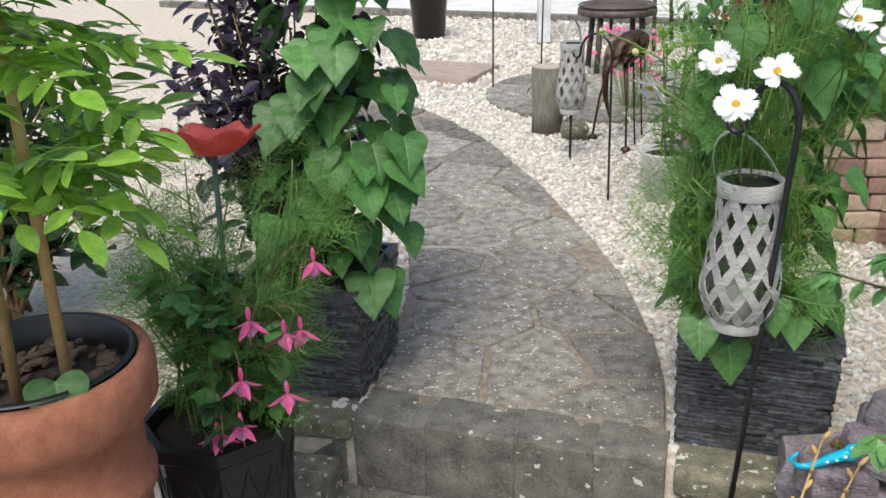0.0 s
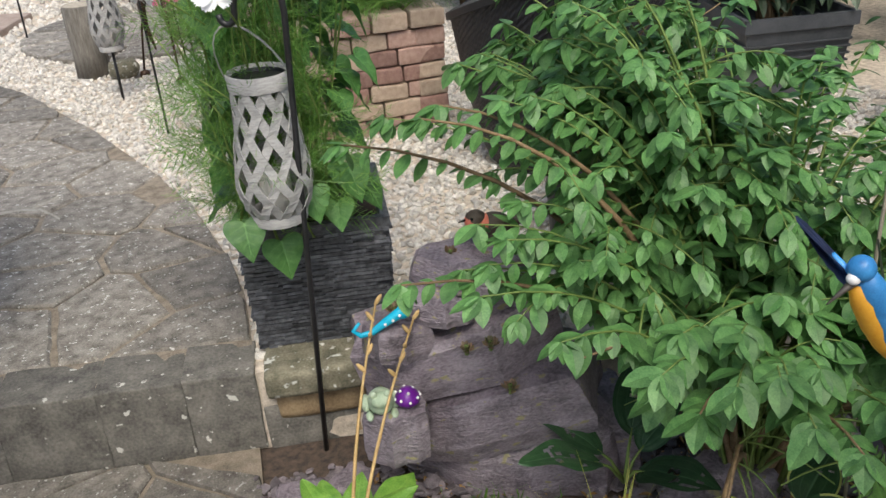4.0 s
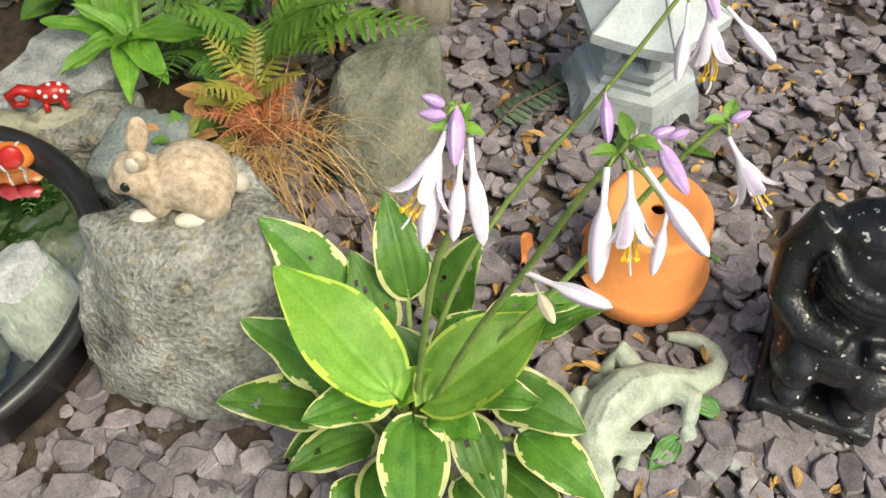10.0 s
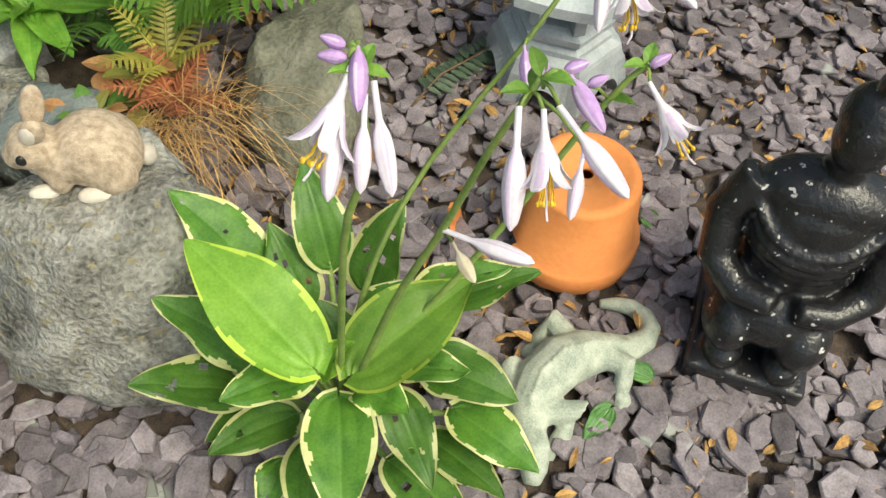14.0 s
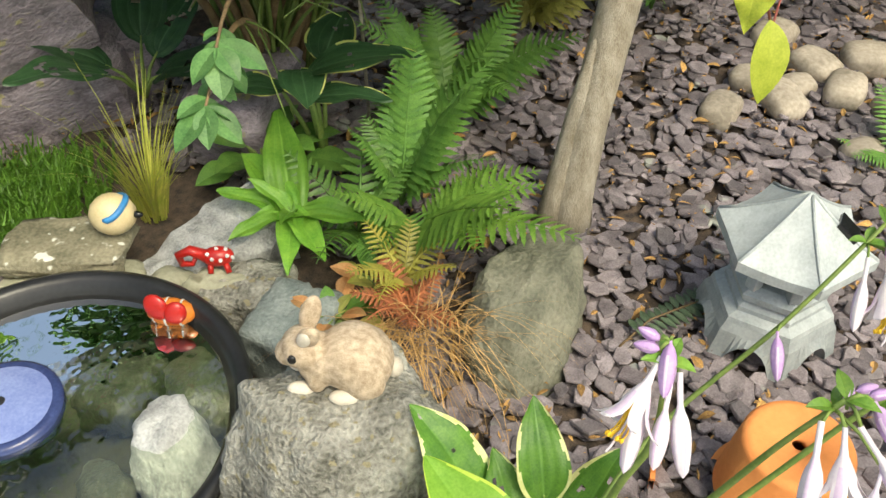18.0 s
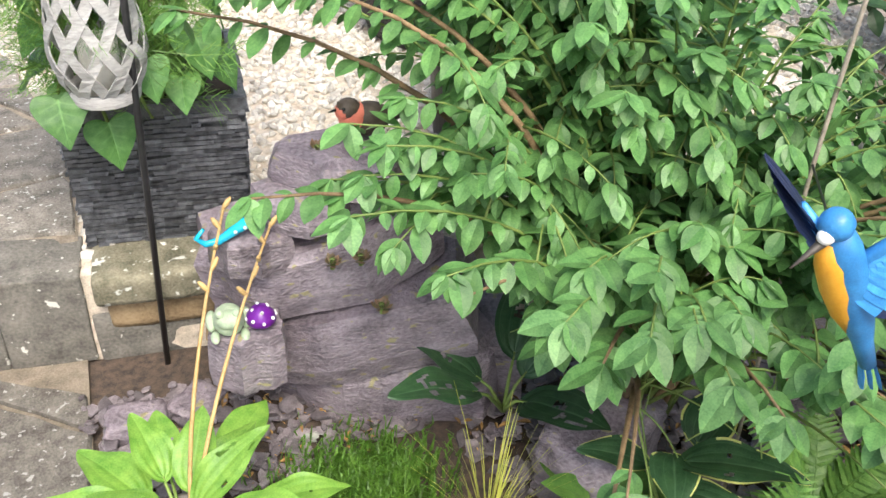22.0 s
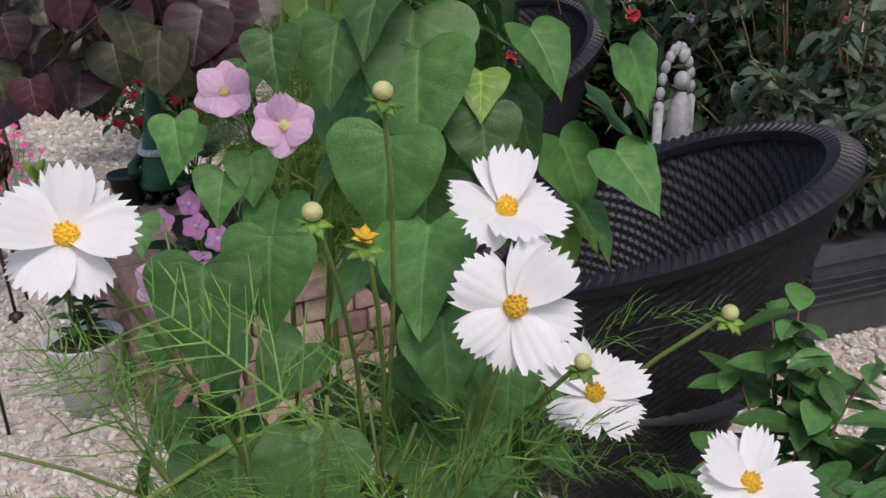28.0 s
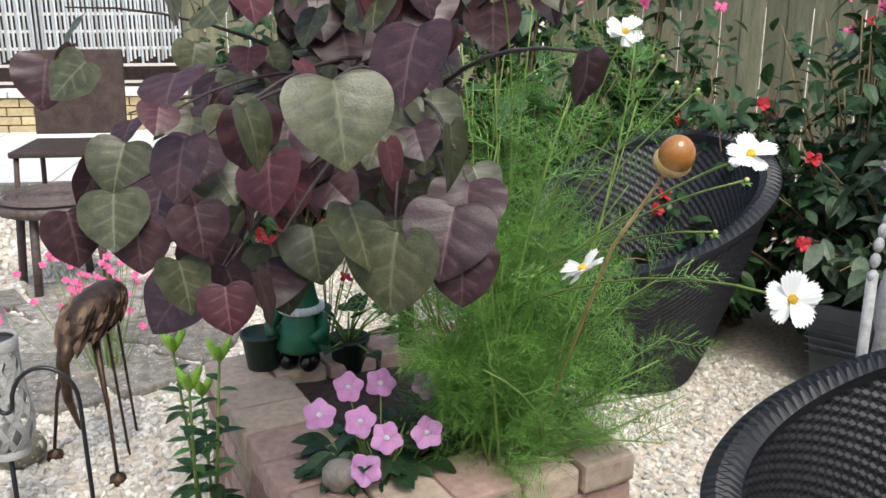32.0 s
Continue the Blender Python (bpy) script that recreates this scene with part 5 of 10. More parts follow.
robin = thing("robin_ornament", (1.107, 1.43, 0.476), "robin ornament with a coral breast on the top slate slab", "ornament", turn=170)
s = Shape()
ball(s, (0, 0, 0.03), (0.038, 0.026, 0.027))
ball(s, (0.03, 0, 0.05), (0.02, 0.019, 0.018))
s = tube([(-0.03, 0, 0.03), (-0.075, 0, 0.036)], [0.014, 0.006], 8, s)
part("body", s.mesh("body", paint("brown painted feathers", (0.04, 0.03, 0.02), (0.11, 0.085, 0.06), size=0.01, rough=0.6, bump=0.5), True), robin)
s = Shape()
ball(s, (0.022, 0, 0.036), (0.024, 0.0235, 0.025))
ball(s, (0.038, 0, 0.048), (0.013, 0.0165, 0.014))
part("breast", s.mesh("breast", paint("coral paint", (0.62, 0.16, 0.1), (0.75, 0.24, 0.16), size=0.02, rough=0.5, bump=0.1), True), robin, "coral red breast")
s = tube([(0.048, 0, 0.052), (0.062, 0, 0.05)], [0.003, 0.0008], 6)
for d in (-1, 1):
    ball(s, (0.041, 0.012 * d, 0.057), (0.003, 0.003, 0.003))
part("beak", s.mesh("beak", JET, True), robin)

# ---- the enamelled kingfisher on its cane ----
KFS = 0.78
kf = thing("kingfisher_ornament", (1.115, 0.635, 0.705), "blue and amber enamelled kingfisher ornament with raised wings on a cane", "ornament")
H, T = Vector((-0.062, 0.016, 0.085)), Vector((0.042, -0.018, -0.115))
ax = (T - H).normalized()
sidev = Vector((0.72, -0.69, 0.0))
front = ax.cross(sidev).normalized()
if front.x + front.y > 0:
    front = -front
s = tube([H + (T - H) * q for q in (0, 0.12, 0.25, 0.45, 0.65, 0.8, 1.0)], [0.014, 0.02, 0.022, 0.022, 0.017, 0.012, 0.01], 14)
ball(s, H - ax * 0.008, (0.018, 0.018, 0.018))
part("body", s.mesh("body", BLUE, True), kf)
s = tube([H + (T - H) * q + front * 0.004 - sidev * 0.0125 for q in (0.06, 0.2, 0.38, 0.55, 0.72)], [0.011, 0.0185, 0.0195, 0.0155, 0.004], 12)
part("breast", s.mesh("breast", AMBER, True), kf, "amber breast")
beakdir = (front * 0.6 - sidev * 0.75 - ax * 0.05 + Vector((0, 0, -0.45))).normalized()
part("beak", tube([H + beakdir * 0.012, H + beakdir * 0.034, H + beakdir * 0.062], [0.007, 0.004, 0.001], 8).mesh("beak", paint("dark beak", (0.03, 0.025, 0.02), (0.07, 0.06, 0.05), rough=0.5, bump=0.1), True), kf)
s = Shape()
ball(s, H + front * 0.012 - sidev * 0.013, (0.009, 0.009, 0.008))
part("cheek", s.mesh("cheek", WHITE, True), kf, "white cheek patch")
root = H + (T - H) * 0.28
for wing, (tip_dir, spread_dir, count) in {"l": (Vector((-0.50, 0.42, 0.75)), Vector((0.5, 0.35, -0.4)), 9), "r": (Vector((0.42, -0.40, 0.75)), Vector((0.36, -0.34, -0.85)), 13)}.items():
    w = part("wing", tube([root, root + tip_dir.normalized() * 0.05, root + tip_dir.normalized() * 0.1], [0.01, 0.008, 0.004], 8).mesh("arm", BLUE, True), kf)
    for k in range(count):
        q = k / (count - 1)
        d = tip_dir.normalized().lerp((tip_dir.normalized() * 0.35 + spread_dir.normalized() * 0.75), q).normalized()
        base = root + tip_dir.normalized() * 0.07 * (1 - q)
        L = 0.1 - 0.034 * q
        v, f, _ = leaf(((0, 0), (0.07, 0.05), (0.1, 0.4), (0.1, 0.8), (0.06, 0.97), (0, 1)), L, 2.0 if wing == "r" else 1.3, 0.02, 0.05)
        mis = [1 if wing == "l" or sum(v[i][1] for i in ff) / 4 > L * 0.74 else 0 for ff in f]
        fe = Shape().add(v, f, None, mis)
        part("feather", fe.mesh("feather", [BLUE, NAVY]), w, "", aim(base + front * 0.0012 * k, d, 1.35 if wing == "r" else -0.15))
for k in (-1, 0, 1):
    v, f, _ = leaf(((0, 0), (0.06, 0.1), (0.09, 0.6), (0.07, 0.95), (0, 1)), 0.07, 1.0, 0.1, 0.05)
    part("tail_feather", Shape().add(v, f).mesh("feather", BLUE), kf, "", aim(T - ax * 0.02 + sidev * 0.006 * k, ax + sidev * 0.08 * k))
kf.scale = (KFS, KFS, KFS)
part("perch", tube([(H + T) * 0.5, Vector((0.385, 0.315, -0.12))], 0.002, 6).mesh("perch", BLACKIRON, True), kf, "thin dark wire perch")
cane = part("cane", tube([(1.41, 0.85, 0.0), (1.416, 0.869, 0.328), (1.416, 0.88, 0.605), (1.431, 0.889, 0.9), (1.44, 0.9, 1.1)], 0.003, 8).mesh("cane", paint("weathered cane", (0.2, 0.17, 0.13), (0.42, 0.37, 0.3), size=0.02, rough=0.85, bump=0.3), True))
tagged(cane, "thin weathered garden cane standing in the fern bed", "cane")
# ---- foliage colours ----
G_SHRUB = leafy("shrub green", (0.06, 0.17, 0.045), (0.17, 0.35, 0.105))
G_HOSTA = leafy("hosta green", (0.05, 0.155, 0.018), (0.125, 0.28, 0.035), island=False, veins=0.2)
G_LIME = leafy("lime hosta green", (0.1, 0.25, 0.03), (0.24, 0.42, 0.07), island=False, veins=0.2)
G_EDGE = leafy("pale yellow leaf margin", (0.5, 0.55, 0.12), (0.66, 0.68, 0.26), island=False)
G_DARK = leafy("dark hosta green", (0.02, 0.065, 0.025), (0.05, 0.12, 0.045), island=False)
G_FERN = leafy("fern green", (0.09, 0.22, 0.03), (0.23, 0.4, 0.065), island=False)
# fern green with shade put into the colour, for plants under the taller foliage
G_FERN_SHADED = leafy("shaded fern green", (0.07, 0.18, 0.035), (0.17, 0.33, 0.065), island=False)
G_HEART = leafy("vine green", (0.06, 0.175, 0.04), (0.13, 0.29, 0.075), island=False, bump=0.4, size=0.014, vary=0.4, veins=0.35)
G_HEART_Y = leafy("young vine green", (0.14, 0.3, 0.05), (0.28, 0.46, 0.09), island=False)
G_FEATHER = leafy("feathery cosmos green", (0.085, 0.225, 0.035), (0.23, 0.42, 0.085), island=True, bump=0)
G_ASH = leafy("yellow green leaflet", (0.18, 0.4, 0.035), (0.4, 0.64, 0.09))
G_PURPLE = leafy("dark purple leaf", (0.022, 0.016, 0.03), (0.07, 0.05, 0.085), rough=0.35)
G_MOSS = leafy("bright moss", (0.06, 0.16, 0.02), (0.17, 0.33, 0.05))
G_GRASS = leafy("yellow green grass", (0.38, 0.46, 0.07), (0.68, 0.64, 0.17))
G_SEDGE = paint("dry orange sedge", (0.36, 0.2, 0.07), (0.66, 0.42, 0.17), size=0.02, rough=0.7, bump=0.1, vary=0.4, island=True)
G_ACER1 = leafy("orange acer leaf", (0.66, 0.3, 0.12), (0.85, 0.52, 0.24), through_light=0.5, veins=0.1)
G_ACER2 = leafy("yellow green acer leaf", (0.46, 0.52, 0.1), (0.74, 0.7, 0.24), through_light=0.5, veins=0.1)
G_REDBUD = leafy("redbud purple leaf", (0.032, 0.017, 0.02), (0.085, 0.04, 0.044), rough=0.36, island=False)
G_REDBUD2 = leafy("redbud bronze green leaf", (0.04, 0.045, 0.024), (0.11, 0.11, 0.055), rough=0.36, island=False)
G_REDBUD3 = leafy("redbud red leaf", (0.075, 0.022, 0.03), (0.14, 0.048, 0.055), rough=0.4, island=False)
G_DEEP = leafy("deep border green", (0.016, 0.05, 0.016), (0.05, 0.11, 0.036), veins=0.2)
G_GREY = leafy("grey green leaf", (0.05, 0.09, 0.05), (0.13, 0.18, 0.11), veins=0.2)
PETAL_W = leafy("white petal", (0.88, 0.88, 0.87), (0.93, 0.93, 0.92), vary=0.02, rough=0.7, through_light=0.25, bump=0.1, veins=0.0)
PETAL_BUD = leafy("violet bud", (0.48, 0.27, 0.6), (0.66, 0.46, 0.75), vary=0.1, rough=0.5, through_light=0.2, bump=0.1)
PETAL_PINK = leafy("pink petal", (0.66, 0.28, 0.52), (0.8, 0.46, 0.68), vary=0.1, rough=0.55, through_light=0.3, bump=0.1)
PETAL_HOT = leafy("hot pink petal", (0.85, 0.08, 0.3), (0.9, 0.24, 0.45), vary=0.15, rough=0.5, through_light=0.3, bump=0.1)
PETAL_RED = leafy("red petal", (0.5, 0.02, 0.03), (0.68, 0.05, 0.06), vary=0.2, rough=0.5, through_light=0.2, bump=0.1)
POLLEN = paint("yellow pollen", (0.65, 0.36, 0.02), (0.85, 0.58, 0.05), size=0.004, rough=0.9, bump=1.0)


def leaf_mesh(name, half, L, mats, width=1.0, fold=0.25, droop=0.25, edge=False, wave=0.0):
    v, f, mi = leaf(half, L, width, fold, droop, edge, wave)
    return Shape().add(v, f, None, mi).mesh(name, mats, True)


def put_leaves(parent, name, kinds, spots, singles=300, near=None, label=""):
    """Leaves at the poses in spots: the first or nearest ones objects of their own, the rest joined."""
    r = random.Random(len(spots))
    if near is not None:
        spots = sorted(spots, key=lambda m: (m.translation - Vector(near)).length)
    for m in spots[:singles]:
        part(name, kinds[r.randrange(len(kinds))], parent, "", m)
    rest = spots[singles:]
    if rest:
        raw = []
        for k in kinds:
            co = Points(v.co[:] for v in k.vertices)
            if "vein" in k.attributes:
                co.veins = [d.value for d in k.attributes["vein"].data]
            raw.append((co, [tuple(p.vertices) for p in k.polygons], [p.material_index for p in k.polygons]))
        s = Shape()
        for m in rest:
            v, f, mi = raw[r.randrange(len(raw))]
            s.add(v, f, m, mi)
        ob = part("foliage", s.mesh("foliage", list(kinds[0].materials), True), parent, label)
        ob["kind"] = "stuff"


def ribbon(s, pts, width, mi=0):
    """A thin blade along points, tapering to its tip."""
    k = len(s.v)
    n = len(pts)
    for i, p in enumerate(pts):
        p = Vector(p)
        d = (Vector(pts[min(i + 1, n - 1)]) - Vector(pts[max(i - 1, 0)])).normalized()
        side = d.cross(Vector((0.3, 0.2, 1))).normalized() * width * 0.5 * (1 - 0.8 * i / (n - 1))
        s.v += [tuple(p - side), tuple(p + side)]
    s.f += [(k + 2 * i, k + 2 * i + 1, k + 2 * i + 3, k + 2 * i + 2) for i in range(n - 1)]
    s.mi += [mi] * (n - 1)
    return s


def tuft(name, at, count, length, width, mat, label, cat, spread=0.6, seed=1, lean=(0, 0), rise=1.0):
    """A tuft of arching blades."""
    r = random.Random(seed)
    s = Shape()
    for k in range(count):
        a, out, L = r.random() * 6.283, r.uniform(0.1, spread), length * r.uniform(0.5, 1.1)
        d = Vector((math.cos(a) * out + lean[0], math.sin(a) * out + lean[1], 0))
        b = Vector((math.cos(a), math.sin(a), 0)) * 0.02 * r.random()
        ribbon(s, [b + d * L * q * q * 1.1 + d * L * q * 0.3 + Vector((0, 0, L * rise * (q - (0.55 if rise == 1 else 0.75) * out * q * q))) for q in (0, 0.25, 0.5, 0.75, 1)], width)
    ob = part(name, s.mesh(name, mat), None, "", pose(*at))
    return tagged(ob, label, cat, kind="stuff")


def rosette(name, at, count, kinds, label, length=1.0, rise=0.5, stalk=0.04, seed=1, parent=None, mat_stem=None, reach=None, cat="plant"):
    """Leaves arching out of one crown, inner ones upright, outer ones low; stalks with them."""
    r = random.Random(seed)
    ob = parent or thing(name, at, label, cat)
    z0 = 0.0
    for k in range(count):
        q = (k + 0.5) / count
        a = k * 2.39996 + r.uniform(-0.25, 0.25)
        el = radians(74 - 68 * q ** 0.8 * (1.4 - rise)) if count > 5 else radians(45)
        h = Vector((math.cos(a), math.sin(a), 0))
        tipd = h * math.cos(el) + Vector((0, 0, math.sin(el)))
        sl = stalk * r.uniform(0.8, 1.2) * (0.7 + 0.6 * q)
        p = tipd * sl + Vector((0, 0, z0))
        part("stalk", tube([(0, 0, z0 - 0.01), tuple(tipd * sl * 0.5 + Vector((0, 0, 0.008))), tuple(p)], [0.004, 0.003, 0.002], 5).mesh("stalk", mat_stem or STEM, True), ob)
        d = h * math.cos(el * 0.75) + Vector((0, 0, math.sin(el * 0.75)))
        part("leaf", kinds[r.randrange(len(kinds))], ob, "", aim(p, d, r.uniform(-0.25, 0.25), length * r.uniform(0.8, 1.15)))
    return ob


# ---- variegated hosta with lilac flowers ----
def pleated_leaf(length, width, mats, seed, arch=0.25, cup=0.35, holes=2, margin=0.16):
    """A broad pointed leaf along +y: pleats that follow its outline, a paler margin of uneven breadth, and slug holes eaten through."""
    r = random.Random(seed)
    rows, cols = 26, 20
    off = Vector((seed * 2.7, seed * 1.3, 0))
    eaten = [(r.uniform(-0.7, 0.7), r.uniform(0.25, 0.8), r.uniform(0.04, 0.11), r.uniform(0.02, 0.05)) for _ in range(holes)]
    s = Shape()
    lines = {}
    for j in range(rows + 1):
        y = j / rows
        half = width / 2 * (math.sin(math.pi * min(1.0, y ** 0.72)) ** 0.78 * (1 - 0.12 * y) if y < 0.999 else 0.0) + 0.0012
        for i in range(cols + 1):
            u = 2 * i / cols - 1
            pleat = 0.5 - 0.5 * math.cos(u * math.pi * 5)
            x = u * half * (1 - 0.1 * abs(u))
            z = cup * abs(x) - arch * length * y * y + 0.0016 * pleat * (1 - y) + 0.05 * length * y + 0.004 * noise.noise(Vector((x * 24, y * 3.0, seed)) ) + 0.0035 * abs(u) ** 3 * math.sin(y * 11 + seed + (u > 0) * 2)
            if abs(u) < 0.01 or pleat < 0.05:
                lines[len(s.v)] = 0.55 if abs(u) > 0.01 else 0.9
            s.v.append((x, y * length - 0.09 * length * abs(u) ** 2.0 * (1 - y) ** 4, z))
    for j in range(rows):
        for i in range(cols):
            u, y = 2 * (i + 0.5) / cols - 1, (j + 0.5) / rows
            if any(((u - a) / g) ** 2 * 0.35 + ((y - b) / h) ** 2 < 1 + 0.5 * noise.noise(Vector((u * 9, y * 20, seed))) for a, b, g, h in eaten):
                continue
            s.f.append((j * (cols + 1) + i, j * (cols + 1) + i + 1, (j + 1) * (cols + 1) + i + 1, (j + 1) * (cols + 1) + i))
            edge = margin * (1 + 1.6 * noise.noise(Vector((u * 1.2, y * 5, 0)) + off)) + 0.1 * max(0, y - 0.75) * 4 * margin
            s.mi.append(1 if 1 - abs(u) < edge else 0)
    s.veins = lines
    return s.mesh("leaf", mats, True)


G_YOUNG = leafy("young hosta green", (0.13, 0.3, 0.025), (0.24, 0.44, 0.055), island=False, veins=0.12)
G_YEDGE = leafy("lime leaf margin", (0.42, 0.58, 0.06), (0.56, 0.7, 0.12), island=False, veins=0.1)
G_CREAM = leafy("cream leaf margin", (0.6, 0.62, 0.22), (0.78, 0.78, 0.42), island=False, veins=0.1)
HO = Vector((0.795, 0.187, 0.0))
hosta = thing("hosta", HO, "variegated hosta with cream-edged slug-eaten leaves and lilac flowers", "plant")
# leaf base, tip, breadth
UPPER = (((0.841, 0.292, 0.150), (0.853, 0.382, 0.190), 0.064), ((0.752, 0.187, 0.200), (0.797, 0.318, 0.210), 0.08), ((0.775, 0.258, 0.120), (0.767, 0.354, 0.146), 0.062), ((0.746, 0.263, 0.100), (0.690, 0.337, 0.130), 0.06),
         ((0.764, 0.197, 0.160), (0.710, 0.244, 0.140), 0.05), ((0.874, 0.231, 0.150), (0.931, 0.285, 0.200), 0.055), ((0.841, 0.242, 0.120), (0.881, 0.299, 0.160), 0.05), ((0.878, 0.196, 0.120), (0.931, 0.181, 0.200), 0.06),
         ((0.820, 0.194, 0.100), (0.845, 0.234, 0.120), 0.054), ((0.828, 0.173, 0.140), (0.871, 0.147, 0.170), 0.05), ((0.762, 0.155, 0.190), (0.862, 0.091, 0.200), 0.08), ((0.761, 0.184, 0.170), (0.785, 0.162, 0.200), 0.032))
LOWER = (((0.909, 0.130, 0.090), (0.963, 0.052, 0.080), 0.046), ((0.899, 0.154, 0.110), (0.945, 0.078, 0.100), 0.038), ((0.829, 0.117, 0.120), (0.826, 0.041, 0.080), 0.064), ((0.810, 0.134, 0.130), (0.822, 0.074, 0.120), 0.04),
         ((0.813, 0.078, 0.080), (0.789, 0.002, 0.040), 0.056), ((0.787, 0.095, 0.060), (0.759, 0.019, 0.030), 0.048), ((0.789, 0.131, 0.120), (0.741, 0.083, 0.070), 0.048), ((0.750, 0.117, 0.060), (0.728, 0.044, 0.020), 0.055),
         ((0.757, 0.168, 0.140), (0.677, 0.128, 0.090), 0.066), ((0.737, 0.189, 0.070), (0.664, 0.159, 0.040), 0.052), ((0.718, 0.211, 0.050), (0.679, 0.209, 0.020), 0.036), ((0.776, 0.158, 0.140), (0.764, 0.108, 0.130), 0.044),
         ((0.752, 0.213, 0.080), (0.682, 0.257, 0.070), 0.05), ((0.746, 0.251, 0.060), (0.697, 0.275, 0.060), 0.036))
for k, (b, t, w) in enumerate(UPPER + LOWER):
    b, t = Vector(b), Vector(t)
    young = k in (1, 10, 11)
    L = (t - b).length * 1.02
    me = pleated_leaf(L * 1.04, w * 1.1, [G_YOUNG, G_YEDGE] if young else [G_HOSTA, G_CREAM], 300 + k, 0.12 if young else 0.22, 0.5 if k == 11 else 0.22, 0 if young or k % 3 == 2 else 1 + k % 4, 0.1 if young else 0.15)
    lift = Vector((0, 0, (0.03 if young else 0.06) * L / 0.1))
    part("leaf", me, hosta, "", aim(b - HO, t - b + lift))
    mid = b.lerp(Vector((HO.x, HO.y, b.z)), 0.55) - HO
    part("stalk", tube([Vector((0, 0, -0.01)) + (b - HO) * 0.08, Vector((mid.x, mid.y, b.z * 0.55)), b - HO + (t - b).normalized() * 0.004], [0.0045, 0.0038, 0.0026], 6).mesh("stalk", STEM, True), hosta)


def trumpet(L):
    """An open funnel flower along +y: a slim tube, a bell and six pointed lobes that curl back, with curved stamens."""
    s = Shape()
    prof = ((0.035, 0, 1), (0.04, 0.22, 1), (0.06, 0.36, 1), (0.12, 0.5, 1), (0.165, 0.62, 1), (0.2, 0.72, 0.92), (0.27, 0.82, 0.75), (0.36, 0.9, 0.5), (0.44, 0.94, 0.2), (0.48, 0.93, 0.02))
    for k in range(6):
        a0 = k * math.pi / 3
        kk = len(s.v)
        reach = 1.0 if k % 2 else 0.88
        for rad, y, w in prof:
            for da in (-1, -0.5, 0, 0.5, 1):
                a = a0 + da * 0.52 * w
                q = rad * (reach if y > 0.65 else 1) * (1 + 0.06 * (1 - abs(da)) * (y > 0.4))
                s.v.append((q * L * math.cos(a), y * L, q * L * math.sin(a)))
        s.f += [(kk + 5 * i + c, kk + 5 * i + c + 1, kk + 5 * i + c + 6, kk + 5 * i + c + 5) for i in range(9) for c in range(4)]
        s.mi += [2 if c in (1, 2) and 2 < i < 7 and k % 2 else 0 for i in range(9) for c in range(4)]
    for k in range(6):
        a = k * 1.05
        b = (0.05 * math.cos(a), 0.05 * math.sin(a))
        s = tube([(0, 0.3 * L, 0), (b[0] * L, 0.75 * L, b[1] * L), (b[0] * 1.6 * L, 1.0 * L, b[1] * 1.6 * L), (b[0] * 2 * L + 0.03 * L, 1.1 * L, b[1] * 2 * L + 0.05 * L)], 0.0006, 4, s, 1)
        ball(s, (b[0] * 2 * L + 0.03 * L, 1.1 * L, b[1] * 2 * L + 0.05 * L), (0.0012, 0.002, 0.0012), 1, seg=6, rings=5)
    return tube([(0, 0.3 * L, 0), (0, 0.9 * L, -0.03 * L), (0.02 * L, 1.2 * L, 0.0), (0.03 * L, 1.3 * L, 0.07 * L)], 0.0008, 5, s, 0)


def spindle(L, mats, wide=0.13, neck=0.3):
    """A closed flower along +y: a thin neck that swells into ribbed folded petals and ends in a point."""
    s = Shape()
    n, rows = 18, 16
    for j in range(rows + 1):
        q = j / rows
        rad = 0.03 + (wide - 0.03) * (0 if q < neck else math.sin(math.pi * min(1, (q - neck) / (1 - neck)) ** 0.8) ** 0.8)
        rad *= 1 if q < 0.999 else 0.2
        for i in range(n):
            a = 2 * math.pi * i / n
            g = 1 + 0.14 * math.cos(a * 6) * (q > neck)
            s.v.append((rad * g * L * math.cos(a) + 0.04 * L * q * q, q * L, rad * g * L * math.sin(a)))
    s.f = [(j * n + i, j * n + (i + 1) % n, (j + 1) * n + (i + 1) % n, (j + 1) * n + i) for j in range(rows) for i in range(n)]
    s.mi = [1 if i % 6 == 0 and j > 4 else 0 for j in range(rows) for i in range(n)]
    return s.mesh("flower", mats, True)


PETAL_PALE = leafy("pale lilac petal", (0.78, 0.7, 0.8), (0.9, 0.86, 0.9), vary=0.06, rough=0.55, through_light=0.25, bump=0.1, veins=0.0)
PETAL_STRIPE = leafy("lilac stripe", (0.66, 0.5, 0.72), (0.8, 0.68, 0.83), vary=0.06, rough=0.55, through_light=0.25, bump=0.1, veins=0.0)
STRAW = paint("withered straw", (0.5, 0.42, 0.28), (0.7, 0.62, 0.46), size=0.01, rough=0.8, bump=0.3)
OPEN = trumpet(0.05).mesh("flower", [PETAL_PALE, POLLEN, PETAL_STRIPE], True)
FLOWER_KINDS = {"long": spindle(0.05, [PETAL_PALE, PETAL_STRIPE], 0.088, 0.36), "bud": spindle(0.034, [PETAL_BUD, PETAL_STRIPE], 0.13, 0.14), "small": spindle(0.018, [PETAL_BUD, PETAL_STRIPE], 0.22, 0.05), "wilt": spindle(0.03, [STRAW, STRAW], 0.15, 0.3), "open": OPEN}
SIZE = {"long": 0.05, "bud": 0.034, "small": 0.018, "wilt": 0.03, "open": 0.05}
bract = leaf_mesh("bract", OVAL, 0.018, [G_FERN], 1.0, 0.5, 0.4)
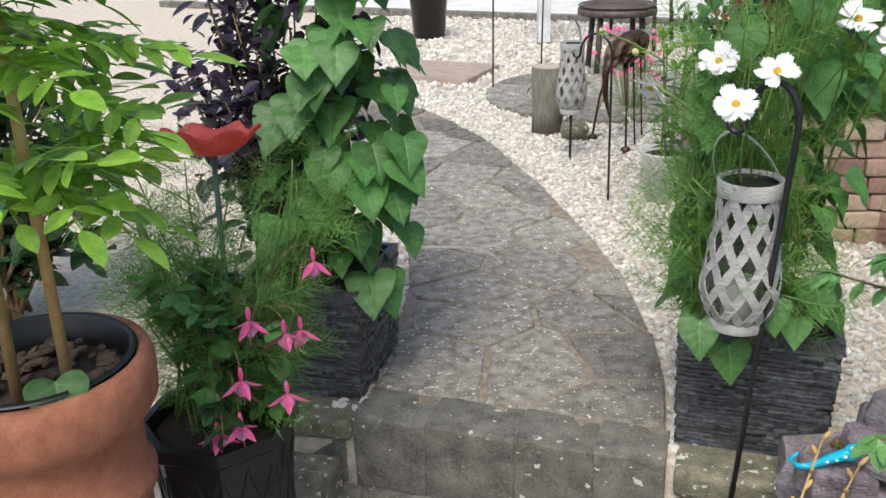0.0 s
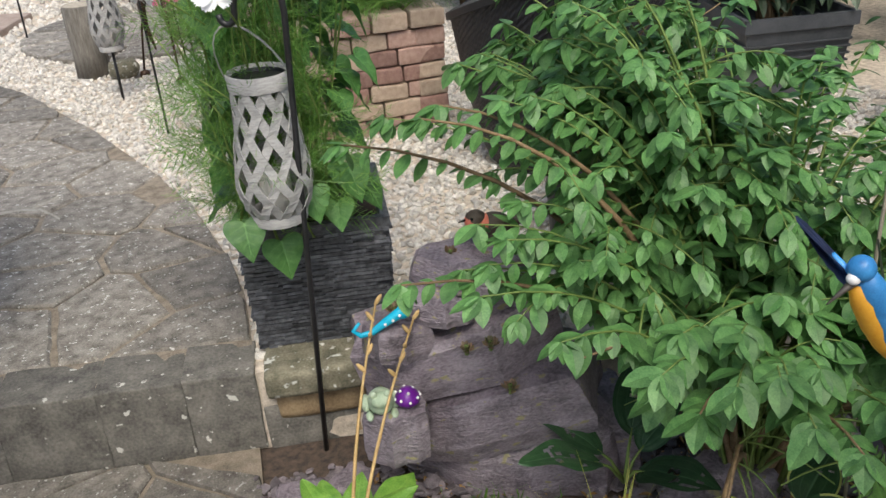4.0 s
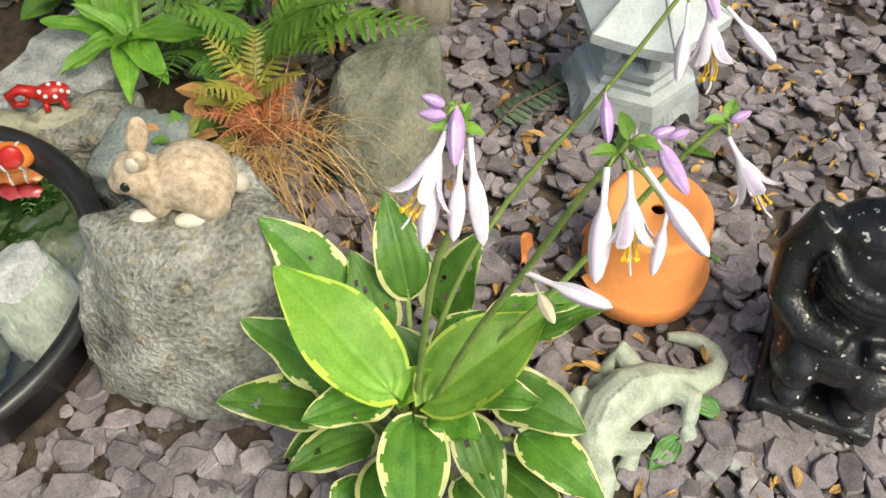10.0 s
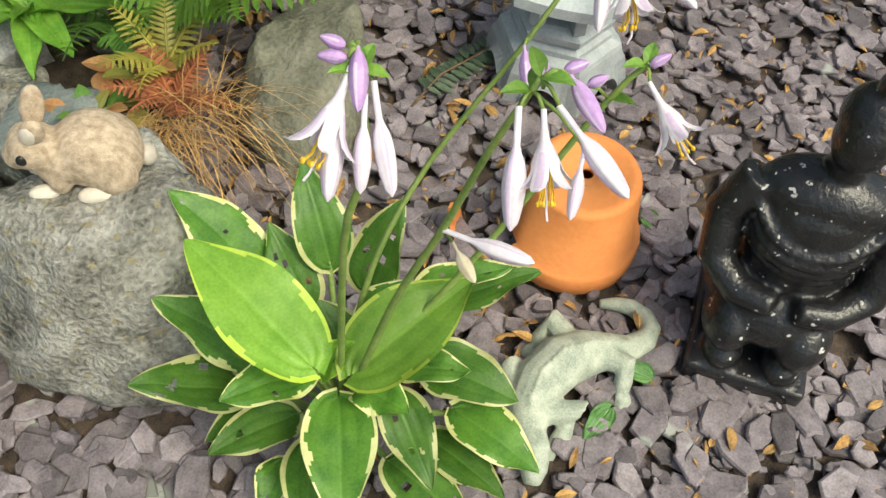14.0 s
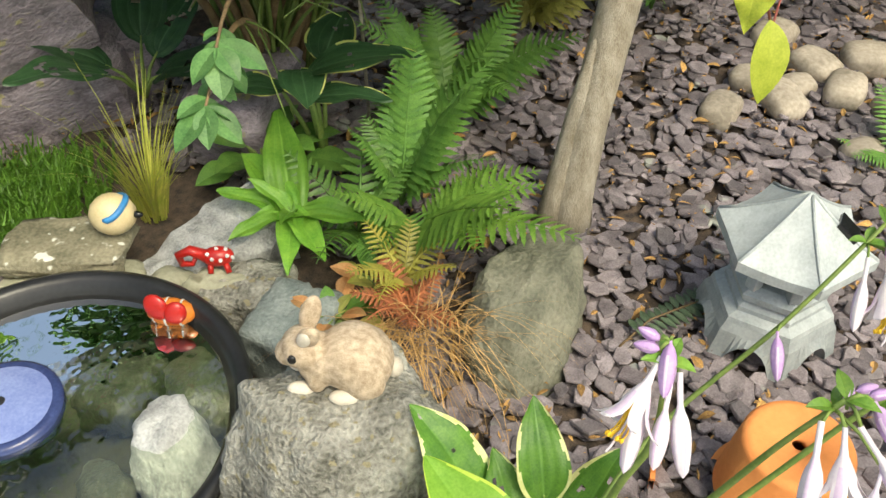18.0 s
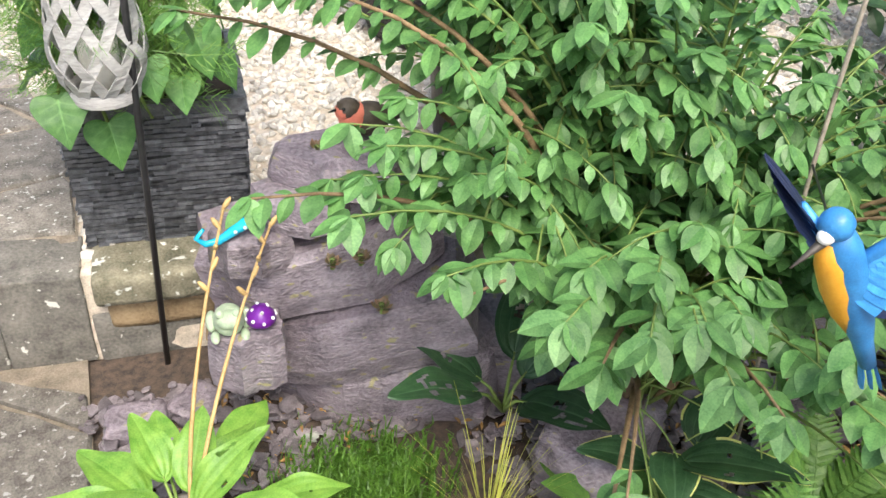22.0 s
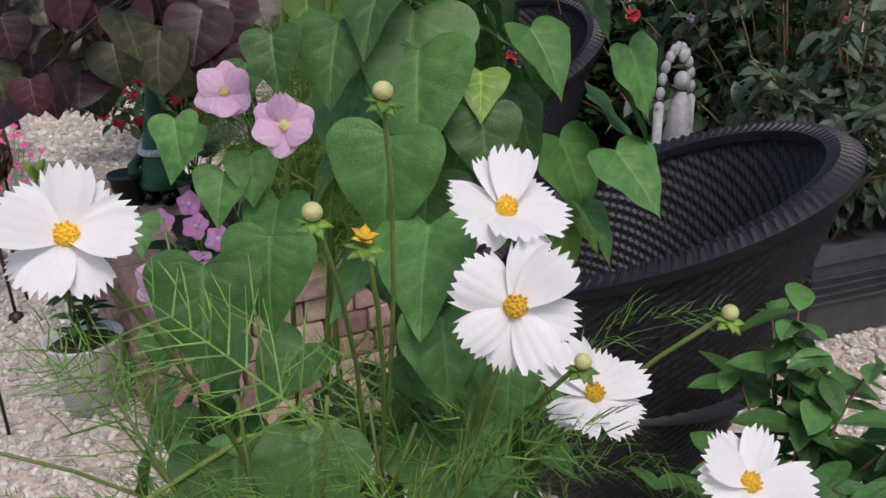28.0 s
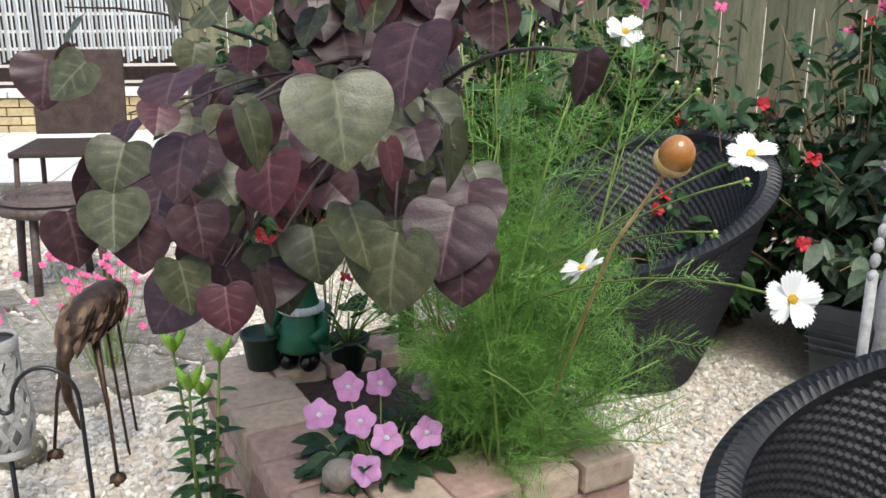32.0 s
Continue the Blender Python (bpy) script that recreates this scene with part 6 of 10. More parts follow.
for stalk, flowers in ((((0.775, 0.175, 0.12), (0.741, 0.141, 0.416), (0.747, 0.127, 0.490), (0.765, 0.137, 0.554)),
                        (("open", (0.758, 0.138, 0.548), (0.721, 0.140, 0.52)), ("long", (0.752, 0.128, 0.539), (0.718, 0.116, 0.505)), ("long", (0.758, 0.126, 0.543), (0.716, 0.099, 0.50)), ("long", (0.750, 0.139, 0.542), (0.706, 0.131, 0.50)),
                         ("bud", (0.767, 0.138, 0.557), (0.743, 0.127, 0.535)), ("small", (0.763, 0.142, 0.555), (0.760, 0.155, 0.559)), ("small", (0.760, 0.140, 0.551), (0.754, 0.154, 0.553)))),
                       (((0.77, 0.165, 0.12), (0.766, 0.121, 0.317), (0.769, 0.090, 0.420), (0.766, 0.065, 0.513), (0.765, 0.046, 0.571)),
                        (("open", (0.758, 0.041, 0.560), (0.731, 0.027, 0.535)), ("long", (0.755, 0.052, 0.560), (0.703, 0.033, 0.515)), ("long", (0.761, 0.035, 0.562), (0.739, -0.008, 0.54)), ("bud", (0.772, 0.035, 0.573), (0.754, 0.012, 0.56)),
                         ("long", (0.752, 0.018, 0.552), (0.726, 0.013, 0.53)), ("small", (0.764, 0.044, 0.566), (0.770, 0.046, 0.572)), ("small", (0.771, 0.038, 0.573), (0.776, 0.030, 0.577)), ("long", (0.768, 0.088, 0.425), (0.765, 0.028, 0.425)), ("wilt", (0.77, 0.083, 0.415), (0.755, 0.062, 0.40)))),
                       (((0.79, 0.18, 0.12), (0.841, 0.171, 0.232), (0.910, 0.151, 0.298), (0.969, 0.099, 0.401), (1.032, 0.062, 0.482)),
                        (("long", (1.013, 0.063, 0.461), (0.953, 0.041, 0.405)), ("open", (1.020, 0.051, 0.467), (0.986, 0.031, 0.43)), ("long", (1.017, 0.036, 0.464), (0.998, -0.009, 0.445)), ("bud", (1.029, 0.058, 0.478), (1.004, 0.040, 0.46)), ("bud", (0.958, 0.099, 0.405), (0.933, 0.082, 0.375)))),
                       (((0.79, 0.165, 0.12), (0.849, 0.085, 0.289), (0.877, 0.023, 0.459), (0.885, 0.000, 0.496)),
                        (("open", (0.875, 0.003, 0.484), (0.853, -0.028, 0.465)), ("small", (0.881, 0.006, 0.490), (0.888, -0.004, 0.498)), ("small", (0.865, 0.037, 0.476), (0.872, 0.026, 0.482))))):
    pts = [Vector(p) - HO for p in stalk]
    line = []
    for i in range(len(pts) - 1):
        p0, p1, p2, p3 = pts[max(i - 1, 0)], pts[i], pts[i + 1], pts[min(i + 2, len(pts) - 1)]
        line += [0.5 * ((2 * p1) + (p2 - p0) * t + (2 * p0 - 5 * p1 + 4 * p2 - p3) * t * t + (3 * p1 - p0 - 3 * p2 + p3) * t ** 3) for t in (0, 0.25, 0.5, 0.75)]
    line.append(pts[-1])
    st = part("flower_stalk", tube(line, list(np.linspace(0.0032, 0.0016, len(line))), 8).mesh("stalk", STEM, True), hosta)
    for k, (kind, a, b) in enumerate(flowers):
        a, b = Vector(a) - HO, Vector(b) - HO
        near = min(line, key=lambda q: (q - a).length)
        part("flower" if kind in ("open", "long") else "withered_flower" if kind == "wilt" else "bud", FLOWER_KINDS[kind], st, "", aim(a, b - a, k * 1.3, max(0.7, min(1.15, (b - a).length / SIZE[kind]))))
        part("pedicel", tube([near, near.lerp(a, 0.5) + Vector((0, 0, 0.003)), a + (b - a) * 0.03], 0.0011, 5).mesh("pedicel", STEM, True), st)
        if k < 4:
            part("bract", bract, st, "", aim(near, Vector((math.cos(k * 2.3), math.sin(k * 2.3), 0.7)), 0, 0.9))

# ---- lime hosta in a grey pot ----
hp = thing("hosta_pot", (0.665, 1.155, 0.0), "grey-brown plastic pot with a white label holding a lime hosta", "pot")
TAUPE = paint("taupe plastic", (0.17, 0.14, 0.125), (0.24, 0.205, 0.185), size=0.06, rough=0.5, bump=0.05)
part("body", lathe([(0, 0), (0.055, 0), (0.072, 0.1), (0.077, 0.1), (0.077, 0.115), (0.07, 0.115), (0.068, 0.09), (0, 0.088)], 32).mesh("pot", TAUPE, True), hp)
part("soil", lathe([(0, 0.098), (0.04, 0.099), (0.069, 0.095)], 20).mesh("soil", SOIL, True), hp)
part("label", from_bm(box_bm(0.035, 0.002, 0.02, 0.0005), "label", WHITE, False), hp, "white paper label", pose(-0.04, -0.056, 0.04, -8, 0, -38))
lk = [pleated_leaf(0.115, 0.07 - 0.004 * k, [G_LIME, G_LIME], 340 + k, 0.28 + 0.1 * k, 0.2, (0, 2, 5)[k]) for k in range(3)]
lime = rosette("lime_hosta", (0.665, 1.155, 0.098), 17, lk, "lime green hosta with slug holes and dry flower stalks", 1.0, 0.5, 0.095, 5)
for tip, mid in (((0.85, 1.388, 0.45), (0.69, 1.19, 0.3)), ((0.918, 1.39, 0.395), (0.73, 1.2, 0.3))):
    o = Vector((0.665, 1.155, 0.098))
    a, b, c = Vector((0.01, 0.01, 0.0)), Vector(mid) - o, Vector(tip) - o
    q = [a * (1 - t) ** 2 + b * 2 * t * (1 - t) + c * t * t for t in np.linspace(0, 1, 9)]
    st = part("dry_stalk", tube(q, [0.003] * 5 + [0.0026, 0.0024, 0.002, 0.002], 6).mesh("stalk", CANE, True), lime, "straw-coloured dry flower stalk")
    for k in range(5):
        s = Shape()
        ball(s, (0, 0.008, 0), (0.004, 0.012, 0.004), seg=7, rings=5)
        part("seed_pod", s.mesh("pod", CANE, True), st, "", aim(q[8].lerp(q[6], k * 0.22), Vector((math.cos(k * 2.2), math.sin(k * 2.2), 1.2)), 0, 1))

# ---- ferns ----


def frond(L, pairs, mat, arch=0.5, seed=0, name="frond"):
    r = random.Random(seed)
    s = Shape()
    curve = lambda q: Vector((0.03 * L * math.sin(q * 2), L * q * (1 - 0.12 * arch * q), L * (0.42 * q - arch * 0.75 * q * q)))
    s = tube([curve(q) for q in np.linspace(0, 1, 9)], [0.0028 * (1 - 0.75 * q) for q in np.linspace(0, 1, 9)], 5, s)
    half = ((0, 0), (0.1, 0.04), (0.15, 0.1), (0.105, 0.18), (0.14, 0.26), (0.095, 0.34), (0.125, 0.43), (0.08, 0.52), (0.105, 0.61), (0.06, 0.7), (0.075, 0.79), (0.03, 0.9), (0, 1))
    for k in range(pairs):
        q = 0.12 + 0.88 * k / pairs
        pl = L * 0.21 * math.sin(math.pi * min(1, 0.16 + 0.84 * q) ** 0.8) ** 0.8 + 0.004
        for d in (-1, 1):
            v, f, mi = leaf(half, pl, 1.0, 0.15, 0.25)
            s.add(v, f, aim(curve(q), Vector((d, 0.28 + 0.35 * q, 0.05 + r.uniform(-0.12, 0.08))), r.uniform(-0.2, 0.2)))
    return s.mesh(name, mat, True)


def fern(at, count, L, mat, label, seed, lean=0.0, turn=None, low=25, pairs=15, reach=None):
    ob = thing("fern", at, label, "fern", "ferns")
    r = random.Random(seed)
    kinds = [frond(L, pairs, mat, 0.35 + 0.15 * k, seed + k) for k in range(3)]
    for k in range(count):
        a = turn[k] if turn else 360 * k / count + r.uniform(-14, 14)
        sc = reach[k] if reach else r.uniform(0.75, 1.1)
        part("frond", kinds[k % 3], ob, "", pose(0, 0, 0, 0, 0, a) @ pose(0, 0, 0, r.uniform(low - 10, low + 12), r.uniform(-12, 12), 0) @ Matrix.Diagonal((sc, sc, sc, 1)))
    return ob


fern((1.2, 0.605, 0.06), 8, 0.26, G_FERN, "bright green fern arching over the boulder", 2, turn=(172, 188, 228, 46, 158, 90, 205, 250), reach=(1.1, 1.0, 0.8, 0.6, 0.75, 0.5, 0.8, 0.6), low=24, pairs=15)
fern((1.25, 0.67, 0.04), 7, 0.26, G_FERN_SHADED, "deep green upright fern under the shrub", 7, turn=(-75, -145, -110, -50, -20, -165, 40), reach=(0.95, 1.0, 1.05, 0.85, 0.6, 0.75, 0.6), low=52, pairs=19)
fern((1.5, 0.75, 0.02), 8, 0.28, G_FERN_SHADED, "deep green fern behind the acer trunk", 9, low=40, pairs=20)
fern((1.17, 0.69, 0.03), 7, 0.17, G_FERN_SHADED, "small bronze-tipped green fern behind the pond stones", 12, low=28, pairs=12)
OLDFERN = leafy("yellowing fern", (0.2, 0.22, 0.05), (0.42, 0.4, 0.12), island=False)
fern((1.84, 0.78, 0.02), 11, 0.36, OLDFERN, "yellowing fern behind the acer trunk", 17, low=52, pairs=20)
fern((2.05, 0.62, 0.02), 9, 0.36, G_FERN_SHADED, "tall green fern behind the acer trunk", 19, low=55, pairs=20)
fern((1.84, 0.06, 0.0), 7, 0.16, G_FERN_SHADED, "little fern growing between the cobbles", 22, low=12)
G_PRIM = leafy("fresh rosette green", (0.1, 0.27, 0.03), (0.22, 0.42, 0.06), island=False, veins=0.2)
rk = [pleated_leaf(0.09, 0.034, [G_PRIM, G_PRIM], 360 + k, 0.15 + 0.08 * k, 0.4, 0) for k in range(3)]
prim = thing("primula", (1.105, 0.755, 0.085), "bright green rosette of strap-shaped leaves behind the pond stones", "plant")
PO = Vector((1.105, 0.755, 0.085))
for k, (x, y, z) in enumerate(((1.069, 0.846, 0.08), (1.019, 0.779, 0.075), (1.028, 0.696, 0.07), (1.057, 0.663, 0.07), (1.143, 0.645, 0.08), (1.144, 0.868, 0.1), (1.21, 0.864, 0.12), (1.09, 0.81, 0.11), (1.06, 0.73, 0.1))):
    d = Vector((x, y, z + 0.012)) - PO
    part("leaf", rk[k % 3], prim, "", aim((0, 0, 0), d + Vector((0, 0, 0.02)), 0, d.length / 0.08))
tk = [leaf_mesh("leaf", OVAL, 0.03, [G_ACER1], 1.2, 0.2, 0.3), leaf_mesh("leaf", OVAL, 0.03, [G_ACER2], 1.2, 0.2, 0.3), leaf_mesh("leaf", OVAL, 0.03, [G_FERN_SHADED], 1.2, 0.2, 0.3)]
for k, (x, y) in enumerate(((1.08, 0.585), (1.0, 0.6))):
    rosette("young_fern", (x, y, 0.05), 14, tk, "small bronze and green seedling tuft among the sedge", 1.2, 0.4, 0.03, 30 + k)
dhost = thing("dark_hosta", (1.29, 0.85, 0.02), "dark green hosta with thin yellow leaf margins", "plant")
DO = Vector((1.29, 0.85, 0.02))
for k, (b, t, w) in enumerate((((1.27, 0.865, 0.19), (1.222, 0.815, 0.165), 0.08), ((1.275, 0.845, 0.195), (1.35, 0.745, 0.205), 0.09), ((1.25, 0.83, 0.165), (1.29, 0.745, 0.16), 0.055), ((1.33, 0.87, 0.18), (1.41, 0.9, 0.18), 0.09), ((1.26, 0.9, 0.15), (1.2, 0.95, 0.14), 0.07))):
    b, t = Vector(b), Vector(t)
    part("leaf", pleated_leaf((t - b).length * 1.25, w, [G_DARK, G_EDGE], 380 + k, 0.3, 0.15, k % 2 * 3, 0.07), dhost, "", aim(b - DO, t - b + Vector((0, 0, 0.04))))
    part("stalk", tube([(0, 0, -0.02), (b - DO) * Vector((0.5, 0.5, 0.6)).x, b - DO], [0.005, 0.004, 0.003], 6).mesh("stalk", STEM, True), dhost)
ek = [pleated_leaf(0.17, 0.1, [G_DARK, G_DARK], 390 + k, 0.25, 0.15, 9) for k in range(2)]
rosette("dark_hosta", (1.2, 1.15, 0.08), 5, ek, "dark slug-eaten hosta leaves beside the slate rockery", 1.0, 0.4, 0.08, 6)
rosette("ragged_plant", (1.22, 0.92, 0.02), 14, [leaf_mesh("leaf", OVAL, 0.075, [G_FERN_SHADED], 1.3, 0.25, 0.4)], "ragged slug-eaten green leaves under the shrub", 1.0, 0.4, 0.06, 14)
tuft("yellow_grass", (1.05, 0.99, 0.0), 110, 0.24, 0.0036, G_GRASS, "tuft of upright yellow-green grass behind the pond stones", "grass", 0.42, 2)


def sedge(at, count, length, seed, label, ways):
    """Dry thread-like blades arching out of a crown and curling over, each to its own side."""
    r = random.Random(seed)
    s = Shape()
    for k in range(count):
        w = ways[r.randrange(len(ways))]
        a = radians(w + r.gauss(0, 28))
        L = length * r.uniform(0.35, 1.15)
        h = Vector((math.cos(a), math.sin(a), 0))
        side = Vector((-h.y, h.x, 0)) * r.gauss(0, 0.25)
        b = Vector((r.gauss(0, 0.025), r.gauss(0, 0.025), 0))
        up = r.uniform(0.15, 0.6)
        ribbon(s, [b + (h + side * q) * L * q + Vector((0, 0, L * (up * q * 1.6 - (up + 0.35) * 1.1 * q * q))) + 0.006 * noise.noise_vector(Vector((k, q * 3, 0))) for q in (0, 0.17, 0.34, 0.5, 0.67, 0.84, 1)], r.uniform(0.0009, 0.0017))
    return tagged(part("dry_sedge", s.mesh("dry_sedge", G_SEDGE), None, "", pose(*at)), label, "grass", kind="stuff")


sedge((1.02, 0.5, 0.075), 170, 0.16, 3, "dry orange-brown sedge tuft hanging between boulders", (180, 205, 230, 160, 260))
sedge((1.05, 0.475, 0.08), 80, 0.17, 5, "dry orange-brown sedge drooping over the boulder", (-40, -75, -110, 20))
RUSTLEAF = paint("rust brown bracken leaf", (0.2, 0.06, 0.025), (0.42, 0.15, 0.06), size=0.01, rough=0.8, bump=0.3, vary=0.4, island=True)
fern((1.06, 0.53, 0.06), 9, 0.09, RUSTLEAF, "dead rust-brown fern fronds among the sedge", 41, low=30, pairs=11)
fern((1.1, 0.56, 0.07), 6, 0.1, leafy("bronze young fern", (0.3, 0.3, 0.05), (0.52, 0.46, 0.1), island=False), "small yellow-bronze fern over the pond stones", 43, low=30, pairs=11)
# a cut olive twig lying on the slate
twig = thing("olive_twig", (1.29, 0.25, 0.012), "cut twig of narrow grey-green leaves lying on the slate", "twig", turn=-24)
part("stem", tube([(-0.09, 0.0, 0.0), (-0.03, 0.008, 0.012), (0.04, 0.0, 0.012), (0.1, -0.01, 0.002)], [0.0018, 0.0016, 0.0014, 0.001], 6).mesh("stem", TWIG, True), twig)
tl = leaf_mesh("leaf", LANCE, 0.032, [G_GREY], 1.6, 0.2, 0.2)
for k in range(30):
    x = -0.06 + 0.15 * (k % 15) / 14
    part("leaf", tl, twig, "", aim((x, 0.004, 0.012), Vector((0.5, (1 if k % 2 else -1), -0.15 + 0.03 * (k % 5))), 0, 0.7 + 0.04 * (k % 9)))
for k, (x, y) in enumerate(((0.955, -0.09), (0.905, -0.06), (1.16, -0.03), (0.9, 0.38), (0.86, 0.36))):
    tagged(part("fallen_leaf", pleated_leaf(0.045, 0.026, [G_SHRUB, G_SHRUB], 400 + k, 0.1, 0.2, 0), None, "", pose(x, y, 0.013, 4, -6, 70 * k)), "small green leaf fallen on the slate", "leaf", "fallen leaves")
r = random.Random(4)
s = Shape()
for k in range(2600):
    x, y = r.gauss(0.93, 0.065), r.gauss(1.17, 0.05)
    if y < edge_y(x) - 0.1:
        ribbon(s, [(x, y, 0), (x + r.uniform(-0.01, 0.01), y + r.uniform(-0.01, 0.01), r.uniform(0.015, 0.035)), (x + r.uniform(-0.014, 0.014), y + r.uniform(-0.014, 0.014), r.uniform(0.02, 0.05))], 0.006)
tagged(part("moss", s.mesh("moss", G_MOSS)), "bright green mossy saxifrage mat beside the rockery", "moss", kind="stuff")
for k, (x, y, z, rr) in enumerate(((0.935, 1.45, 0.375, 0.03), (0.952, 1.468, 0.38, 0.025), (0.918, 1.462, 0.375, 0.025), (0.937, 1.477, 0.372, 0.022), (1.02, 1.43, 0.474, 0.022), (1.05, 1.29, 0.255, 0.02), (0.99, 1.335, 0.335, 0.018), (1.025, 1.31, 0.345, 0.02))):
    kk = [leaf_mesh("leaf", OVAL, rr * 0.7, [leafy("sempervivum", (0.12, 0.17, 0.06), (0.4, 0.22, 0.16), island=False)], 1.3, -0.3, -0.3)]
    rosette("houseleek", (x, y, z), 16, kk, "red-tipped green houseleek growing on the slate rockery", 1.0, 0.3, 0.004, 60 + k)

# ---- acer and its trunk ----
acer = thing("acer_tree", (1.41, 0.46, 0.0), "leaning grey-barked acer with feathery orange and yellow-green leaves", "tree")
P0 = Vector((1.41, 0.46, 0.0))
q = [Vector(p) - P0 for p in ((1.395, 0.46, -0.03), (1.405, 0.465, 0.05), (1.445, 0.475, 0.16), (1.53, 0.49, 0.31), (1.635, 0.5, 0.46), (1.70, 0.5, 0.62))]
part("trunk", tube(q, [0.038, 0.031, 0.029, 0.03, 0.03, 0.027], 16).mesh("trunk", BARK, True), acer)
part("trunk", tube([Vector((-0.04, 0.025, -0.03)), Vector((-0.02, 0.025, 0.06)), Vector((0.03, 0.03, 0.19)), Vector((0.1, 0.035, 0.31))], [0.026, 0.019, 0.015, 0.007], 12).mesh("trunk", BARK, True), acer)


def acer_leaf(mat, L):
    s = Shape()
    for k in range(7):
        a = radians(-96 + 32 * k)
        half = ((0, 0), (0.02, 0.12), (0.012, 0.2), (0.06, 0.3), (0.018, 0.38), (0.065, 0.5), (0.016, 0.58), (0.05, 0.7), (0.012, 0.78), (0, 1))
        v, f, mi = leaf(half, L * (1 - 0.28 * abs(k - 3) / 3), 1.0, 0.2, 0.35)
        s.add(v, f, Matrix.Rotation(a, 4, "Z"), mi=[1 if sum(v[i][1] for i in q) / len(q) > L * 0.38 else 0 for q in f] if isinstance(mat, list) else 0)
    return s.mesh("leaf", mat, True)


ak = [acer_leaf([G_ACER2, m], L) for m, L in ((G_ACER1, 0.042), (G_ACER2, 0.046), (G_ACER1, 0.038), (G_ACER1, 0.045), (G_ACER2, 0.044))]
r = random.Random(21)
spots = []
for k in range(84):
    a = q[5].lerp(q[4], r.random() * 0.6)
    tip = Vector((r.uniform(1.5, 1.95), r.uniform(0.3, 0.62), r.uniform(0.55, 0.95))) - P0
    # the later branches are an added high canopy, mostly unseen, that shades the cobbles
    if k > 43:
        tip = Vector((r.uniform(1.45, 2.3), r.uniform(-0.25, 0.65), r.uniform(0.8, 1.15))) - P0
    elif k > 12:
        h = r.random()
        tip = Vector((0.77 + 0.13 * h, 0.14 + 0.09 * h + r.uniform(-0.05, 0.03), r.uniform(0.82, 0.97))) - P0
    pts = curve_points(a, tip, -0.1 if k < 13 else -0.25, 7)
    part("branch", tube(pts, [0.007, 0.006, 0.005, 0.004, 0.003, 0.002, 0.0012, 0.0008], 5).mesh("branch", TWIG, True), acer)
    for i in range(2, 8):
        for j in range((9 if i > 5 else 2 if i == 5 else 0) if 12 < k < 44 else 5 if k > 43 else 3):
            d = Vector((r.uniform(-1.2, 0.7), r.uniform(-1, 0.8), r.uniform(-1.0, -0.1)))
            p = pts[i] + Vector((r.uniform(-0.02, 0.02), r.uniform(-0.02, 0.02), r.uniform(-0.03, 0.0)))
            g = p + P0
            # the crown spreads to the south-east of the trunk only, and its underside stays open
            if (g.x - 0.45) * 0.5 > (g.y - 0.05) * 0.85 - 0.02 and (g.z > 0.7 or g.x < 0.95):
                spots.append(aim(p, d, r.uniform(-0.5, 0.5), r.uniform(0.8, 1.25) * (0.62 if g.x < 1.0 else 1.0)))
put_leaves(acer, "leaf", ak, spots, 300, near=(-0.55, -0.23, 0.85))
gold = thing("golden_twig", (1.42, 0.31, 0.72), "red-stemmed twig of large yellow-green leaves hanging under the acer", "twig")
part("stem", tube([(0.12, 0.1, 0.1), (0.0, 0.0, 0.0), (-0.1, -0.04, -0.12), (-0.15, -0.055, -0.19), (-0.1, -0.07, -0.27), (-0.05, -0.06, -0.24)], [0.003, 0.0028, 0.0024, 0.002, 0.0016, 0.001], 7).mesh("stem", paint("red twig", (0.25, 0.06, 0.05), (0.4, 0.12, 0.09), rough=0.6, bump=0.2), True), gold)
GOLDLEAF = leafy("golden leaf", (0.36, 0.46, 0.05), (0.6, 0.66, 0.1), through_light=0.4, island=False, veins=0.2)
gk = [leaf_mesh("leaf", HEART, 0.07, [GOLDLEAF], 0.8, 0.15, 0.3, False, 0.08), leaf_mesh("leaf", OVAL, 0.08, [GOLDLEAF], 1.1, 0.15, 0.3)]
for k, (x, y, z) in enumerate(((-0.15, -0.055, -0.19), (-0.1, -0.05, -0.12), (-0.06, -0.03, -0.06), (0.0, 0.0, 0.0), (-0.02, -0.04, -0.03), (-0.12, -0.07, -0.25), (0.06, 0.05, 0.05))):
    part("leaf", gk[k % 2], gold, "", aim((x, y, z), (-0.3 + 0.15 * math.sin(k * 2), -0.25 + 0.2 * math.cos(k * 3), -0.8), 0.2 * math.sin(k), 0.9 + 0.2 * math.sin(k * 1.7)))

# ---- the spreading green shrub ----
shrub = thing("spindle_shrub", (1.42, 1.08, 0.0), "spreading green shrub with arching twigs of paired oval leaves", "shrub")
S0 = Vector((1.42, 1.08, 0.0))
sk = [leaf_mesh("leaf", OVAL, 0.049, [G_SHRUB], 1.05, 0.14, 0.25), leaf_mesh("leaf", OVAL, 0.042, [G_SHRUB], 1.1, 0.22, 0.35), leaf_mesh("leaf", OVAL, 0.056, [G_SHRUB], 1.0, 0.1, 0.15)]
r = random.Random(33)
spots = []
twigs = Shape()
ends = [(0.945, 0.7, 0.38), (0.99, 0.72, 0.42), (1.2, 0.7, 0.45), (0.793, 1.141, 0.618), (0.807, 1.35, 0.756), (0.98, 0.98, 0.52), (0.95, 1.3, 0.78), (1.36, 0.66, 0.42), (0.90, 1.26, 0.62), (1.5, 0.7, 0.4), (1.08, 0.86, 0.46)]
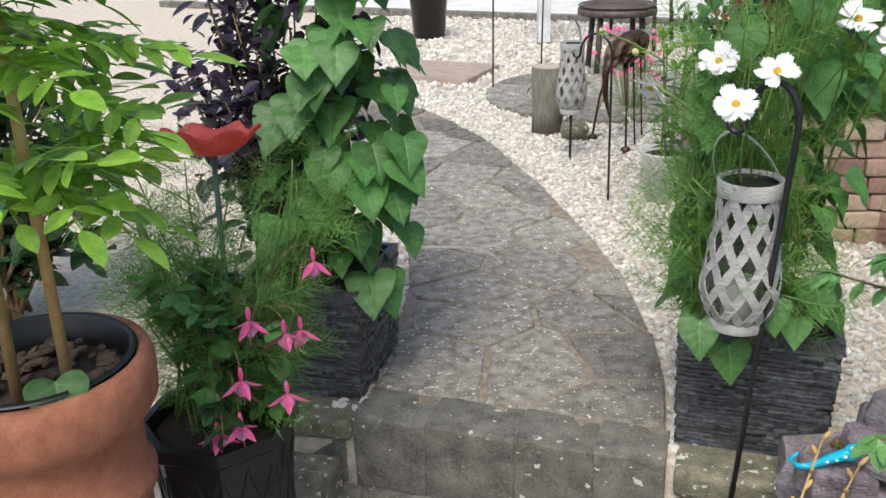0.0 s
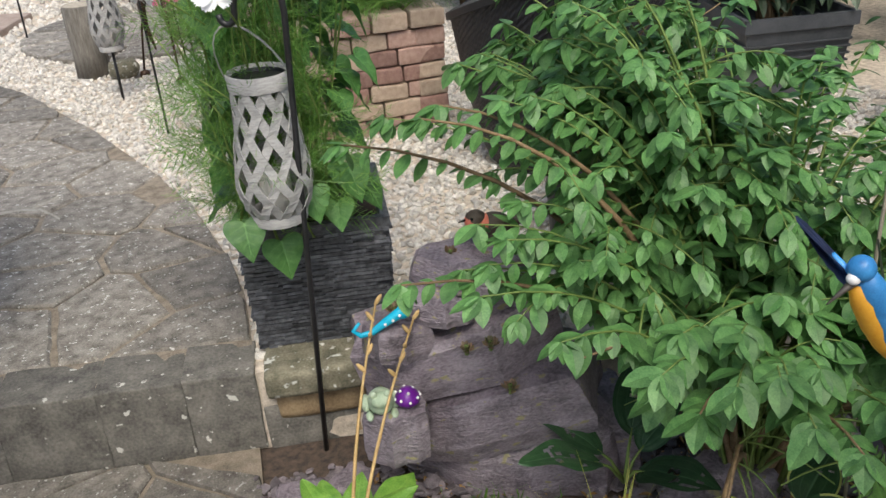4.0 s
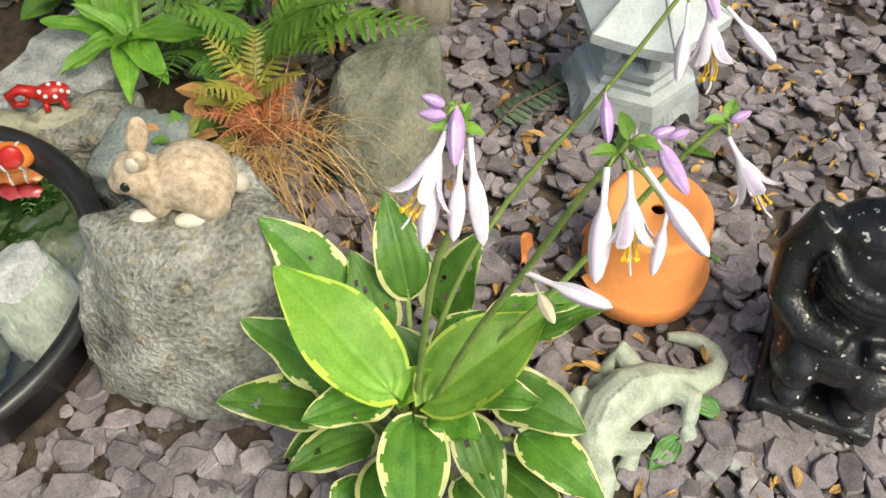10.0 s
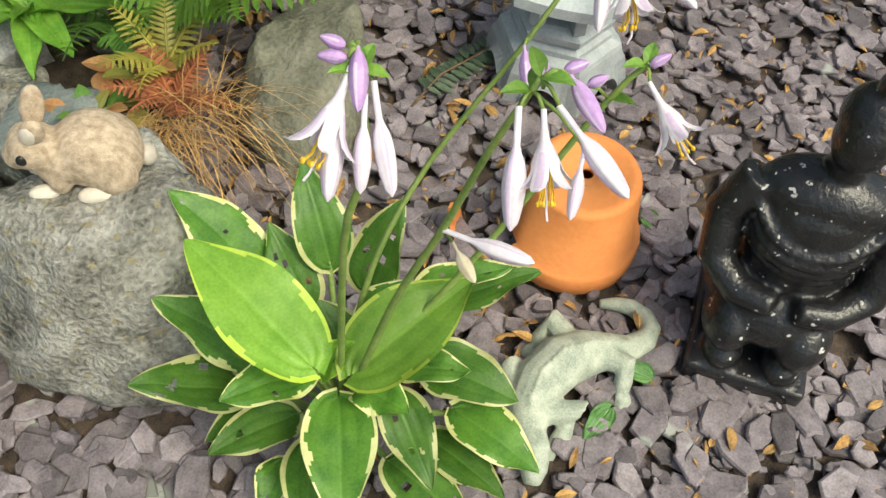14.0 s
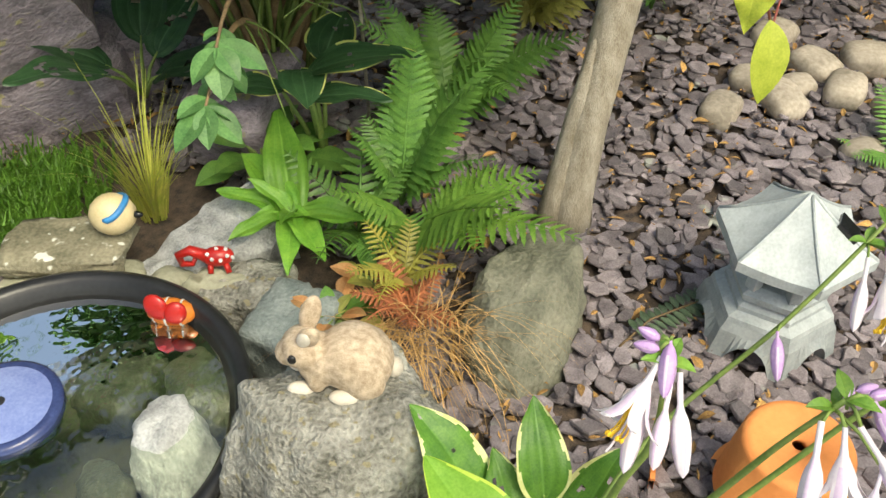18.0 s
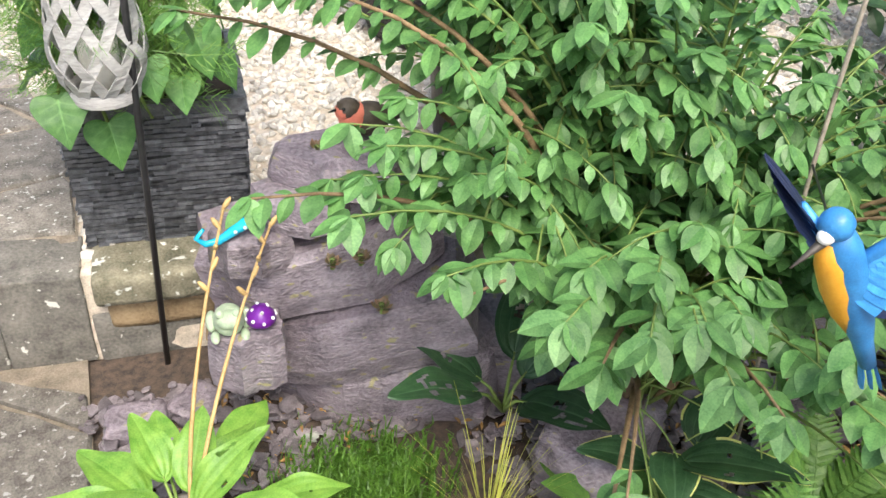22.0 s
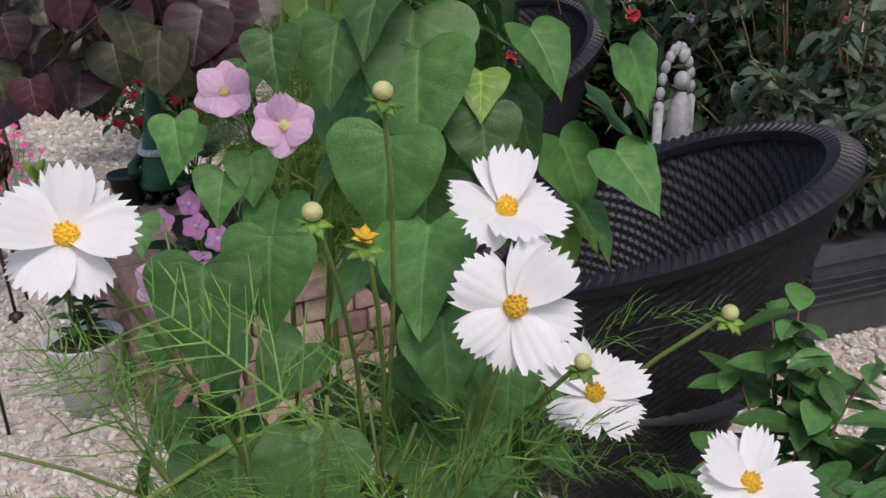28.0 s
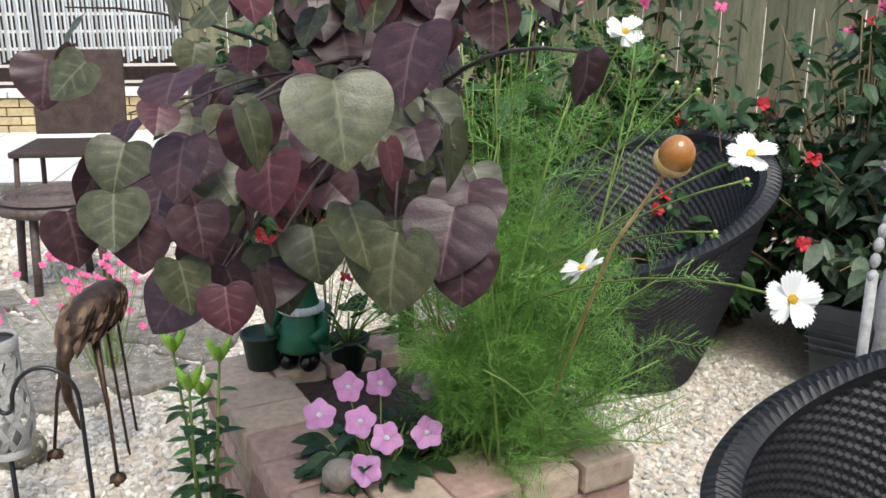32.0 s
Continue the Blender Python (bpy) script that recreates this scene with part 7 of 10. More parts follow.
ends += [(1.3 + 0.36 * r.random(), 0.6 + 0.12 * r.random(), 0.42 + 0.24 * r.random()) for k in range(12)] + [(0.88, 1.08, 0.6), (0.9, 1.16, 0.56), (0.95, 0.99, 0.55), (1.02, 0.87, 0.54), (1.1, 0.82, 0.52), (1.17, 0.75, 0.47), (1.29, 0.72, 0.46), (1.28, 0.6, 0.38), (1.27, 0.62, 0.46), (1.6, 0.66, 0.3), (0.86, 1.3, 0.72), (0.92, 1.12, 0.62)] + [(1.6 + 0.3 * r.random(), 0.72 + 0.2 * r.random(), 0.35 + 0.4 * r.random()) for k in range(12)]
ends += [(1.14 + 0.46 * r.random(), 1.25 + 0.27 * r.random(), 0.66 + 0.34 * r.random()) for k in range(30)]
ends += [(0.95, 1.12, 0.65), (0.99, 1.14, 0.63), (0.93, 1.17, 0.66)]
for k in range(168):
    if k < len(ends):
        e = Vector(ends[k])
    else:
        a, el = r.uniform(0.2, 2 * math.pi), r.uniform(-0.25, 1.3)
        rad = Vector((0.56, 0.47, 0.40)) * r.uniform(0.75, 1.05)
        el = max(el, 0.12 if math.sin(a) < 0 else -0.1)
        e = Vector((1.46, 1.22, 0.46)) + Vector((rad.x * math.cos(a) * math.cos(el), rad.y * math.sin(a) * math.cos(el), rad.z * math.sin(el)))
        if e.y > 1.58 and e.x < 1.35:
            e.x = r.uniform(1.25, 1.8)
    if e.x < 1.15 and e.y > 1.0:
        e.z = max(e.z, 0.6)
    if 0.85 < e.x < 1.3 and 1.2 < e.y < 1.6:
        e.z = max(e.z, 0.8)
    e -= S0
    start = Vector((r.uniform(-0.05, 0.05), r.uniform(-0.05, 0.05), 0.0))
    knee = Vector((e.x * 0.32, e.y * 0.32, max(e.z * 0.92, 0.3)))
    pts = [start * (1 - t) ** 2 + knee * 2 * t * (1 - t) + e * t * t for t in np.linspace(0, 1, 12)]
    if k < 16:
        part("branch", tube(pts, list(np.linspace(0.009, 0.0015, 12)), 6).mesh("branch", TWIG, True), shrub)
    else:
        twigs = tube(pts, list(np.linspace(0.005, 0.0012, 12)), 4, twigs)
    L = sum((pts[i + 1] - pts[i]).length for i in range(11))
    count = max(4, int(L * 0.72 / 0.034))
    runs = [(pts, 0.28, 1.0, count)]
    for side in range(3):
        q0 = r.uniform(0.4, 0.85)
        b = pts[int(q0 * 11)]
        tip = b + Vector((r.uniform(-1, 1), r.uniform(-1, 1), r.uniform(-0.5, 0.4))).normalized() * r.uniform(0.09, 0.18)
        sub = curve_points(b, tip, -0.015, 5)
        twigs = tube(sub, list(np.linspace(0.002, 0.001, 6)), 4, twigs)
        runs.append((sub, 0.25, 1.0, 4))
    for line, q0, q1, cnt in runs:
        for i in range(cnt):
            t = q0 + (q1 - q0) * (i + 0.5) / cnt
            x = t * (len(line) - 1)
            i0 = min(int(x), len(line) - 2)
            p = line[i0].lerp(line[i0 + 1], x - i0)
            d = (line[i0 + 1] - line[i0]).normalized()
            side = d.cross(Vector((0, 0, 1))).normalized()
            if i % 2:
                side = side * 0.5 + Vector((0, 0, 0.3))
            for sg in (-1, 1):
                way = d * 0.6 + side * sg * 0.8 + Vector((r.uniform(-0.2, 0.2), r.uniform(-0.2, 0.2), r.uniform(-0.7, -0.1)))
                spots.append(aim(p, way, r.uniform(-0.3, 0.3), r.uniform(0.6, 1.1) * (0.8 if p.z > 0.55 else 1.0)))
        p, d = line[-1], (line[-1] - line[-2]).normalized()
        for j in range(5):
            a = 1.257 * j + r.uniform(-0.3, 0.3)
            way = d * 0.5 + Vector((0.75 * math.cos(a), 0.75 * math.sin(a), r.uniform(-0.85, -0.25)))
            spots.append(aim(p, way, r.uniform(-0.2, 0.2), r.uniform(0.85, 1.15) * (0.8 if p.z > 0.55 else 1.0)))
part("twig", twigs.mesh("twig", STEM, True), shrub)["kind"] = "stuff"
# nothing grows in the shade under the twigs, nor against the rockery's face
spots = [m for m in spots if m.translation.z > (0.41 if m.translation.x + S0.x > 1.05 else 0.34 if m.translation.y + S0.y < 0.9 else 0.52)
         and not (0.95 < m.translation.x + S0.x < 1.2 and 1.34 < m.translation.y + S0.y < 1.5 and m.translation.z < 0.62)]
put_leaves(shrub, "leaf", sk, spots, 300, near=(-0.5, -0.3, 0.45))


# ---- climbing heart-leaved vines and feathery cosmos ----
def feather_mesh(L, seed):
    """A cosmos leaf: fine threads branching twice."""
    r = random.Random(seed)
    s = Shape()
    for k in range(9):
        q = 0.15 + 0.85 * k / 9
        b = Vector((0, q * L, 0.1 * L * math.sin(q * 3)))
        for sg in (-1, 1):
            d = Vector((sg * r.uniform(0.6, 1.0), r.uniform(0.5, 1.0), r.uniform(-0.5, 0.6))).normalized()
            l1 = L * r.uniform(0.28, 0.5) * (1.1 - 0.6 * q)
            e = b + d * l1
            ribbon(s, [b, b.lerp(e, 0.5) + Vector((0, 0, 0.04 * L)), e], 0.0013)
            for j in range(2):
                c = b.lerp(e, 0.35 + 0.3 * j)
                d2 = (d + Vector((r.uniform(-0.9, 0.9), r.uniform(0, 0.8), r.uniform(-0.7, 0.7)))).normalized()
                ribbon(s, [c, c + d2 * l1 * 0.3, c + d2 * l1 * 0.6 + Vector((0, 0, -0.03 * L))], 0.0011)
    ribbon(s, [(0, 0, 0), (0, L * 0.5, 0.06 * L), (0, L, 0.0)], 0.0022)
    return s.mesh("feathery_leaf", G_FEATHER)


FEATHERS = [feather_mesh(0.12, k) for k in range(4)]


def cosmos_mass(ob, base, box, stems, per, seed, singles=120, tops=()):
    """Upright cosmos stems with feathery leaves filling a box of ((x0, x1), (y0, y1), (z0, z1)), relative to ob."""
    r = random.Random(seed)
    o = ob.matrix_basis.translation
    spots = []
    st = Shape()
    for k in range(stems):
        b = Vector(base) + Vector((r.uniform(-0.09, 0.09), r.uniform(-0.09, 0.09), 0)) - o
        e = Vector((r.uniform(*box[0]), r.uniform(*box[1]), r.uniform(*box[2]))) - o
        pts = curve_points(b, e, 0, 7, (r.uniform(-0.03, 0.03), r.uniform(-0.03, 0.03), 0.02))
        st = tube(pts, list(np.linspace(0.0032, 0.0012, 8)), 5, st)
        for i in range(per):
            t = r.uniform(0.12, 1.0) * 7
            i0 = min(int(t), 6)
            p = pts[i0].lerp(pts[i0 + 1], t - i0)
            a = r.random() * 6.283
            spots.append(aim(p, Vector((math.cos(a), math.sin(a), r.uniform(-0.2, 0.9))), r.random() * 6, r.uniform(0.7, 1.25)))
    part("stem", st.mesh("stem", STEM, True), ob)["kind"] = "stuff"
    r.shuffle(spots)
    put_leaves(ob, "feathery_leaf", FEATHERS, spots, singles)


def petal(L, wide, cup, notch, k=0):
    """A petal along +y: pleated, with a raggedly toothed end, or a pointed one for a notch below 0."""
    v = []
    for j in range(8):
        q = j / 7
        for i in range(13):
            u = i / 6 - 1
            w = wide * (0.2 + 0.8 * math.sin(min(1, q * 1.2) * 1.57)) if notch > 0 else wide * (math.sin(math.pi * (0.06 + (0.94 if notch else 0.78) * q ** 0.9)) * 0.95 + 0.05)
            tooth = (0.35, -0.9, 0.25, -0.5, 0.6, -1.1, 0.5, -1.0, 0.6, -0.6, 0.2, -0.8, 0.3)[(i + k) % 13]
            y = q * (1 - 0.14 * u * u * q) + (notch * q ** 5 * tooth if notch > 0 else 0)
            v.append((u * w * L + 0.05 * L * math.sin(k * 2.1) * q * q, y * L, L * (cup * q * q - 0.16 * q ** 4 + 0.022 * math.cos(u * 12.6) * q - 0.1 * u * u * math.cos(k))))
    return v, [(j * 13 + i, j * 13 + i + 1, j * 13 + i + 14, j * 13 + i + 13) for j in range(7) for i in range(12)]


def daisy(rad, mat, center, petals=8, frill=True, cup=0.15):
    """A cosmos flower facing +z: broad ragged petals at uneven angles round a pollen disc."""
    s = Shape()
    for k in range(petals):
        wild = (k * 0.618) % 1
        v, f = petal(rad * (0.88 + 0.16 * wild), 0.31 + 0.06 * wild, cup * (0.4 + 1.2 * wild), 0.1, k) if frill is True else petal(rad, 0.36 if not frill else 0.5, cup, -0.25 if not frill else 0.0)
        s.add(v, f, Matrix.Rotation(2 * math.pi * (k + 0.2 * math.sin(k * 3)) / petals, 4, "Z") @ pose(0, 0, 0.0012 * (k % 2), (2 + 22 * wild) if frill is True else 6 + 11 * (k % 2), 8 * math.sin(k * 1.7), 5 * math.sin(k * 5)))
    ball(s, (0, 0, rad * 0.08), (rad * 0.17, rad * 0.17, rad * 0.13), 1)
    for k in range(22):
        a, q = k * 2.4, rad * 0.17 * math.sqrt(k / 22)
        ball(s, (q * math.cos(a), q * math.sin(a), rad * (0.21 - 0.04 * k / 22)), (rad * 0.026, rad * 0.026, rad * 0.04), 1, seg=6, rings=5)
    return s.mesh("flower", [mat, center], True)


def facing(p, n, roll=0.0, size=1.0):
    """A pose at p with +z along n."""
    return Matrix.Translation(p) @ Vector(n).to_track_quat("Z", "Y").to_matrix().to_4x4() @ Matrix.Rotation(roll, 4, "Z") @ Matrix.Diagonal((size, size, size, 1))


def vine(name, at, label, box, canes, count, kinds, seed, singles=300, inner=0.0, out=(0, -1), sizes=(0.6, 1.25)):
    """Heart leaves hanging on a tall thicket of stems."""
    ob = thing(name, at, label, "climber")
    o = Vector(at)
    r = random.Random(seed)
    st = Shape()
    for b, t in canes:
        st = tube(curve_points(Vector(b) - o, Vector(t) - o, 0, 8, (r.uniform(-0.04, 0.04), r.uniform(-0.04, 0.04), 0)), 0.0024, 6, st)
    part("stem", st.mesh("stem", STEM, True), ob)["kind"] = "stuff"
    spots = []
    for k in range(count):
        p = Vector((r.uniform(*box[0]), r.uniform(*box[1]), r.uniform(*box[2])))
        c = Vector(((box[0][0] + box[0][1]) / 2, (box[1][0] + box[1][1]) / 2, p.z))
        way = (p - c).normalized() if (p - c).length > 1e-3 else Vector((0, -1, 0))
        d = Vector((way.x + out[0] * 0.5 + r.uniform(-0.5, 0.5), way.y + out[1] * 0.5 + r.uniform(-0.5, 0.5), r.uniform(-1.8, -0.6)))
        spots.append(aim(p - o, d, r.uniform(-0.35, 0.35), r.uniform(*sizes)))
    put_leaves(ob, "leaf", kinds, spots, singles)
    return ob


HK = [leaf_mesh("leaf", HEART, 0.09, [G_HEART], 1.1, 0.12, 0.22, False, 0.03), leaf_mesh("leaf", HEART, 0.08, [G_HEART], 1.12, 0.24, 0.3, False, 0.04), leaf_mesh("leaf", HEART, 0.092, [G_HEART], 1.08, 0.08, 0.15, False, 0.05)]
HY = [leaf_mesh("leaf", HEART, 0.075, [G_HEART_Y], 0.98, 0.18, 0.25, False, 0.04)]

# right planter
cos_r = thing("cosmos_plant", (0.9, 1.84, 0.44), "white cosmos with feathery leaves growing in the slate-effect planter", "flowering plant")
cosmos_mass(cos_r, (0.86, 1.80, 0.44), ((0.66, 0.98), (1.56, 1.95), (0.62, 1.12)), 22, 13, 41, 150)
cosmos_mass(cos_r, (0.82, 1.75, 0.5), ((0.68, 0.86), (1.58, 1.72), (0.95, 1.14)), 12, 9, 47, 60)
cosmos_mass(cos_r, (0.84, 1.80, 0.44), ((0.66, 0.76), (1.62, 1.85), (0.5, 0.9)), 9, 11, 42, 60)
FLOWER = [daisy(0.036, PETAL_W, POLLEN, 8), daisy(0.035, PETAL_W, POLLEN, 9)]
o = Vector((0.9, 1.84, 0.44))
for k, (p, n) in enumerate((((0.689, 1.472, 0.975), (-0.35, -0.6, 0.75)), ((0.704, 1.609, 1.012), (-0.3, -0.5, 0.8)), ((0.763, 1.517, 1.011), (-0.2, -0.5, 0.85)),
                            ((0.657, 1.69, 1.212), (-0.25, -0.7, 0.6)), ((0.824, 1.566, 1.165), (-0.4, -0.7, 0.55)), ((0.85, 1.6, 1.2), (-0.1, -0.5, 0.8)), ((0.906, 1.582, 1.074), (-0.2, -0.4, 0.85)),
                            ((0.927, 1.489, 1.051), (-0.1, -0.5, 0.8)), ((0.618, 1.677, 0.963), (-0.4, -0.1, -0.5)))):
    base = o + Vector((-0.05 + 0.01 * k, -0.06, 0.1))
    st = part("flower_stem", tube(curve_points(base - o, Vector(p) - o - Vector(n) * 0.006, 0, 7, (0.02, 0.02, 0.05)), 0.0018, 6).mesh("stem", STEM, True), cos_r)
    part("flower", FLOWER[k % 2], st, "white cosmos flower with a yellow eye", facing(Vector(p) - o, n, k * 0.7))
s = Shape()
ball(s, (0, 0, 0), (0.005, 0.005, 0.0045))
BUD = s.mesh("bud", [leafy("pale yellow bud", (0.6, 0.6, 0.2), (0.8, 0.78, 0.42), vary=0.1)], True)
SEP = daisy(0.009, G_FERN, G_FERN, 8, False, -0.3)
DEAD = daisy(0.007, POLLEN, POLLEN, 8, False, 0.2)
for p, kind in (((0.747, 1.621, 1.22), 0), ((0.79, 1.62, 1.27), 0), ((0.76, 1.599, 1.21), 1), ((0.58, 1.93, 1.02), 0), ((0.87, 1.56, 1.12), 0), ((0.96, 1.53, 1.13), 0)):
    st = part("flower_stem", tube(curve_points(Vector((-0.06, -0.08, 0.35)), Vector(p) - o, 0, 6, (0.02, 0, 0.03)), 0.0015, 6).mesh("stem", STEM, True), cos_r)
    part("bud" if not kind else "dead_flower", BUD if not kind else DEAD, st, "", facing(Vector(p) - o, (0, -0.3, 1)))
    part("sepal", SEP, st, "", facing(Vector(p) - o - Vector((0, 0, 0.006)), (0, -0.3, 1)))
arch = [Vector(p) - o for p in ((0.882, 1.766, 0.987), (0.765, 1.763, 1.018), (0.684, 1.741, 1.019), (0.624, 1.706, 1.015), (0.591, 1.696, 1.018))]
st = part("flower_stem", tube([arch[0] - Vector((-0.02, -0.02, 0.14)), *arch], [0.0022, 0.0022, 0.002, 0.0018, 0.0016, 0.0014], 7).mesh("stem", STEM, True), cos_r, "long stem arching down to a closed bud")
part("bud", BUD, st, "", facing(arch[-1], (-0.6, -0.3, -0.7), 0, 1.3))
part("sepal", SEP, st, "", facing(arch[-1] + Vector((0.004, 0.002, 0.005)), (-0.6, -0.3, -0.7)))
vine("morning_glory", (0.9, 1.88, 0.44), "climbing vine with big green heart-shaped leaves in the planter", ((0.74, 1.0), (1.7, 1.9), (0.5, 1.05)),
     (((0.85, 1.85, 0.44), (0.92, 1.8, 1.45)), ((0.93, 1.8, 0.44), (0.88, 1.78, 1.4)), ((0.9, 1.92, 0.44), (0.9, 1.85, 1.5))), 120, HK, 51)
big = vine("morning_glory", (0.88, 1.84, 0.44), "tall clump of large heart-shaped vine leaves above the cosmos", ((0.86, 1.06), (1.66, 1.86), (1.08, 1.5)),
           (((0.88, 1.84, 0.44), (0.87, 1.8, 1.55)),), 84, HK * 2 + HY, 52, sizes=(0.45, 0.8), out=(-0.6, -0.6))
for p, d, sc in (((0.705, 1.6, 0.56), (-0.1, -0.6, -0.8), 0.8), ((0.775, 1.635, 0.49), (0.05, -0.5, -1), 0.85), ((0.93, 1.66, 0.6), (0.1, -0.6, -0.7), 0.9), ((0.97, 1.68, 0.54), (0.3, -0.6, -0.6), 0.7), ((0.9, 1.65, 0.53), (-0.2, -0.6, -0.7), 0.65), ((0.84, 1.62, 0.58), (0, -0.6, -0.8), 0.7)):
    part("leaf", HK[0], big, "", aim(Vector(p) - Vector((0.88, 1.84, 0.44)), d, 0.1, sc))
r = random.Random(57)
for k, (x, y, z, sc) in enumerate(((0.89, 1.721, 1.288, 1.0), (0.859, 1.71, 1.218, 1.05), (0.905, 1.678, 1.23, 0.6), (0.853, 1.749, 1.283, 0.7), (0.82, 1.773, 1.277, 0.55), (0.752, 1.761, 1.148, 0.95),
                                   (0.788, 1.74, 1.163, 0.8), (0.76, 1.82, 1.09, 0.45), (0.74, 1.81, 1.03, 0.45), (0.774, 1.69, 1.045, 0.9), (0.762, 1.797, 1.231, 0.45), (0.854, 1.66, 1.116, 0.75),
                                   (0.878, 1.625, 1.086, 0.5), (0.75, 1.85, 1.07, 0.4), (0.74, 1.77, 1.02, 0.55))):
    part("leaf", HK[k % 3], big, "", aim(Vector((x, y, z)) - Vector((0.88, 1.84, 0.44)), (-0.35 + r.uniform(-0.2, 0.2), -0.4 + r.uniform(-0.25, 0.25), -1), r.uniform(-0.3, 0.3), sc * 0.85))
for k, (x, y, z, sc) in enumerate(((0.885, 1.832, 1.305, 0.75), (0.895, 1.819, 1.295, 0.65), (0.889, 1.803, 1.251, 0.5), (0.796, 1.862, 1.207, 0.5), (0.809, 1.837, 1.178, 0.55), (0.861, 1.813, 1.221, 0.5),
                                   (0.825, 1.828, 1.188, 0.45), (0.865, 1.785, 1.17, 0.45), (0.757, 1.868, 1.15, 0.35), (0.839, 1.845, 1.248, 0.45), (0.914, 1.825, 1.342, 0.8), (0.892, 1.849, 1.352, 0.6),
                                   (0.833, 1.807, 1.159, 0.7), (0.888, 1.784, 1.209, 0.6))):
    part("leaf", HY[0] if k in (0, 1, 2, 5, 7, 10, 11, 13) else HK[k % 3], big, "", aim(Vector((x, y, z)) - Vector((0.88, 1.84, 0.44)), (-0.5 + r.uniform(-0.2, 0.2), -0.35 + r.uniform(-0.3, 0.3), -0.9), r.uniform(-0.35, 0.35), sc * 0.88))
CLEM = daisy(0.021, leafy("pale pink petal", (0.7, 0.42, 0.62), (0.84, 0.6, 0.76), vary=0.08, rough=0.6, through_light=0.3, bump=0.2), paint("greenish cream stamens", (0.6, 0.55, 0.2), (0.75, 0.72, 0.4), size=0.004, rough=0.9, bump=1.0), 6, "round", 0.25)
for k, (p, n) in enumerate((((0.808, 1.819, 1.236), (-0.6, -0.6, 0.5)), ((0.818, 1.764, 1.222), (-0.6, -0.7, 0.4)), ((0.74, 1.79, 1.13), (-0.6, -0.6, 0.2)))):
    part("flower", CLEM, big, "pink six-petalled flower", facing(Vector(p) - Vector((0.88, 1.84, 0.44)), n, k))

# left planter, fuchsia pot, tall terracotta pot
vine("morning_glory", (-0.02, 2.19, 0.44), "vine with green heart-shaped leaves climbing out of the planter", ((-0.1, 0.2), (2.0, 2.28), (0.46, 1.35)),
     (((0.0, 2.15, 0.44), (0.05, 2.12, 1.4)), ((0.06, 2.2, 0.44), (0.08, 2.15, 1.4)), ((-0.06, 2.2, 0.44), (0.0, 2.2, 1.4))), 190, HK, 53)
pk = [leaf_mesh("leaf", OVAL, 0.05, [G_PURPLE], 1.1, 0.2, 0.2), leaf_mesh("leaf", OVAL, 0.035, [G_PURPLE], 1.2, 0.3, 0.3)]
smoke = thing("purple_shrub", (-0.09, 2.34, TOP), "dark purple-leaved shrub behind the slate-effect planter", "shrub")
r = random.Random(61)
spots, st = [], Shape()
for k in range(26):
    e = Vector((r.uniform(-0.24, 0.2), r.uniform(-0.28, 0.15), r.uniform(0.55, 1.25)))
    pts = curve_points((r.uniform(-0.02, 0.02), 0, 0), e, 0, 8, (0, 0, 0.05))
    st = tube(pts, list(np.linspace(0.006, 0.0015, 9)), 5, st)
    for i in range(70):
        t = r.uniform(3.0, 8)
        p = pts[min(int(t), 7)].lerp(pts[min(int(t) + 1, 8)], t % 1) + Vector((r.gauss(0, 0.03), r.gauss(0, 0.03), r.gauss(0, 0.03)))
        spots.append(aim(p, Vector((r.uniform(-1, 1), r.uniform(-1, 1), r.uniform(-0.6, 0.5))), r.uniform(-0.5, 0.5), r.uniform(0.7, 1.3)))
part("stem", st.mesh("stem", TWIG, True), smoke)["kind"] = "stuff"
put_leaves(smoke, "leaf", pk, spots, 200, near=(0.1, -0.5, 0.7))

fu = thing("lattice_pot", (-0.165, 1.63, 0.0), "black eight-sided plastic pot with a raised diamond lattice", "pot", turn=10)
part("body", lathe([(0, 0), (0.105, 0), (0.135, 0.36), (0.145, 0.37), (0.145, 0.395), (0.13, 0.395), (0.125, 0.36), (0, 0.35)], 8).mesh("pot", BLACKPLASTIC), fu)
for k in range(8):
    m8 = Matrix.Rotation(radians(45 * k + 22.5), 4, "Z")
    for a, b in (((-0.04, 0.03), (0.045, 0.33)), ((0.04, 0.03), (-0.045, 0.33)), ((-0.045, 0.18), (0.0, 0.34)), ((0.045, 0.18), (0.0, 0.34)), ((-0.042, 0.18), (0, 0.02)), ((0.042, 0.18), (0, 0.02))):
        R = lambda z: (0.105 + 0.03 * z / 0.36) * math.cos(math.pi / 8) + 0.001
        part("lattice_bar", tube([(R(a[1]), a[0], a[1]), (R(b[1]), b[0], b[1])], 0.003, 5).mesh("bar", BLACKPLASTIC), fu, "", m8)
part("soil", lathe([(0, 0.372), (0.06, 0.37), (0.126, 0.364)], 12).mesh("soil", SOIL, True), fu)
fuchsia = thing("fuchsia", (-0.15, 1.63, 0.365), "fuchsia with dark green leaves and hanging pink flowers", "flowering plant")
fk = [leaf_mesh("leaf", OVAL, 0.04, [G_HEART], 1.3, 0.2, 0.2), leaf_mesh("leaf", OVAL, 0.034, [G_DEEP], 1.3, 0.2, 0.3)]
r = random.Random(71)
spots, st = [], Shape()
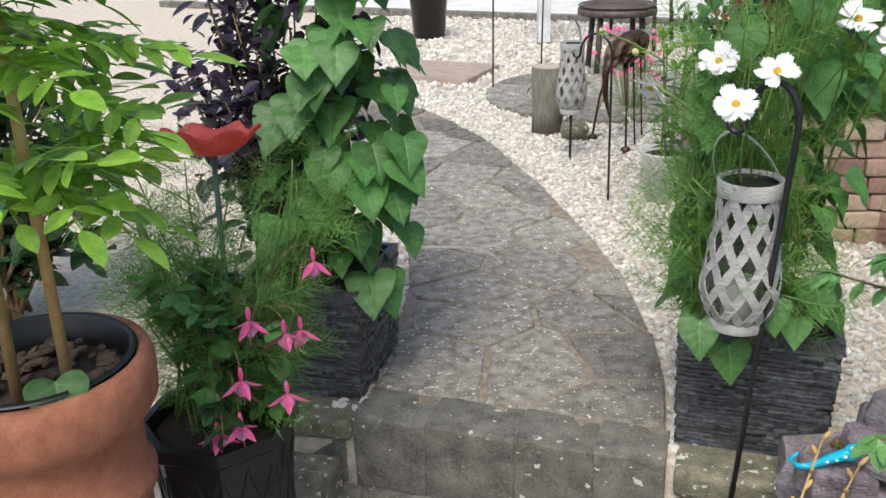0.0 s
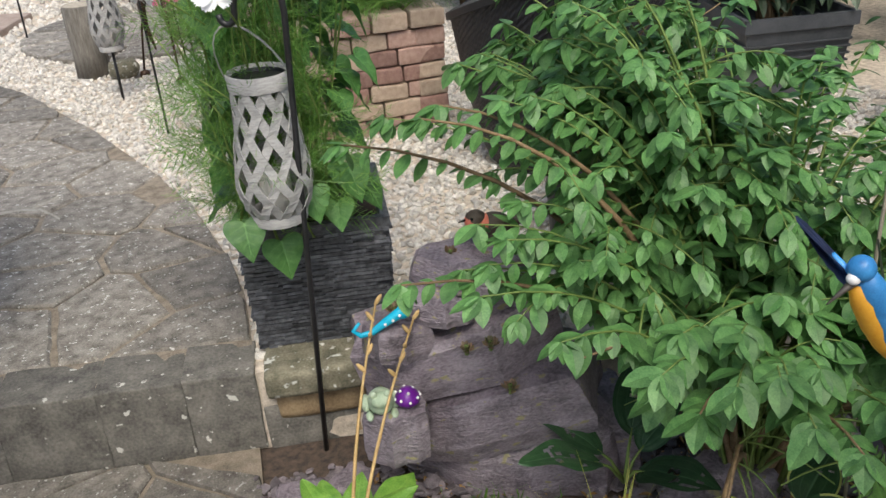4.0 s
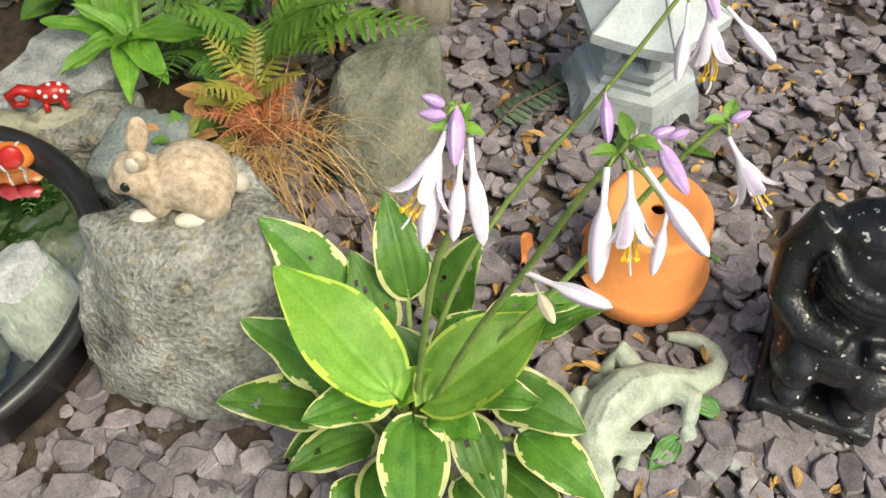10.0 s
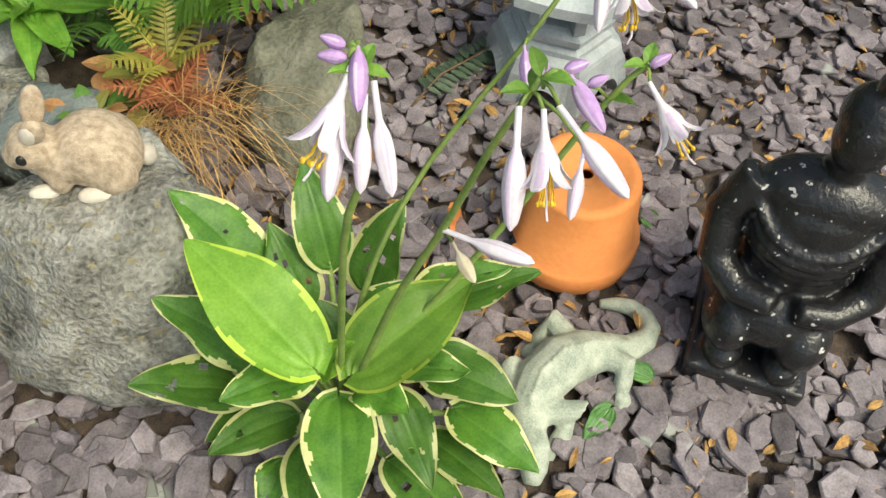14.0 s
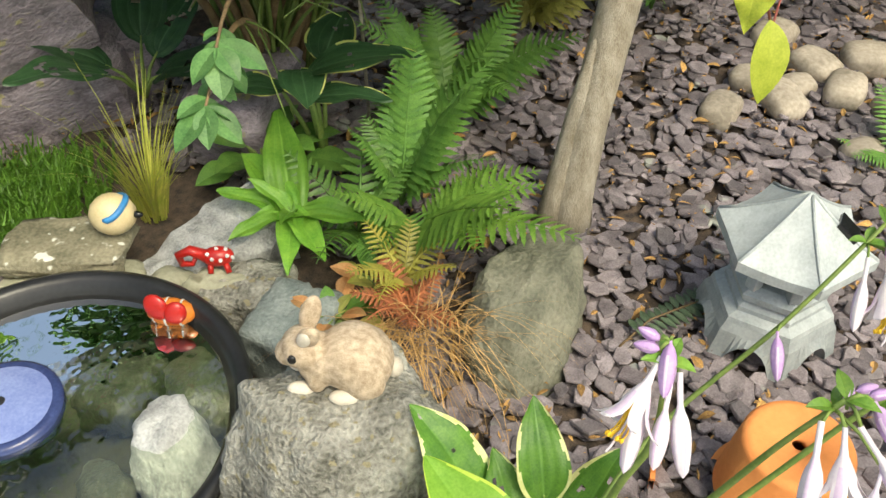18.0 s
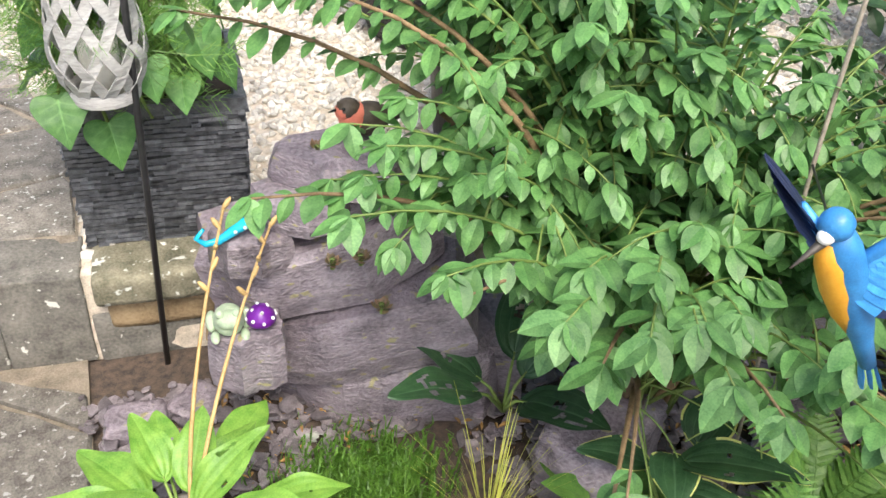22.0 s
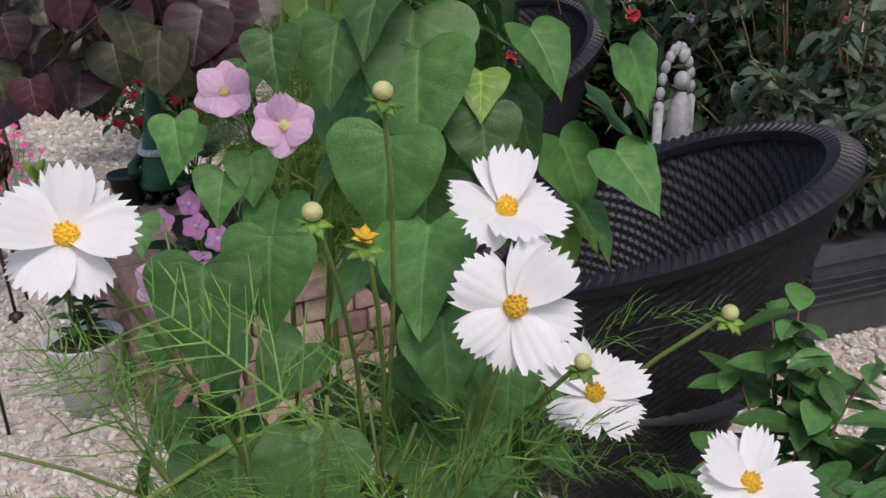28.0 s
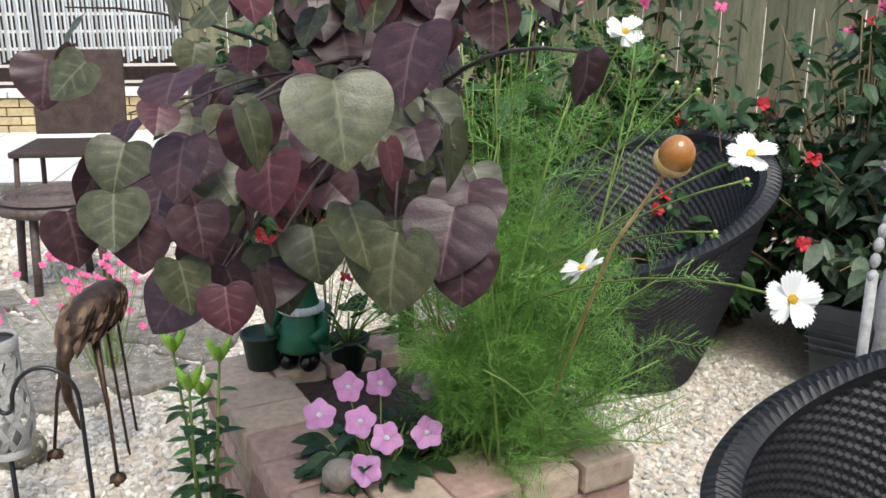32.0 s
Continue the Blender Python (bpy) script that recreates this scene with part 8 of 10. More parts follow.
for k in range(24):
    a = r.random() * 6.283
    e = Vector((0.17 * math.cos(a) * r.random() + 0.02, 0.18 * math.sin(a) * r.random(), r.uniform(0.0, 0.3)))
    pts = curve_points((0, 0, 0), e, 0, 7, (0, 0, 0.08))
    st = tube(pts, list(np.linspace(0.004, 0.0012, 8)), 5, st)
    for i in range(16):
        t = r.uniform(1.5, 7)
        p = pts[min(int(t), 6)].lerp(pts[min(int(t) + 1, 7)], t % 1)
        spots.append(aim(p, Vector((r.uniform(-1, 1), r.uniform(-1, 1), r.uniform(-0.5, 0.5))), r.uniform(-0.4, 0.4), r.uniform(0.7, 1.3)))
part("stem", st.mesh("stem", TWIG, True), fuchsia)["kind"] = "stuff"
put_leaves(fuchsia, "leaf", fk, spots, 200)
s = Shape()
ball(s, (0, 0, -0.012), (0.004, 0.004, 0.012), 0, seg=8, rings=6)
for k in range(4):
    v, f, mi = leaf(LANCE, 0.034, 1.6, 0.3, -0.4)
    s.add(v, f, Matrix.Rotation(k * math.pi / 2, 4, "Z") @ pose(0, 0, -0.022, -52, 0, 0))
for k in range(5):
    v, f, mi = leaf(OVAL, 0.024, 1.6, 0.3, 0.1)
    s.add(v, f, Matrix.Rotation(k * 1.257, 4, "Z") @ pose(0, 0, -0.024, -74, 0, 0), 1)
s = tube([(0, 0, -0.03), (0.002, 0, -0.062)], 0.0008, 4, s)
FU = s.mesh("flower", [PETAL_HOT, PETAL_PINK], True)
for k, (x, y, z) in enumerate(((-0.05, 1.5, 0.46), (-0.01, 1.5, 0.475), (0.07, 1.52, 0.52), (0.12, 1.62, 0.72), (0.07, 1.55, 0.62), (0.02, 1.52, 0.66), (0.0, 1.5, 0.56), (0.09, 1.6, 0.6))):
    p = Vector((x - 0.085, y, z)) - Vector((-0.15, 1.63, 0.365))
    st = part("flower_stem", tube(curve_points(p * 0.55 + Vector((0, 0, 0.09)), p, -0.03, 5), 0.0011, 5).mesh("stem", TWIG, True), fuchsia)
    part("flower", FU, st, "", Matrix.Translation(p) @ pose(0, 0, 0, 0, 0, k * 50) @ Matrix.Diagonal((1.15,) * 3 + (1,)))
cos_l = thing("cosmos_plant", (-0.17, 1.7, 0.365), "feathery cosmos foliage growing behind the fuchsia", "plant")
cosmos_mass(cos_l, (-0.17, 1.68, 0.365), ((-0.36, -0.02), (1.58, 1.95), (0.5, 0.9)), 26, 15, 43, 120)
cosmos_mass(cos_l, (-0.12, 1.72, 0.365), ((-0.08, 0.06), (1.75, 1.95), (0.62, 0.86)), 7, 9, 46, 40)

cup = thing("poppy_dish", (-0.15, 1.68, 0.37), "red ruffled glass poppy dish on a green metal stake", "bird feeder")
part("stake", tube([(0, 0, -0.03), (0.01, 0.03, 0.25), (0.012, 0.05, 0.49)], 0.005, 8).mesh("stake", paint("green stake", (0.06, 0.13, 0.08), (0.1, 0.2, 0.12), rough=0.5, bump=0.1), True), cup, "green metal stake")
s = Shape()
for i, (rad, z) in enumerate(((0.0, 0.0), (0.03, 0.004), (0.055, 0.018), (0.07, 0.035), (0.08, 0.045), (0.078, 0.047), (0.066, 0.037), (0.05, 0.021), (0.026, 0.009), (0, 0.006))):
    for k in range(40):
        a = 2 * math.pi * k / 40
        w = 1 + 0.1 * math.sin(a * 6) * (rad / 0.08)
        s.v.append((rad * w * math.cos(a), rad * w * math.sin(a), z + 0.008 * math.sin(a * 6 + 1) * (rad / 0.08) ** 2))
s.f = [(i * 40 + k, i * 40 + (k + 1) % 40, (i + 1) * 40 + (k + 1) % 40, (i + 1) * 40 + k) for i in range(9) for k in range(40)]
s.mi = [0] * len(s.f)
part("dish", s.mesh("dish", paint("coral red glass", (0.8, 0.13, 0.11), (0.9, 0.26, 0.22), size=0.03, rough=0.2, bump=0.2, through_light=0.5), True), cup, "", pose(0.012, 0.05, 0.485, -8, 0, 0))

tp = thing("tall_terracotta_pot", (-0.335, 1.335, 0.0), "tall ringed weathered terracotta pot", "pot")
part("body", lathe([(0, 0), (0.12, 0), (0.128, 0.44), (0.14, 0.455), (0.142, 0.475), (0.13, 0.49), (0.132, 0.57), (0.15, 0.585), (0.162, 0.605), (0.165, 0.655), (0.158, 0.675), (0.145, 0.678), (0.138, 0.665), (0.132, 0.6), (0, 0.6)], 56).mesh("pot", OLDTERRACOTTA, True), tp)
part("liner", lathe([(0.141, 0.679), (0.137, 0.685), (0.131, 0.68), (0.127, 0.61)], 48).mesh("liner", BLACKPLASTIC, True), tp, "dark plastic liner rim")
part("soil", lathe([(0, 0.645), (0.07, 0.64), (0.13, 0.632)], 24).mesh("soil", SOIL, True), tp)
ash = thing("yellow_jasmine", (-0.335, 1.335, 0.635), "leafy climber with bright yellow-green leaflets on bamboo canes", "climber")
for x, y, tx, ty in ((-0.05, -0.06, -0.06, -0.04), (0.0, -0.07, 0.0, -0.02), (0.06, -0.04, 0.05, 0.0), (-0.08, 0.03, -0.06, 0.03)):
    part("cane", tube([(x, y, -0.02), (tx, ty, 0.75)], 0.0085, 8).mesh("cane", CANE, True), ash, "bamboo cane")


def pinnate(L, seed):
    s = Shape()
    r = random.Random(seed)
    s = tube([(0, 0, 0), (0, L * 0.5, 0.06 * L), (0, L, -0.05 * L)], 0.0012, 4, s)
    for k in range(4):
        y = L * (0.22 + 0.2 * k)
        for d in (-1, 1):
            v, f, mi = leaf(OVAL, L * 0.34, 0.85, 0.12, 0.2)
            s.add(v, f, aim((0, y, 0.05 * L), Vector((d, 0.4, r.uniform(-0.25, 0.05))), r.uniform(-0.2, 0.2)))
    v, f, mi = leaf(OVAL, L * 0.42, 0.9, 0.2, 0.2)
    return s.add(v, f, pose(0, L, -0.05 * L)).mesh("leaf", G_ASH, True)


PN = [pinnate(0.15, k) for k in range(3)]
r = random.Random(81)
spots = []
for k in range(125):
    z = r.uniform(0.26, 0.92)
    a = r.uniform(-2.6, 1.4)
    p = Vector((-0.02 + 0.13 * math.cos(a) * r.random() ** 0.5, 0.02 + 0.13 * math.sin(a) * r.random() ** 0.5, z))
    spots.append(aim(p, Vector((math.cos(a) + 0.05, math.sin(a), r.uniform(-0.6, 0.4))), r.uniform(-0.4, 0.4), r.uniform(0.7, 1.2)))
put_leaves(ash, "leaf", PN, spots, 200)
r = random.Random(83)
bark = Shape()
for k in range(70):
    v, f = slate_chip(r, r.uniform(0.012, 0.03), 0.005)
    a, q = r.random() * 6.283, 0.115 * r.random() ** 0.5
    bark.add(v, f, Matrix.Translation((q * math.cos(a), q * math.sin(a), 0.645 + 0.004 * r.random())) @ Euler((r.uniform(-0.4, 0.4), r.uniform(-0.4, 0.4), r.uniform(0, 6.28))).to_matrix().to_4x4())
part("bark_chips", bark.mesh("bark_chips", DRYBARK), tp, "brown bark chips on the soil")["kind"] = "stuff"
POTLEAF = aim((0.07, -0.1, 0.06), (0.3, -0.6, -0.7), 0, 0.85)
part("leaf", HK[0], ash, "heart-shaped vine leaf over the pot soil", POTLEAF)
# ---- brick planter ----
BRICKS = [paint("pink block", (0.38, 0.235, 0.19), (0.55, 0.39, 0.325), size=0.018, rough=0.9, bump=1.0, vary=0.2),
          paint("buff block", (0.38, 0.285, 0.21), (0.55, 0.44, 0.34), size=0.018, rough=0.9, bump=1.0, vary=0.18),
          paint("brown red block", (0.24, 0.135, 0.11), (0.4, 0.255, 0.21), size=0.018, rough=0.9, bump=1.0, vary=0.2)]
BP, BW, BD, BTOP = Vector((1.131, 2.889, 0)), 0.635, 0.80, 0.59
brickbox = thing("brick_planter", (BP.x, BP.y, TOP - 0.012), "raised planter of tumbled pink and buff blocks with capping", "planter", turn=-9.1)
HB = BTOP - TOP + 0.012
ch, cap = (HB - 0.062) / 6, 0.062
part("core", from_bm(box_bm(BW - 0.07, BD - 0.07, HB - 0.06, 0), "core", MORTAR, False), brickbox, "", pose(BW / 2, BD / 2, 0))
blocks = {}


def block(w, d, h, k):
    key = (round(w, 3), round(d, 3), round(h, 3), k % 4)
    if key not in blocks:
        blocks[key] = [from_bm(box_bm(w - 0.005, d, h - 0.004, 0.009, 0.005, k % 4, 1), "brick", m, False) for m in BRICKS]
    return blocks[key]


r = random.Random(91)
for c in range(6):
    for side in range(4):
        L = BW if side % 2 == 0 else BD
        base = (pose(0, 0, 0), pose(BW, 0, 0, 0, 0, 90), pose(BW, BD, 0, 0, 0, 180), pose(0, BD, 0, 0, 0, 270))[side]
        x = 0.06 * (c % 2)
        if x:
            part("brick", block(0.06, 0.1, ch, c)[r.randrange(3)], brickbox, "", base @ pose(0.03, 0.056, c * ch))
        while x < L - 0.03:
            w = min(r.choice((0.105, 0.12, 0.135)), L - x)
            part("brick", block(w, 0.1, ch, r.randrange(4))[r.randrange(3)], brickbox, "", base @ pose(x + w / 2, 0.056 + r.uniform(-0.003, 0.003), c * ch))
            x += w
for side in range(4):
    L = BW if side % 2 == 0 else BD - 0.32
    base = (pose(0, 0, 0), pose(BW, 0.16, 0, 0, 0, 90), pose(BW, BD, 0, 0, 0, 180), pose(0, BD - 0.16, 0, 0, 0, 270))[side]
    n = round(L / 0.127)
    for k in range(n):
        w = L / n
        part("capping_block", block(w, 0.165, cap, r.randrange(4))[r.choice((0, 0, 1, 1, 2))], brickbox, "", base @ pose((k + 0.5) * w, 0.0765 + r.uniform(-0.004, 0.004), 6 * ch + 0.001))
bed = Shape()
for a in range(8):
    for b in range(8):
        x, y = 0.14 + (BW - 0.28) * a / 7, 0.14 + (BD - 0.28) * b / 7
        bed.v.append((x, y, HB - 0.035 + 0.01 * noise.noise(Vector((x * 20, y * 20, 0)))))
bed.f = [(a * 8 + b, (a + 1) * 8 + b, (a + 1) * 8 + b + 1, a * 8 + b + 1) for a in range(7) for b in range(7)]
bed.mi = [0] * len(bed.f)
part("soil", bed.mesh("soil", SOIL, True), brickbox)
rock((1.24, 3.0, BTOP - 0.003), (0.062, 0.058, 0.05), COBBLE, 95, "round grey pebble resting on the brick capping", 20, "pebble", 0.08, sub=3)

# gnome
GREENP = paint("bottle green paint", (0.008, 0.09, 0.04), (0.02, 0.16, 0.075), size=0.03, rough=0.45, bump=0.1)
s = lathe([(0.0, 0.045), (0.06, 0.045), (0.064, 0.055), (0.055, 0.09), (0.036, 0.14), (0.03, 0.145), (0, 0.145)], 24)
s2 = lathe([(0.044, 0.145), (0.037, 0.17), (0.022, 0.25), (0.009, 0.32), (0.0, 0.335)], 24)
s.add(s2.v, s2.f)
for k in range(24):
    a = k * 0.2618
    ball(s, (0.044 * math.cos(a), 0.044 * math.sin(a), 0.142), (0.011, 0.011, 0.01), 1, seg=8, rings=6)
for d in (-1, 1):
    ball(s, (-0.02, 0.025 * d, 0.02), (0.035, 0.022, 0.026), 2)
    s = tube([(0.0, 0.048 * d, 0.125), (-0.03, 0.066 * d, 0.1), (-0.055, 0.05 * d, 0.085)], 0.014, 8, s)
tagged(part("garden_gnome", s.mesh("gnome", [GREENP, WHITE, JET], True), None, "", pose(1.44, 3.52, BTOP, 0, 0, 40)), "green-coated garden gnome with a tall pointed hat on the brick capping", "gnome")
sp = thing("seedling_pot", (1.36, 3.565, BTOP), "small dark green plastic pot standing on the brick capping", "pot")
part("body", lathe([(0, 0), (0.036, 0), (0.046, 0.075), (0.05, 0.075), (0.05, 0.085), (0.045, 0.085), (0.043, 0.07), (0, 0.068)], 24).mesh("pot", paint("dark green plastic", (0.01, 0.03, 0.02), (0.02, 0.05, 0.035), rough=0.4, bump=0.05), True), sp)
sp2 = copy_thing(sp, pose(1.55, 3.50, BTOP - 0.035))
sp2["label"] = "small dark plastic pot standing on the planter soil"
rosette("red_geranium", (1.55, 3.50, BTOP + 0.03), 16, [leaf_mesh("leaf", HEART, 0.05, [G_DEEP], 1.1, 0.2, 0.2)], "geranium with red flowers behind the gnome", 1.0, 0.4, 0.11, 19)
GER = daisy(0.02, PETAL_RED, PETAL_RED, 6, True, 0.3)
red = thing("red_flowers", (1.56, 3.62, BTOP - 0.03), "cluster of red flowers on thin stems behind the gnome", "flowering plant")
r = random.Random(5)
for k in range(16):
    p = Vector((r.uniform(-0.2, 0.16), r.uniform(-0.08, 0.1), r.uniform(0.2, 0.34)))
    part("flower", GER, part("flower_stem", tube([(0, 0, 0), tuple(p * 0.6 + Vector((0, 0, 0.04))), tuple(p)], 0.0016, 5).mesh("stem", STEM, True), red), "", facing(p, (r.uniform(-0.7, 0.2), -0.6, 0.7), k))

# pink impatiens
imp = thing("impatiens", (1.36, 3.06, BTOP - 0.04), "impatiens with pale pink flowers and dark leaves in the planter", "flowering plant")
ik = [leaf_mesh("leaf", OVAL, 0.06, [G_DEEP], 1.1, 0.25, 0.35)]
r = random.Random(15)
spots = []
st = Shape()
for k in range(90):
    a, q = r.random() * 6.283, r.random() ** 0.5
    p = Vector((0.15 * q * math.cos(a), 0.1 * q * math.sin(a), 0.03 + 0.09 * r.random() * (1.2 - q)))
    st = tube([(p.x * 0.3, p.y * 0.3, 0), tuple(p)], 0.002, 4, st)
    spots.append(aim(p, Vector((math.cos(a), math.sin(a), r.uniform(-0.4, 0.5))), r.uniform(-0.4, 0.4), r.uniform(0.7, 1.2)))
part("stem", st.mesh("stem", STEM, True), imp)["kind"] = "stuff"
put_leaves(imp, "leaf", ik, spots, 100)
IMP = daisy(0.031, leafy("bright pink petal", (0.78, 0.3, 0.66), (0.88, 0.5, 0.8), vary=0.08, rough=0.55, through_light=0.3, bump=0.1, veins=0.0), PETAL_W, 5, "round", 0.1)
for k, (x, y, z) in enumerate(((1.24, 3.07, 0.7), (1.30, 3.03, 0.685), (1.33, 2.99, 0.66), (1.27, 2.965, 0.63), (1.40, 2.965, 0.66), (1.34, 3.14, 0.7), (1.40, 3.12, 0.7), (1.48, 3.08, 0.69))):
    p = Vector((x, y, z)) - Vector((1.36, 3.06, BTOP - 0.04))
    st = part("flower_stem", tube([(p.x * 0.5, p.y * 0.5, 0), tuple(p)], 0.0016, 5).mesh("stem", STEM, True), imp)
    part("flower", IMP, st, "", facing(p, (-0.45, -0.7, 0.6), k))

# cosmos in the brick planter
cos_b = thing("cosmos_plant", (1.56, 2.99, BTOP - 0.04), "tall feathery cosmos with white flowers in the brick planter", "flowering plant")
cosmos_mass(cos_b, (1.55, 2.98, BTOP - 0.04), ((1.36, 1.78), (2.72, 3.15), (0.75, 1.42)), 46, 17, 44, 200)
cosmos_mass(cos_b, (1.6, 2.98, BTOP - 0.04), ((1.55, 1.85), (2.65, 3.0), (0.6, 1.1)), 16, 14, 45, 60)
o = Vector((1.56, 2.99, BTOP - 0.04))
for k, (p, n) in enumerate((((1.43, 2.62, 1.05), (-0.3, 0.3, 0.5)), ((1.45, 2.31, 1.09), (-0.5, -0.8, 0.35)), ((1.62, 2.50, 1.21), (-0.3, -0.3, 0.6)), ((1.68, 2.8, 1.36), (-0.2, -0.5, 0.7)), ((1.5, 2.9, 1.45), (-0.2, -0.5, 0.7)))):
    st = part("flower_stem", tube(curve_points(Vector((0.0, -0.02, 0.3)), Vector(p) - o, 0, 7, (0.03, 0, 0.04)), 0.0018, 6).mesh("stem", STEM, True), cos_b)
    part("flower", FLOWER[k % 2], st, "white cosmos flower", facing(Vector(p) - o, n, k))
for p in ((1.56, 2.46, 1.19), (1.53, 2.48, 1.12), (1.6, 2.62, 1.3), (1.66, 2.7, 1.33), (1.7, 2.66, 1.28)):
    st = part("flower_stem", tube(curve_points(Vector((0.02, -0.05, 0.35)), Vector(p) - o, 0, 6, (0.02, 0, 0.03)), 0.0015, 6).mesh("stem", STEM, True), cos_b)
    part("bud", BUD, st, "", facing(Vector(p) - o, (0, 0, 1), 0, 0.7))
    part("sepal", SEP, st, "", facing(Vector(p) - o - Vector((0, 0, 0.005)), (0, 0, 1), 0, 0.8))
ac = thing("acorn_stake", (1.60, 2.93, BTOP - 0.04), "polished wooden acorn ornament on a stake in the planter", "ornament")
part("stake", tube([(0, 0, -0.02), (-0.05, -0.25, 0.5), (-0.075, -0.37, 0.645)], 0.003, 8).mesh("stake", CANE, True), ac)
s = Shape()
ball(s, (-0.08, -0.385, 0.665), (0.025, 0.025, 0.029), 0, Euler((0.5, -0.3, 0)).to_matrix(), 20, 14)
part("nut", s.mesh("nut", paint("varnished wood", (0.4, 0.15, 0.03), (0.55, 0.24, 0.06), size=0.03, rough=0.2, bump=0.05, coat=0.5), True), ac)
s = Shape()
ball(s, (-0.076, -0.375, 0.654), (0.027, 0.027, 0.019), 0, Euler((0.5, -0.3, 0)).to_matrix(), 20, 12)
part("cup", s.mesh("cup", CANE, True), ac, "pale acorn cup")

# redbud tree in the planter
rb = thing("redbud_tree", (1.70, 3.48, BTOP - 0.04), "small redbud tree with large dark purple heart-shaped leaves", "tree")
R0 = Vector((1.70, 3.48, BTOP - 0.04))
part("trunk", tube([(0, 0, -0.03), (-0.005, -0.01, 0.2), (-0.03, -0.04, 0.42), (-0.06, -0.1, 0.62), (-0.1, -0.15, 0.8)], [0.02, 0.018, 0.016, 0.013, 0.009], 10).mesh("trunk", paint("dark bark", (0.035, 0.03, 0.028), (0.09, 0.075, 0.065), size=0.02, rough=0.9, bump=0.6), True), rb)
bk = [leaf_mesh("leaf", ROUND, 0.095, [G_REDBUD], 1.18, 0.12, 0.2, False, 0.03), leaf_mesh("leaf", ROUND, 0.092, [G_REDBUD2], 1.22, 0.08, 0.1, False, 0.04), leaf_mesh("leaf", ROUND, 0.085, [G_REDBUD], 1.2, 0.25, 0.3, False, 0.05), leaf_mesh("leaf", ROUND, 0.075, [G_REDBUD3], 1.15, 0.12, 0.15), leaf_mesh("leaf", ROUND, 0.095, [G_REDBUD2], 1.18, 0.18, 0.25)]
bk += bk[:3] + bk[4:] + bk[:2] + bk[4:]
RUSTBARK = paint("dark purple twig", (0.03, 0.02, 0.02), (0.09, 0.06, 0.055), size=0.02, rough=0.8, bump=0.4)
r = random.Random(101)
spots = []
for k in range(28):
    e = Vector((r.uniform(1.0, 1.75), r.uniform(2.72, 3.75), r.uniform(1.08, 1.62))) - R0
    if k < 14:
        e = Vector((r.uniform(0.92, 1.4), r.uniform(2.8, 3.5), r.uniform(1.0, 1.45))) - R0
    b = Vector((-0.06, -0.1, 0.5 + 0.25 * r.random()))
    pts = curve_points(b, e, -0.07, 8)
    part("branch", tube(pts, list(np.linspace(0.006, 0.0016, 9)), 5).mesh("branch", RUSTBARK, True), rb)
    for i in range(6):
        t = r.uniform(2.5, 8)
        p = pts[min(int(t), 7)].lerp(pts[min(int(t) + 1, 8)], t % 1)
        a = r.random() * 6.283
        p = p + Vector((math.cos(a) * 0.04, math.sin(a) * 0.04, -0.015))
        if (p + R0).y < 2.55:
            continue
        spots.append(aim(p, Vector((math.cos(a) * 0.6 - 0.25, math.sin(a) * 0.6 - 0.35, r.uniform(-1.5, -0.5))), r.uniform(-0.5, 0.5), r.uniform(0.6, 1.15)))
for x, y, z, sc in ((1.064, 2.661, 1.307, 0.95), (0.983, 2.727, 1.299, 0.85), (1.053, 2.618, 1.196, 0.85), (1.089, 2.574, 1.17, 1.0), (1.143, 2.541, 1.198, 0.9), (1.139, 2.519, 1.145, 0.6), (0.927, 2.684, 1.108, 0.75),
                    (0.957, 2.665, 1.122, 0.7), (0.891, 2.728, 1.134, 0.7), (0.923, 2.763, 1.265, 0.8), (0.864, 2.773, 1.179, 0.7), (0.917, 2.734, 1.193, 0.65), (0.848, 2.799, 1.205, 0.75), (1.157, 2.57, 1.283, 0.8),
                    (0.801, 2.829, 1.184, 0.7), (1.091, 2.841, 1.202, 0.9), (1.036, 2.876, 1.178, 0.9), (1.099, 2.798, 1.126, 0.8), (0.925, 2.997, 1.229, 0.8), (1.196, 2.765, 1.234, 0.9), (0.99, 2.883, 1.109, 0.8), (1.103, 2.856, 1.255, 0.9),
                    (1.026, 2.597, 1.339, 1.0), (1.149, 2.672, 1.155, 1.14), (1.237, 2.638, 1.196, 0.93), (1.206, 2.6, 1.128, 0.7), (0.945, 2.645, 1.313, 0.74), (1.221, 2.423, 1.369, 0.65), (0.973, 2.795, 1.094, 0.81), (1.111, 2.564, 1.392, 0.92)):
    spots.insert(0, aim(Vector((x, y, z)) - R0, (-0.15 + r.uniform(-0.5, 0.5), -0.3 + r.uniform(-0.4, 0.3), -1), r.uniform(-0.35, 0.35), sc))
for tip in ((1.026, 2.597, 1.339), (1.149, 2.672, 1.155), (1.237, 2.638, 1.196), (1.206, 2.6, 1.128), (0.945, 2.645, 1.313), (1.221, 2.423, 1.369), (0.973, 2.795, 1.094), (1.111, 2.564, 1.392), (1.07, 2.64, 1.28), (0.95, 2.72, 1.26), (0.86, 2.8, 1.21), (1.15, 2.55, 1.26), (1.0, 2.68, 1.16)):
    part("branch", tube(curve_points(Vector((-0.06, -0.1, 0.58)), Vector(tip) - R0, -0.06, 8), list(np.linspace(0.006, 0.0018, 9)), 5).mesh("branch", RUSTBARK, True), rb)
